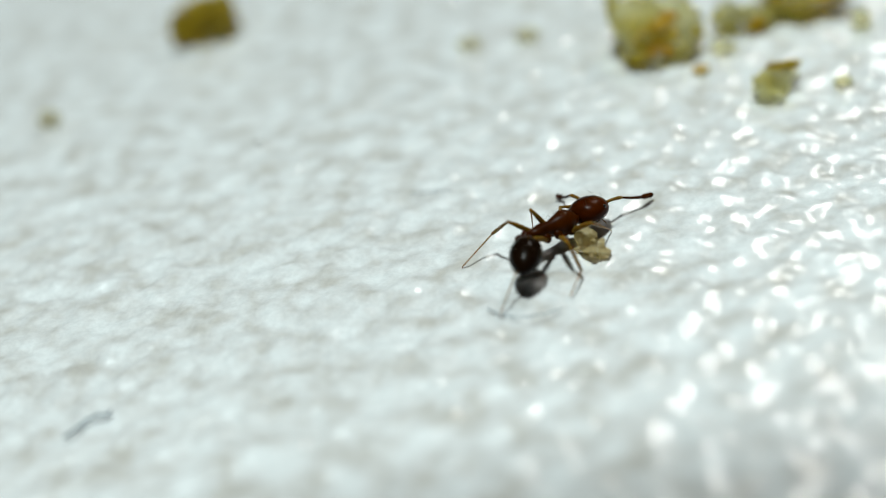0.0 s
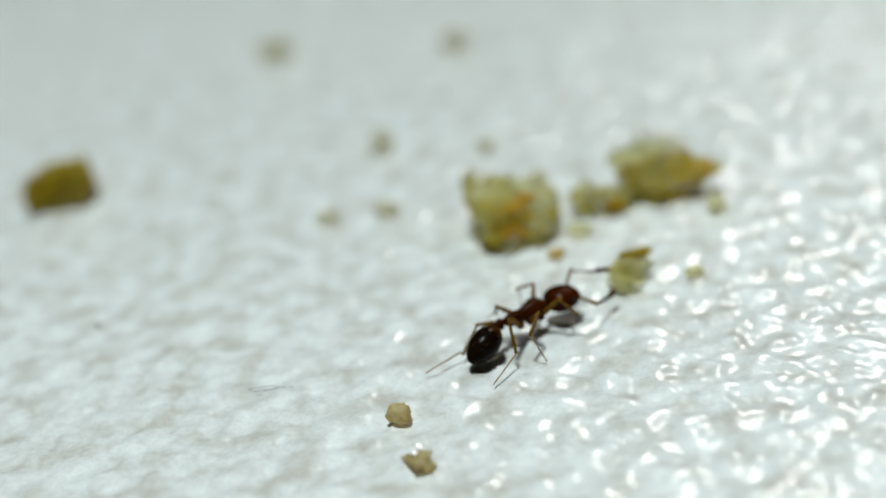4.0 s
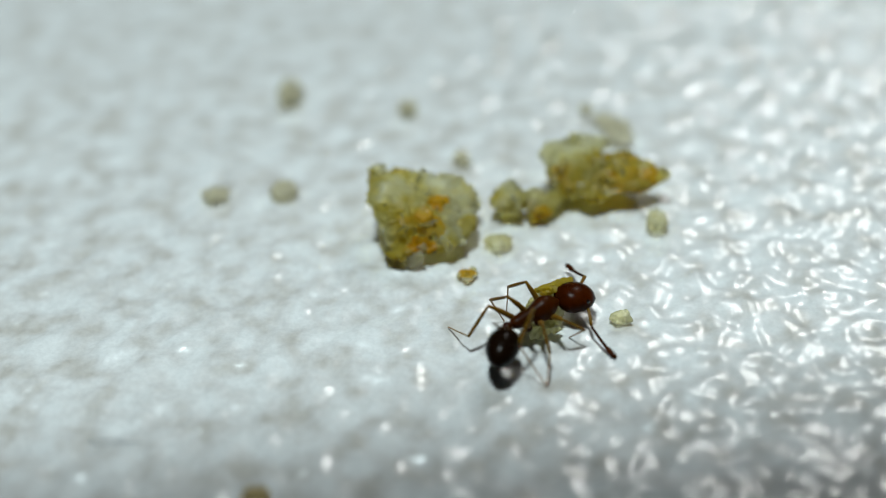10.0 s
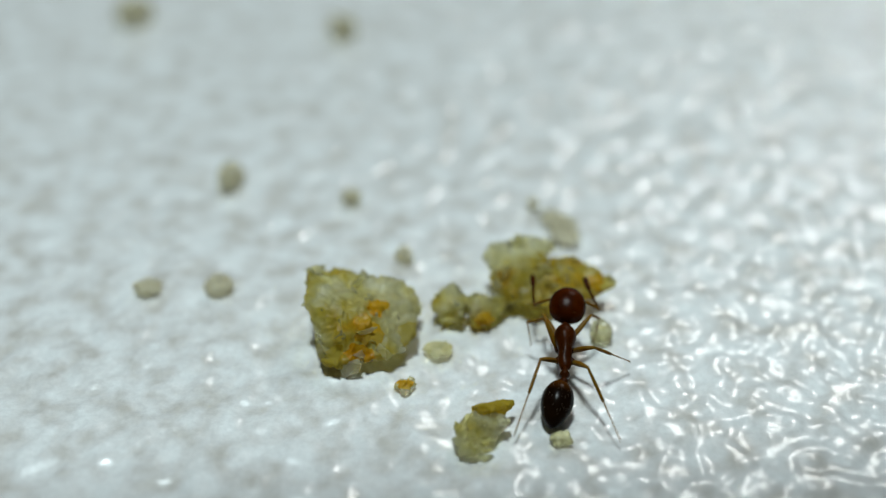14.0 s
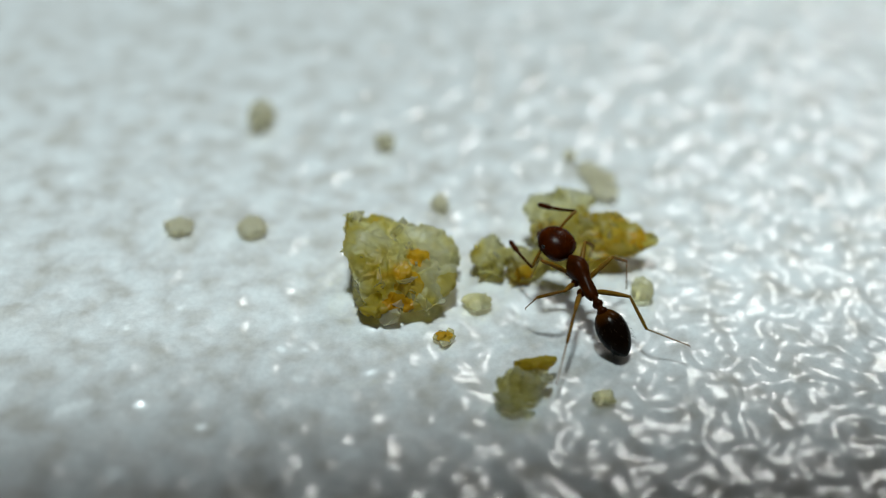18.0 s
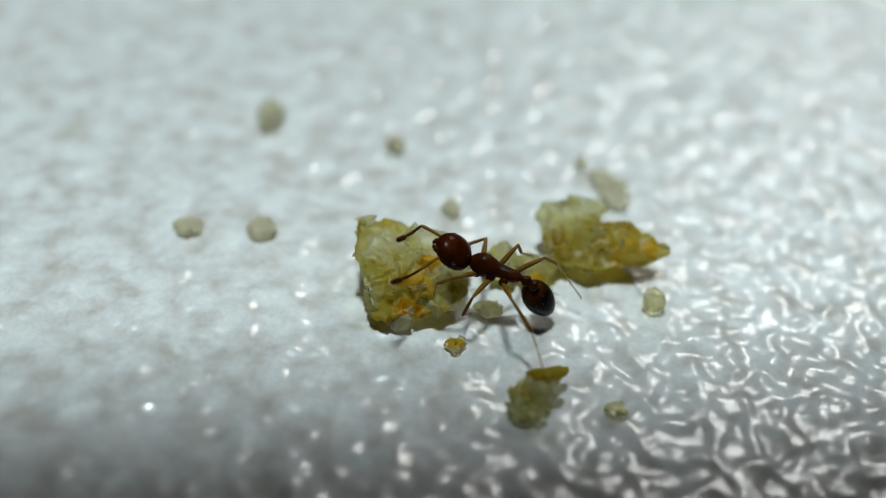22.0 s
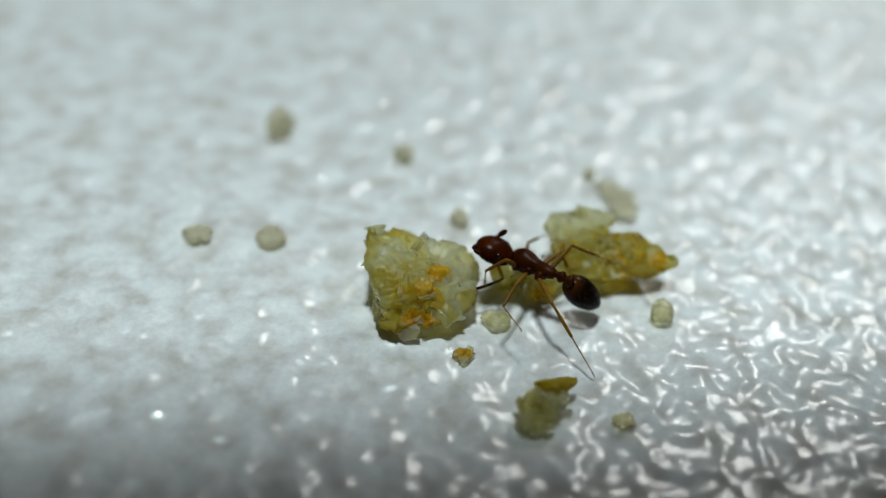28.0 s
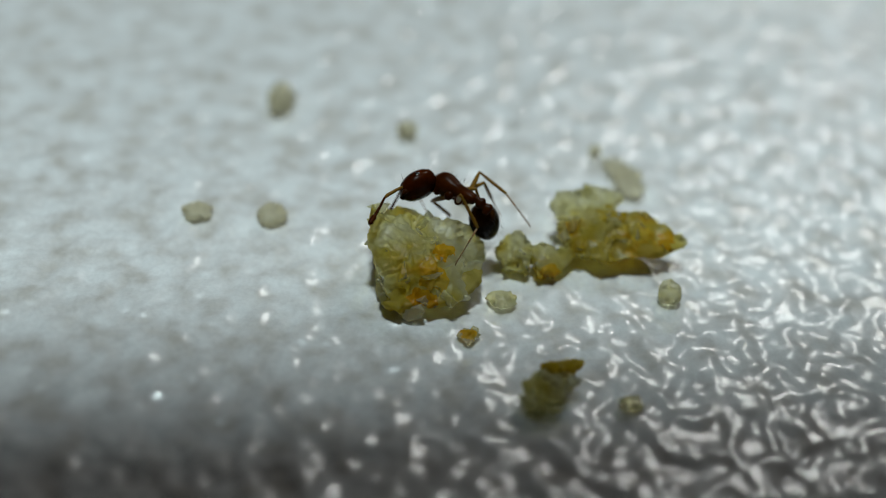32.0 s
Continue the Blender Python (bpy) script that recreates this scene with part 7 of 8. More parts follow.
    walk(legs["RF3"], [
        (0, mm(0.766, -0.453, -0.121, 6.1, 27.9, 35.1)), (0.33, mm(0.532, -0.533, -0.193, 11.4, 27.2, -9.1)), (0.67, mm(0.298, -0.613, -0.265, 15.7, 30.1, -53.7)),
        (1, mm(0.065, -0.693, -0.337, 16.5, 34.7, -99.9)), (1.33, mm(0.157, -0.587, -0.273, 11.6, 33.6, -55.2)), (1.67, mm(0.249, -0.482, -0.209, 7.1, 35.6, -10.3)),
        (2, mm(0.341, -0.376, -0.145, 5.7, 39.6, 36.2)), (2.17, mm(0.069, -0.308, -0.119, 4.1, 48.6, -23.5)), (2.33, mm(-0.203, -0.240, -0.093, -9.2, 51.4, -92.4)),
        (2.5, mm(-0.474, -0.172, -0.067, -18.1, 44.6, -157.6)), (2.67, mm(-0.102, -0.375, -0.077, -24.2, 54.6, -104.7)), (2.83, mm(0.270, -0.578, -0.088, -10.9, 63.0, -35.6)),
        (3, mm(0.643, -0.780, -0.099, 9.8, 58.9, 40.1)), (6, mm(0.616, -0.393, -0.145, -2.7, 34.5, 48.0)), (7, mm(0.553, -0.585, -0.263, -0.4, 30.1, 20.4)),
        (7.5, mm(0.481, -0.733, -0.058, 7.4, 56.8, 10.1)), (8, mm(0.409, -0.881, 0.147, 2.6, 84.1, -10.4)), (8.5, mm(0.244, -0.729, 0.021, -16.4, 57.8, -59.3)),
        (9, mm(0.079, -0.577, -0.104, -2.7, 32.8, -79.8)), (9.33, mm(0.226, -0.662, -0.114, -9.3, 37.7, -25.6)), (9.67, mm(0.373, -0.747, -0.124, -7.8, 44.9, 33.5)),
        (10, mm(0.520, -0.832, -0.134, 2.2, 47.3, 98.7)), (10.25, mm(0.576, -0.774, -0.098, 7.5, 55.1, 66.0)), (10.5, mm(0.633, -0.716, -0.062, 3.8, 63.3, 26.0)),
        (11, mm(0.743, -0.507, -0.170, 2.9, 61.0, 13.7)), (11.25, mm(0.646, -0.667, -0.134, 12.2, 69.0, 53.8)), (11.5, mm(0.549, -0.827, -0.097, 37.7, 71.5, 109.5)),
        (11.75, mm(0.756, -0.885, -0.273, 36.4, 83.8, 60.4)), (12, mm(0.964, -0.942, -0.449, -64.8, 80.4, -88.2)), (12.5, mm(1.048, -0.824, -0.476, 24.9, 82.0, 30.4)),
        (13, mm(1.131, -0.705, -0.503, 38.1, 70.0, 72.7)), (13.5, mm(1.085, -0.710, -0.459, 36.7, 68.2, 118.1)), (14, mm(1.039, -0.714, -0.414, 32.5, 67.3, 160.8)),
        (14.33, mm(1.070, -0.738, -0.439, 5.4, 73.3, 82.2)), (14.67, mm(1.101, -0.762, -0.464, -16.9, 65.7, 8.2)), (15, mm(1.131, -0.786, -0.489, -11.4, 55.3, -39.9)),
        (16.25, mm(0.624, -0.890, -0.337, -14.9, 54.4, -79.3)), (17.5, mm(0.118, -0.995, -0.185, -16.6, 52.4, -117.1)), (17.67, mm(0.395, -0.935, -0.252, -41.7, 65.0, -81.5)),
        (17.83, mm(0.672, -0.875, -0.320, -41.6, 83.0, -24.0)), (18, mm(0.949, -0.815, -0.387, 58.7, 74.7, 132.7)), (18.5, mm(1.045, -0.777, -0.278, -17.9, 60.3, 7.4)),
        (19, mm(1.141, -0.740, -0.169, -5.5, 31.7, -36.1)), (20, mm(0.739, -0.617, -0.060, -0.5, 76.4, -32.6)), (20.5, mm(0.851, -0.633, -0.093, 5.5, 68.8, 11.5)),
        (21, mm(0.963, -0.650, -0.125, -2.1, 61.6, 42.8)), (21.5, mm(0.914, -0.569, -0.139, 1.7, 67.8, 14.4)), (22, mm(0.866, -0.488, -0.153, -4.4, 74.0, -23.2)),
        (22.25, mm(0.943, -0.450, -0.225, -27.1, 66.9, -94.7)), (22.5, mm(1.019, -0.412, -0.297, -22.8, 56.9, -141.0)), (22.67, mm(1.040, -0.514, -0.356, 0.7, 52.6, -178.0)),
        (22.83, mm(1.061, -0.616, -0.415, 24.1, 57.5, 144.9)), (23, mm(1.082, -0.719, -0.474, 40.4, 69.8, 103.2)), (23.25, mm(1.051, -0.661, -0.348, 21.3, 65.5, 141.9)),
        (23.5, mm(1.020, -0.604, -0.223, 0.6, 66.7, 179.4)), (23.67, mm(0.831, -0.603, -0.211, 4.0, 67.6, 122.9)), (23.83, mm(0.642, -0.602, -0.199, 3.9, 69.1, 63.3)),
        (24, mm(0.452, -0.600, -0.187, 0.0, 69.8, 0.1)), (24.17, mm(0.222, -0.666, -0.117, -37.4, 62.3, -74.7)), (24.33, mm(-0.009, -0.733, -0.047, -40.2, 45.8, -117.4)),
        (24.5, mm(-0.239, -0.799, 0.024, -28.9, 31.7, -150.6)), (24.75, mm(0.374, -0.705, -0.043, 8.8, 50.1, -175.5)), (25, mm(0.987, -0.610, -0.110, 62.7, 76.1, -176.1)),
        (27.5, mm(0.698, -0.586, 0.241, -58.7, 74.1, 19.1)), (27.67, mm(0.684, -0.764, 0.234, -53.4, 39.8, -15.3)), (27.83, mm(0.670, -0.942, 0.227, -30.8, 11.7, -44.1)),
        (28, mm(0.656, -1.120, 0.220, 1.4, -1.1, -80.1)), (28.33, mm(0.792, -0.932, 0.104, -20.3, 8.7, -29.8)), (28.67, mm(0.929, -0.743, -0.013, -27.3, 31.6, 19.5)),
        (29, mm(1.066, -0.555, -0.129, -6.6, 49.7, 85.0)), (29.5, mm(0.887, -0.443, -0.227, 8.1, 68.2, 125.5)), (30, mm(0.709, -0.330, -0.325, 66.3, 70.5, -151.6)),
        (31, mm(0.291, -0.643, -0.187, -140.9, 80.2, -52.5)), (31.5, mm(-0.032, -0.610, -0.242, 111.4, 74.5, -106.7)), (32, mm(-0.355, -0.578, -0.298, 63.3, 62.2, -99.8)),
    ])
    walk(legs["RM1"], [
        (0, mm(0.020, -0.140, -0.180, 2.4, -7.7, -109.0)), (1, mm(0.020, -0.140, -0.180, 1.0, -18.5, -159.9)), (2, mm(0.020, -0.140, -0.180, -5.1, 2.9, -155.3)),
        (2.25, mm(0.020, -0.140, -0.180, -2.3, -20.6, -126.4)), (2.5, mm(0.020, -0.140, -0.180, -14.1, -42.1, -90.8)), (3, mm(0.020, -0.140, -0.180, -0.1, -41.1, -108.2)),
        (6, mm(0.020, -0.140, -0.180, 3.6, -37.1, -102.8)), (7, mm(0.020, -0.140, -0.180, 0.5, -29.6, -152.3)), (8, mm(0.020, -0.140, -0.180, 1.7, -47.0, -102.9)),
        (9, mm(0.020, -0.140, -0.180, -2.7, -39.7, -116.3)), (10, mm(0.020, -0.140, -0.180, -1.6, -39.4, -121.1)), (10.5, mm(0.020, -0.140, -0.180, -8.5, -58.2, -85.8)),
        (11, mm(0.020, -0.140, -0.180, -7.0, -50.7, -136.4)), (11.5, mm(0.020, -0.140, -0.180, -5.0, -49.8, -160.2)), (12, mm(0.020, -0.140, -0.180, -44.3, -64.5, -82.5)),
        (13, mm(0.020, -0.140, -0.180, -22.7, -43.7, -111.2)), (14, mm(0.020, -0.140, -0.180, -16.9, -48.4, -122.1)), (15, mm(0.020, -0.140, -0.180, -14.4, -49.6, -121.5)),
        (17.5, mm(0.020, -0.140, -0.180, -16.9, -52.0, -77.3)), (18, mm(0.020, -0.140, -0.180, -17.9, -40.6, -78.0)), (19, mm(0.020, -0.140, -0.180, -11.3, -40.9, -81.5)),
        (20, mm(0.020, -0.140, -0.180, -0.3, -37.1, -106.4)), (21, mm(0.020, -0.140, -0.180, 1.6, -29.6, -77.5)), (22, mm(0.020, -0.140, -0.180, -4.3, -43.6, -120.4)),
        (22.5, mm(0.020, -0.140, -0.180, -19.0, -41.0, -74.3)), (23, mm(0.020, -0.140, -0.180, -14.4, -34.4, -116.1)), (23.5, mm(0.020, -0.140, -0.180, -19.8, -51.2, -74.4)),
        (24, mm(0.020, -0.140, -0.180, -19.6, -25.4, -93.5)), (24.5, mm(0.020, -0.140, -0.180, -36.9, -52.1, -111.5)), (25, mm(0.020, -0.140, -0.180, -8.8, -21.5, -97.8)),
        (27.5, mm(0.020, -0.140, -0.180, 12.5, -40.9, -97.3)), (28, mm(0.020, -0.140, -0.180, 15.4, -43.0, -115.1)), (29, mm(0.020, -0.140, -0.180, -13.3, -42.4, -48.5)),
        (30, mm(0.020, -0.140, -0.180, -3.3, -43.7, -75.4)), (31, mm(0.020, -0.140, -0.180, -1.8, -38.0, -74.5)), (32, mm(0.020, -0.140, -0.180, 11.8, -33.1, -106.9)),
    ])
    walk(legs["RM2"], [
        (0, mm(-0.200, -0.777, -0.089, 11.2, 60.3, -82.6)), (0.5, mm(-0.393, -0.569, -0.027, 10.7, 63.5, -113.7)), (1, mm(-0.585, -0.362, 0.035, 6.2, 66.1, -148.6)),
        (2, mm(-0.602, -0.426, -0.215, -5.2, 22.8, -153.3)), (2.25, mm(-0.295, -0.536, 0.030, -11.7, 33.9, -121.8)), (2.5, mm(0.013, -0.645, 0.275, -10.0, 46.3, -86.2)),
        (2.75, mm(-0.064, -0.636, 0.271, -8.7, 44.5, -117.4)), (3, mm(-0.140, -0.627, 0.267, -6.2, 43.4, -147.9)), (6, mm(-0.100, -0.669, 0.229, 1.0, 29.0, -161.1)),
        (7, mm(-0.504, -0.415, 0.155, 0.5, 39.9, -151.7)), (8, mm(-0.083, -0.592, 0.318, 1.1, 64.4, -154.5)), (9, mm(-0.212, -0.609, 0.255, -3.6, 56.9, -126.1)),
        (10, mm(-0.251, -0.590, 0.252, -2.4, 53.0, -105.2)), (10.5, mm(0.046, -0.497, 0.398, -5.1, 29.2, -91.4)), (10.75, mm(-0.123, -0.467, 0.372, 2.4, 35.1, -138.8)),
        (11, mm(-0.292, -0.437, 0.346, 2.0, 43.7, 169.4)), (11.5, mm(-0.393, -0.289, 0.339, -3.8, 30.3, -166.0)), (11.75, mm(-0.167, -0.359, 0.385, -24.3, 40.2, -135.5)),
        (12, mm(0.058, -0.429, 0.432, -38.4, 57.3, -103.9)), (13, mm(-0.157, -0.598, 0.290, -22.1, 33.4, -77.6)), (14, mm(-0.219, -0.522, 0.329, -18.6, 44.4, -70.2)),
        (15, mm(-0.210, -0.515, 0.338, -14.6, 48.8, -60.5)), (17.5, mm(0.112, -0.549, 0.356, -12.4, 41.7, -71.6)), (18, mm(0.128, -0.649, 0.266, -16.2, 36.6, -83.2)),
        (18.5, mm(0.113, -0.651, 0.268, -13.0, 46.4, -46.0)), (19, mm(0.097, -0.653, 0.270, -0.3, 52.3, -1.3)), (20, mm(-0.136, -0.669, 0.237, -0.2, 51.8, -27.6)),
        (20.5, mm(0.006, -0.692, 0.196, -7.8, 37.1, -82.9)), (21, mm(0.148, -0.716, 0.156, 1.2, 23.5, -128.2)), (22, mm(-0.231, -0.568, 0.292, -6.0, 51.4, -93.2)),
        (22.5, mm(0.159, -0.634, 0.266, -39.3, 68.1, -144.1)), (22.75, mm(-0.034, -0.640, 0.236, -5.9, 53.0, -74.2)), (23, mm(-0.227, -0.645, 0.205, -8.8, 31.4, -35.8)),
        (23.25, mm(-0.046, -0.597, 0.278, -11.5, 31.7, -73.2)), (23.5, mm(0.135, -0.550, 0.350, -13.9, 30.6, -110.4)), (23.75, mm(0.059, -0.652, 0.231, -15.1, 42.2, -64.1)),
        (24, mm(-0.017, -0.753, 0.112, -3.0, 50.2, -8.2)), (24.17, mm(-0.056, -0.678, 0.194, -19.7, 49.2, -64.8)), (24.33, mm(-0.094, -0.603, 0.275, -27.7, 40.0, -114.2)),
        (24.5, mm(-0.133, -0.528, 0.357, -24.5, 29.5, -156.2)), (25, mm(-0.066, -0.765, 0.069, -4.1, 11.6, -124.0)), (27.5, mm(-0.045, -0.650, 0.265, 13.6, 45.9, -79.1)),
        (28, mm(-0.191, -0.590, 0.284, 14.6, 39.5, -95.1)), (28.5, mm(0.081, -0.553, 0.281, 10.6, 0.2, -100.4)), (29, mm(0.353, -0.517, 0.279, 9.8, -39.2, -104.1)),
        (29.5, mm(0.249, -0.566, 0.284, 11.0, -7.3, -104.4)), (30, mm(0.144, -0.616, 0.289, 12.1, 24.7, -104.0)), (31, mm(0.163, -0.656, 0.239, 5.1, 5.3, -88.5)),
        (32, mm(-0.145, -0.685, 0.192, 12.6, 38.4, -92.4)),
    ])
    walk(legs["RM3"], [
        (0, mm(-0.164, -1.047, -0.566, -5.2, 21.7, -146.7)), (1, mm(-0.776, -0.479, -0.467, 3.5, 45.5, -151.8)), (2, mm(-1.060, -0.657, -0.431, -5.2, 22.8, -153.3)),
        (2.5, mm(0.038, -1.024, -0.122, -23.8, 62.9, 166.3)), (2.75, mm(-0.220, -0.932, -0.116, -7.2, 69.7, -121.2)), (3, mm(-0.478, -0.839, -0.111, 14.3, 64.9, -44.1)),
        (6, mm(-0.553, -0.824, -0.036, 4.6, 51.8, -75.4)), (6.5, mm(-0.714, -0.719, -0.117, -0.5, 46.3, -115.8)), (7, mm(-0.875, -0.615, -0.197, 0.5, 39.9, -151.7)),
        (7.5, mm(-0.587, -0.655, -0.188, 3.0, 34.6, -115.4)), (8, mm(-0.298, -0.694, -0.178, 1.3, 29.1, -81.5)), (9, mm(-0.388, -0.851, -0.206, -2.3, 23.5, -117.4)),
        (10, mm(-0.338, -0.909, -0.187, -1.2, 24.2, -133.5)), (10.5, mm(0.035, -0.977, 0.130, -22.8, 81.1, -152.2)), (11, mm(-0.682, -0.364, -0.034, -8.9, 39.8, -111.6)),
        (11.5, mm(-0.854, -0.404, 0.062, -3.7, 29.1, -165.9)), (11.75, mm(-0.434, -0.561, 0.014, -24.4, 39.6, -135.5)), (12, mm(-0.014, -0.719, -0.033, -38.5, 57.4, -103.9)),
        (13, mm(-0.059, -1.046, -0.013, -18.8, 71.7, -34.1)), (14, mm(-0.087, -0.892, -0.056, -18.5, 44.4, -70.2)), (15, mm(-0.032, -0.831, -0.076, -14.6, 48.8, -60.4)),
        (16.25, mm(0.105, -0.885, -0.043, -6.5, 53.3, -109.7)), (17.5, mm(0.242, -0.938, -0.010, -7.3, 60.0, -165.9)), (18, mm(0.180, -1.087, -0.062, -7.0, 65.2, -174.0)),
        (18.5, mm(0.307, -0.874, -0.114, -2.9, 54.3, -126.0)), (19, mm(0.433, -0.661, -0.165, -11.9, 44.9, -88.5)), (20, mm(0.166, -0.826, -0.195, -0.3, 34.9, -106.2)),
        (21, mm(-0.164, -1.112, -0.064, 8.3, 81.2, -110.1)), (22, mm(-0.250, -0.911, -0.138, -4.4, 36.0, -111.2)), (22.5, mm(-0.008, -0.755, -0.244, -15.4, 22.3, -88.8)),
        (23, mm(0.153, -0.920, -0.081, -38.8, 67.2, -116.2)), (23.25, mm(0.062, -0.957, -0.005, -62.6, 77.2, -106.5)), (23.5, mm(-0.030, -0.994, 0.071, -135.2, 86.7, -146.2)),
        (23.75, mm(0.150, -0.898, -0.120, 57.3, 74.8, 84.4)), (24, mm(0.331, -0.803, -0.311, 34.2, 58.5, 101.0)), (24.17, mm(0.030, -0.776, -0.178, 16.8, 43.3, 134.3)),
        (24.33, mm(-0.270, -0.749, -0.046, -6.0, 36.4, 166.6)), (24.5, mm(-0.571, -0.722, 0.086, -29.4, 40.1, -161.1)), (24.75, mm(-0.469, -0.966, 0.022, -32.5, 49.8, -122.9)),
        (25, mm(-0.367, -1.211, -0.042, -24.1, 58.4, -75.8)), (27.5, mm(0.027, -1.025, -0.130, 13.6, 45.9, -79.1)), (28, mm(-0.229, -1.013, -0.066, 14.6, 39.5, -95.1)),
        (29, mm(0.249, -0.930, 0.627, 7.8, -12.6, -99.6)), (30, mm(0.024, -1.101, 0.060, -1.9, -10.6, -78.7)), (30.5, mm(0.100, -1.152, 0.124, -22.4, 15.6, -57.4)),
        (31, mm(0.177, -1.203, 0.188, -36.0, 46.7, -42.5)), (31.5, mm(0.007, -1.159, 0.019, -12.1, 38.4, -67.1)), (32, mm(-0.163, -1.116, -0.151, 12.6, 38.4, -92.4)),
    ])
    walk(legs["RH1"], [
        (0, mm(-0.240, -0.130, -0.170, -6.4, -21.8, -148.2)), (1, mm(-0.240, -0.130, -0.170, 3.8, 5.6, -149.5)), (1.5, mm(-0.240, -0.130, -0.170, 3.3, -28.7, -142.3)),
        (2, mm(-0.240, -0.130, -0.170, -6.5, -62.4, -127.9)), (2.5, mm(-0.240, -0.130, -0.170, -32.0, -65.2, -100.8)), (3, mm(-0.240, -0.130, -0.170, -6.3, -34.8, -146.0)),
        (6, mm(-0.240, -0.130, -0.170, 2.3, -39.1, -143.9)), (7, mm(-0.240, -0.130, -0.170, 0.4, -54.2, -164.0)), (8, mm(-0.240, -0.130, -0.170, 0.8, -23.5, -142.0)),
        (9, mm(-0.240, -0.130, -0.170, -0.5, -13.0, -168.3)), (9.5, mm(-0.240, -0.130, -0.170, 7.4, -39.2, -145.0)), (10, mm(-0.240, -0.130, -0.170, -3.3, -65.5, -109.2)),
        (10.5, mm(-0.240, -0.130, -0.170, -4.3, -52.9, -141.4)), (11, mm(-0.240, -0.130, -0.170, -18.6, -67.3, -73.8)), (11.5, mm(-0.240, -0.130, -0.170, -27.2, -69.3, -102.2)),
        (12, mm(-0.240, -0.130, -0.170, -16.6, -47.4, -136.3)), (13, mm(-0.240, -0.130, -0.170, -17.9, -58.9, -138.5)), (14, mm(-0.240, -0.130, -0.170, -8.6, -45.3, -151.4)),
        (15, mm(-0.240, -0.130, -0.170, -5.6, -39.2, -156.3)), (17.5, mm(-0.240, -0.130, -0.170, -36.5, -76.9, -96.3)), (18, mm(-0.240, -0.130, -0.170, -8.9, -26.4, -140.3)),
        (19, mm(-0.240, -0.130, -0.170, -5.5, -15.5, -140.2)), (20, mm(-0.240, -0.130, -0.170, -0.2, -10.3, -137.2)), (21, mm(-0.240, -0.130, -0.170, 0.9, -24.7, -143.8)),
        (22, mm(-0.240, -0.130, -0.170, -2.4, -32.0, -146.1)), (22.5, mm(-0.240, -0.130, -0.170, -59.9, -77.4, -71.7)), (23, mm(-0.240, -0.130, -0.170, -14.2, -41.3, -122.8)),
        (23.5, mm(-0.240, -0.130, -0.170, -47.5, -77.5, -84.7)), (24, mm(-0.240, -0.130, -0.170, -18.0, -39.7, -119.5)), (24.5, mm(-0.240, -0.130, -0.170, -98.3, -62.9, -25.8)),
        (25, mm(-0.240, -0.130, -0.170, -14.6, -58.5, -92.2)), (27.5, mm(-0.240, -0.130, -0.170, 12.8, -56.8, -92.0)), (28, mm(-0.240, -0.130, -0.170, 23.8, -61.1, -125.7)),
        (29, mm(-0.240, -0.130, -0.170, 19.6, -58.9, -120.7)), (30, mm(-0.240, -0.130, -0.170, 39.6, -64.1, -160.7)), (31, mm(-0.240, -0.130, -0.170, 37.8, -51.5, -167.2)),
        (31.5, mm(-0.240, -0.130, -0.170, 10.5, -52.9, -110.9)), (32, mm(-0.240, -0.130, -0.170, -6.1, -40.6, -64.2)),
    ])
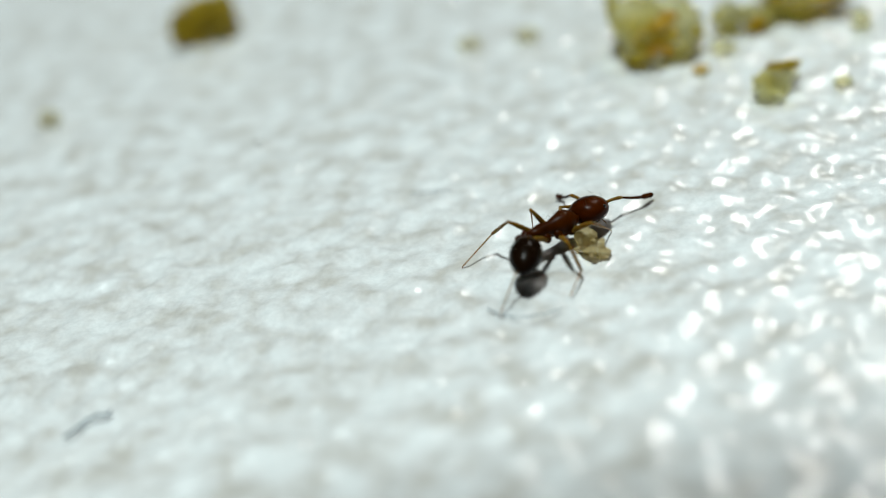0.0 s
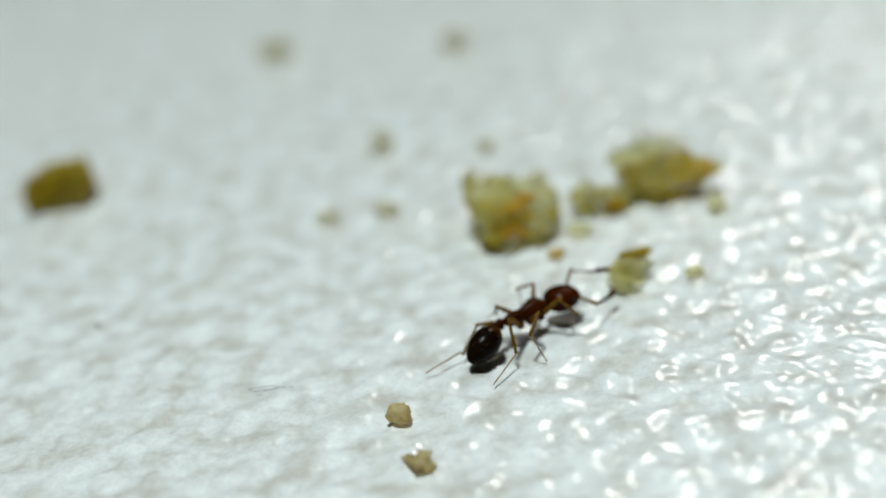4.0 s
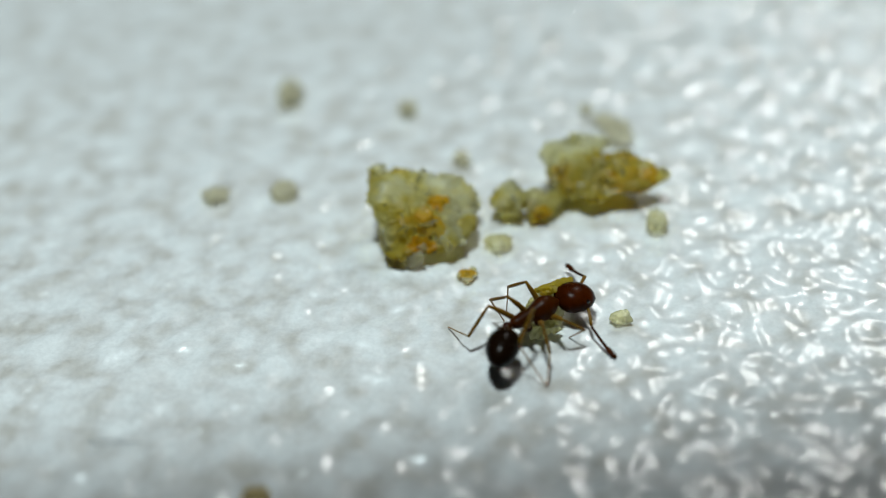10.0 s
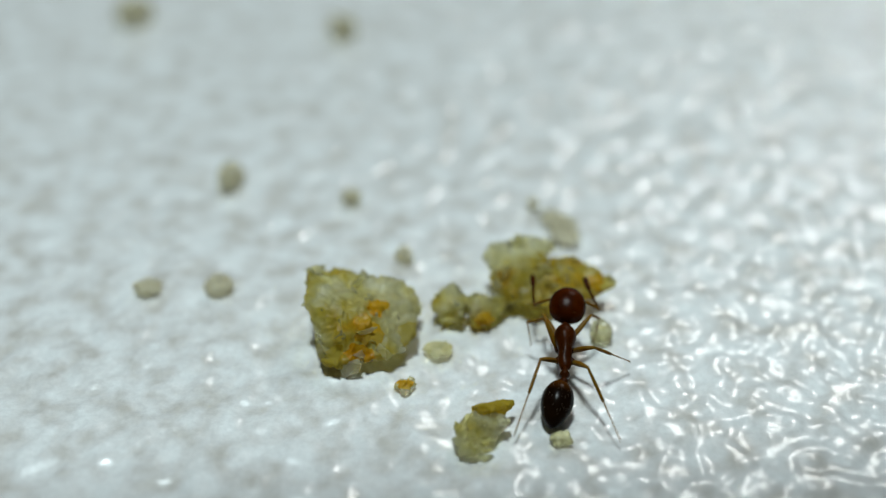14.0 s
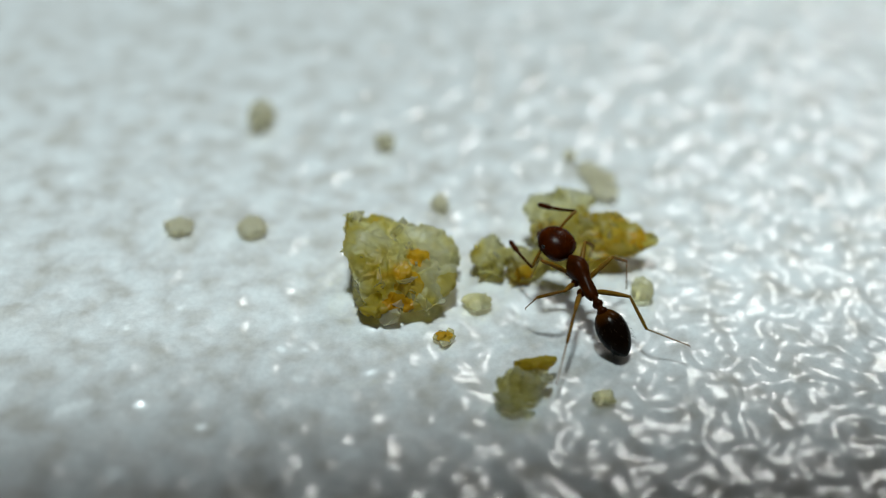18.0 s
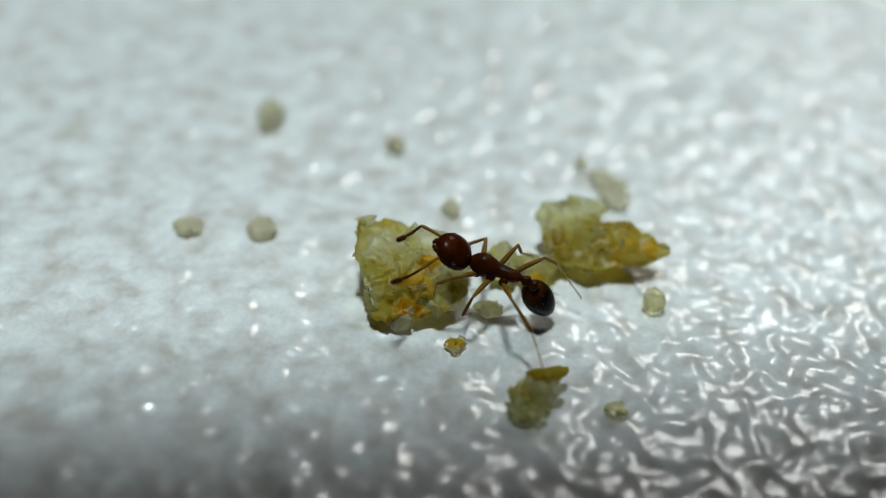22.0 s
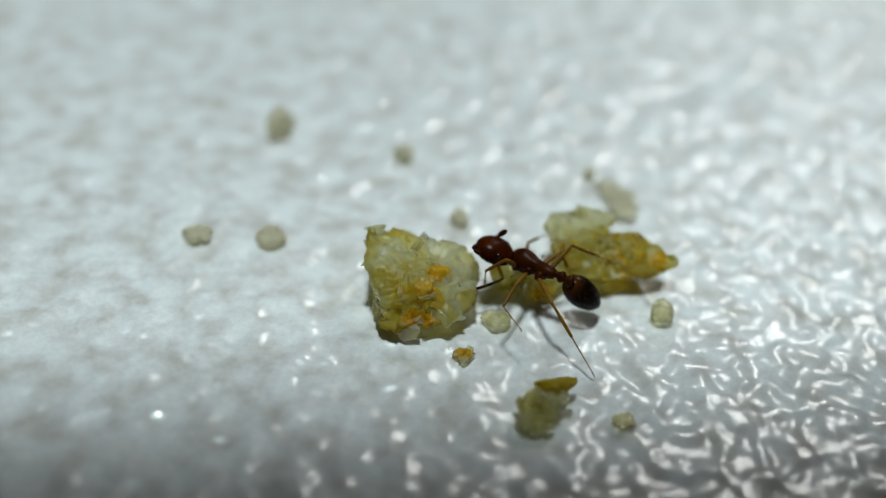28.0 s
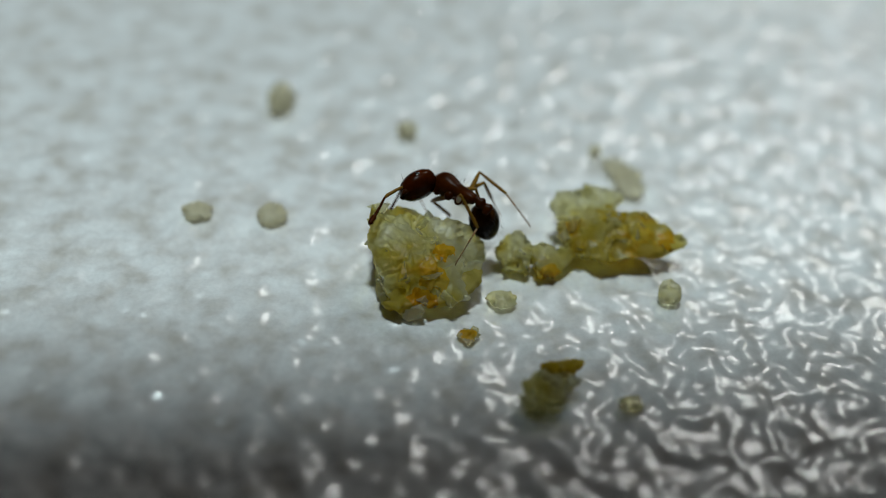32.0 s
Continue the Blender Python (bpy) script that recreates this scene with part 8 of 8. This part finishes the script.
    walk(legs["RH2"], [
        (0, mm(-0.871, -0.521, 0.127, -7.3, 38.8, -153.6)), (0.5, mm(-0.898, -0.527, -0.060, -10.8, 44.6, 172.6)), (1, mm(-0.924, -0.532, -0.248, -18.8, 47.8, 135.4)),
        (1.5, mm(-0.696, -0.477, 0.146, -5.3, 48.7, -158.5)), (2, mm(-0.467, -0.422, 0.539, 1.5, 41.1, -97.7)), (2.5, mm(-0.303, -0.459, 0.557, -13.6, 22.8, -155.7)),
        (3, mm(-0.785, -0.497, 0.286, 0.3, 65.6, -106.7)), (6, mm(-0.742, -0.496, 0.335, 7.4, 72.2, -121.8)), (7, mm(-0.690, -0.259, 0.479, 1.7, 60.2, -102.8)),
        (7.5, mm(-0.754, -0.420, 0.314, -5.0, 52.6, -154.4)), (8, mm(-0.818, -0.582, 0.149, -0.5, 44.7, 163.0)), (9, mm(-1.004, -0.288, 0.010, -0.5, 12.2, -168.1)),
        (10, mm(-0.349, -0.443, 0.558, -0.7, 41.1, -158.5)), (10.5, mm(-0.617, -0.431, 0.468, -8.4, 59.1, -112.6)), (11, mm(-0.154, -0.427, 0.568, -7.7, 22.5, -91.2)),
        (11.25, mm(-0.227, -0.417, 0.573, 1.2, 45.7, -120.0)), (11.5, mm(-0.300, -0.407, 0.578, -14.5, 68.7, -167.4)), (11.75, mm(-0.466, -0.456, 0.499, -8.6, 37.8, -166.6)),
        (12, mm(-0.632, -0.505, 0.419, -4.3, 7.0, -169.1)), (12.5, mm(-0.591, -0.454, 0.467, -16.8, 20.5, -147.1)), (13, mm(-0.549, -0.404, 0.515, -24.1, 37.5, -125.7)),
        (14, mm(-0.734, -0.400, 0.398, -10.2, 27.7, -150.1)), (15, mm(-0.808, -0.379, 0.336, -9.4, 35.2, -148.2)), (17.5, mm(-0.260, -0.310, 0.609, -5.4, 17.7, -152.2)),
        (18, mm(-0.791, -0.588, 0.186, -1.7, 17.1, -173.8)), (19, mm(-0.834, -0.624, 0.044, -1.7, 7.5, -169.0)), (20, mm(-0.823, -0.669, -0.025, -0.0, 18.5, -171.9)),
        (21, mm(-0.830, -0.562, 0.167, 0.8, 22.8, -150.0)), (22, mm(-0.807, -0.510, 0.257, -4.8, 40.7, -107.5)), (22.25, mm(-0.496, -0.403, 0.434, -5.3, 34.1, -143.0)),
        (22.5, mm(-0.185, -0.296, 0.611, -1.3, 28.4, -176.1)), (23, mm(-0.567, -0.637, 0.359, -16.9, 49.0, -143.2)), (23.5, mm(-0.224, -0.303, 0.611, -13.2, 26.0, -110.8)),
        (23.75, mm(-0.383, -0.484, 0.476, -14.4, 4.2, -133.6)), (24, mm(-0.543, -0.665, 0.341, -7.0, -16.3, -156.8)), (24.5, mm(0.088, -0.288, 0.543, -22.1, 3.1, -142.2)),
        (24.75, mm(-0.084, -0.419, 0.528, -30.5, 28.3, -113.2)), (25, mm(-0.256, -0.549, 0.513, -21.2, 53.9, -75.7)), (27.5, mm(-0.256, -0.568, 0.500, 18.4, 63.4, -68.3)),
        (27.75, mm(-0.361, -0.506, 0.516, 10.6, 37.7, -99.3)), (28, mm(-0.467, -0.445, 0.533, 18.1, 12.4, -120.8)), (29, mm(-0.451, -0.485, 0.515, 19.2, 10.0, -127.3)),
        (30, mm(-0.569, -0.246, 0.549, 2.4, 0.2, -88.5)), (30.5, mm(-0.647, -0.243, 0.502, 37.4, 26.6, -122.2)), (31, mm(-0.725, -0.240, 0.456, 64.0, 66.2, -143.9)),
        (32, mm(0.025, -0.676, 0.351, 25.8, 16.6, -167.7)),
    ])
    walk(legs["RH3"], [
        (0, mm(-1.360, -0.764, -0.311, -7.3, 38.8, -153.6)), (1, mm(-1.257, -0.204, -0.764, 6.6, 23.5, -139.1)), (2, mm(-0.538, -0.945, 0.079, -12.6, 58.4, 170.0)),
        (2.25, mm(-0.715, -0.835, 0.182, -30.7, 66.3, -160.2)), (2.5, mm(-0.891, -0.725, 0.286, -39.0, 77.5, -122.3)), (2.75, mm(-0.879, -0.750, -0.033, -27.7, 49.1, -147.6)),
        (3, mm(-0.868, -0.774, -0.351, -7.4, 25.1, -170.7)), (6, mm(-0.854, -0.678, -0.332, 1.7, 17.1, -144.3)), (7, mm(-0.767, -0.598, -0.129, -0.1, 35.7, 173.0)),
        (8, mm(-1.294, -0.436, -0.343, 0.3, 10.4, -165.5)), (9, mm(-1.673, -0.429, -0.138, -0.5, 12.2, -168.1)), (9.5, mm(-1.257, -0.533, -0.020, -7.7, 26.2, -126.9)),
        (10, mm(-0.840, -0.637, 0.098, -1.9, 41.1, -80.0)), (10.25, mm(-0.798, -0.700, -0.017, -7.2, 27.7, -123.0)), (10.5, mm(-0.755, -0.763, -0.133, -1.5, 14.7, -160.9)),
        (10.75, mm(-0.461, -0.918, 0.084, -12.9, 43.1, -149.4)), (11, mm(-0.168, -1.073, 0.300, -21.6, 72.9, -139.9)), (11.5, mm(-0.548, -0.462, -0.074, -10.3, 17.7, -126.9)),
        (12, mm(-1.317, -0.637, 0.333, -4.4, 6.7, -168.9)), (13, mm(-0.872, -0.854, 0.089, -6.1, -10.3, -162.1)), (14, mm(-1.271, -0.709, 0.073, -5.4, 0.9, -160.2)),
        (15, mm(-1.294, -0.681, -0.067, -3.8, -1.7, -162.4)), (16.25, mm(-1.072, -0.651, 0.165, -24.1, 31.6, -137.9)), (17.5, mm(-0.850, -0.621, 0.397, -31.1, 69.8, -113.7)),
        (17.75, mm(-1.153, -0.641, 0.188, -22.1, 33.5, -122.1)), (18, mm(-1.456, -0.661, -0.020, -9.7, -1.2, -134.2)), (19, mm(-1.515, -0.756, -0.046, -4.1, 5.4, -151.9)),
        (20, mm(-1.481, -0.763, -0.247, -0.0, 18.5, -171.8)), (21, mm(-1.389, -0.885, -0.105, 0.8, 21.6, -149.9)), (22, mm(-0.966, -1.016, -0.200, 0.5, 39.5, 174.3)),
        (22.25, mm(-0.883, -0.677, 0.039, -12.0, 40.4, -146.1)), (22.5, mm(-0.800, -0.338, 0.278, -21.3, 47.3, -105.0)), (23, mm(-0.934, -0.912, -0.168, -12.4, 49.7, -43.0)),
        (23.17, mm(-0.772, -0.905, -0.011, -7.4, 48.3, -88.0)), (23.33, mm(-0.610, -0.898, 0.147, -2.3, 49.6, -132.9)), (23.5, mm(-0.448, -0.891, 0.304, -0.1, 53.0, -179.9)),
        (23.75, mm(-0.804, -0.911, 0.421, -0.2, 26.0, -138.3)), (24, mm(-1.160, -0.930, 0.537, -17.8, 5.0, -101.5)), (24.25, mm(-0.812, -0.824, 0.521, -34.2, 36.6, -113.3)),
        (24.5, mm(-0.464, -0.717, 0.505, -75.4, 59.9, -150.9)), (24.75, mm(-0.310, -0.833, 0.226, -29.9, 39.9, -118.2)), (25, mm(-0.155, -0.948, -0.052, -6.9, 12.2, -111.0)),
        (27.5, mm(-0.140, -0.859, -0.126, 6.9, 7.4, -80.0)), (28, mm(-0.818, -1.032, 0.383, 18.1, 12.2, -120.9)), (29, mm(-0.869, -1.034, 0.394, 19.2, 9.9, -127.3)),
        (29.5, mm(-0.710, -0.990, 0.470, -10.0, 25.0, -92.7)), (30, mm(-0.551, -0.945, 0.546, -29.8, 52.7, -62.0)), (30.33, mm(-0.685, -0.766, 0.303, -18.1, 32.1, -100.6)),
        (30.67, mm(-0.819, -0.586, 0.059, 3.6, 20.9, -137.4)), (31, mm(-0.953, -0.407, -0.185, 27.5, 23.9, -174.7)), (32, mm(-0.631, -0.819, 0.150, 31.1, 37.3, -135.0)),
    ])


motions()
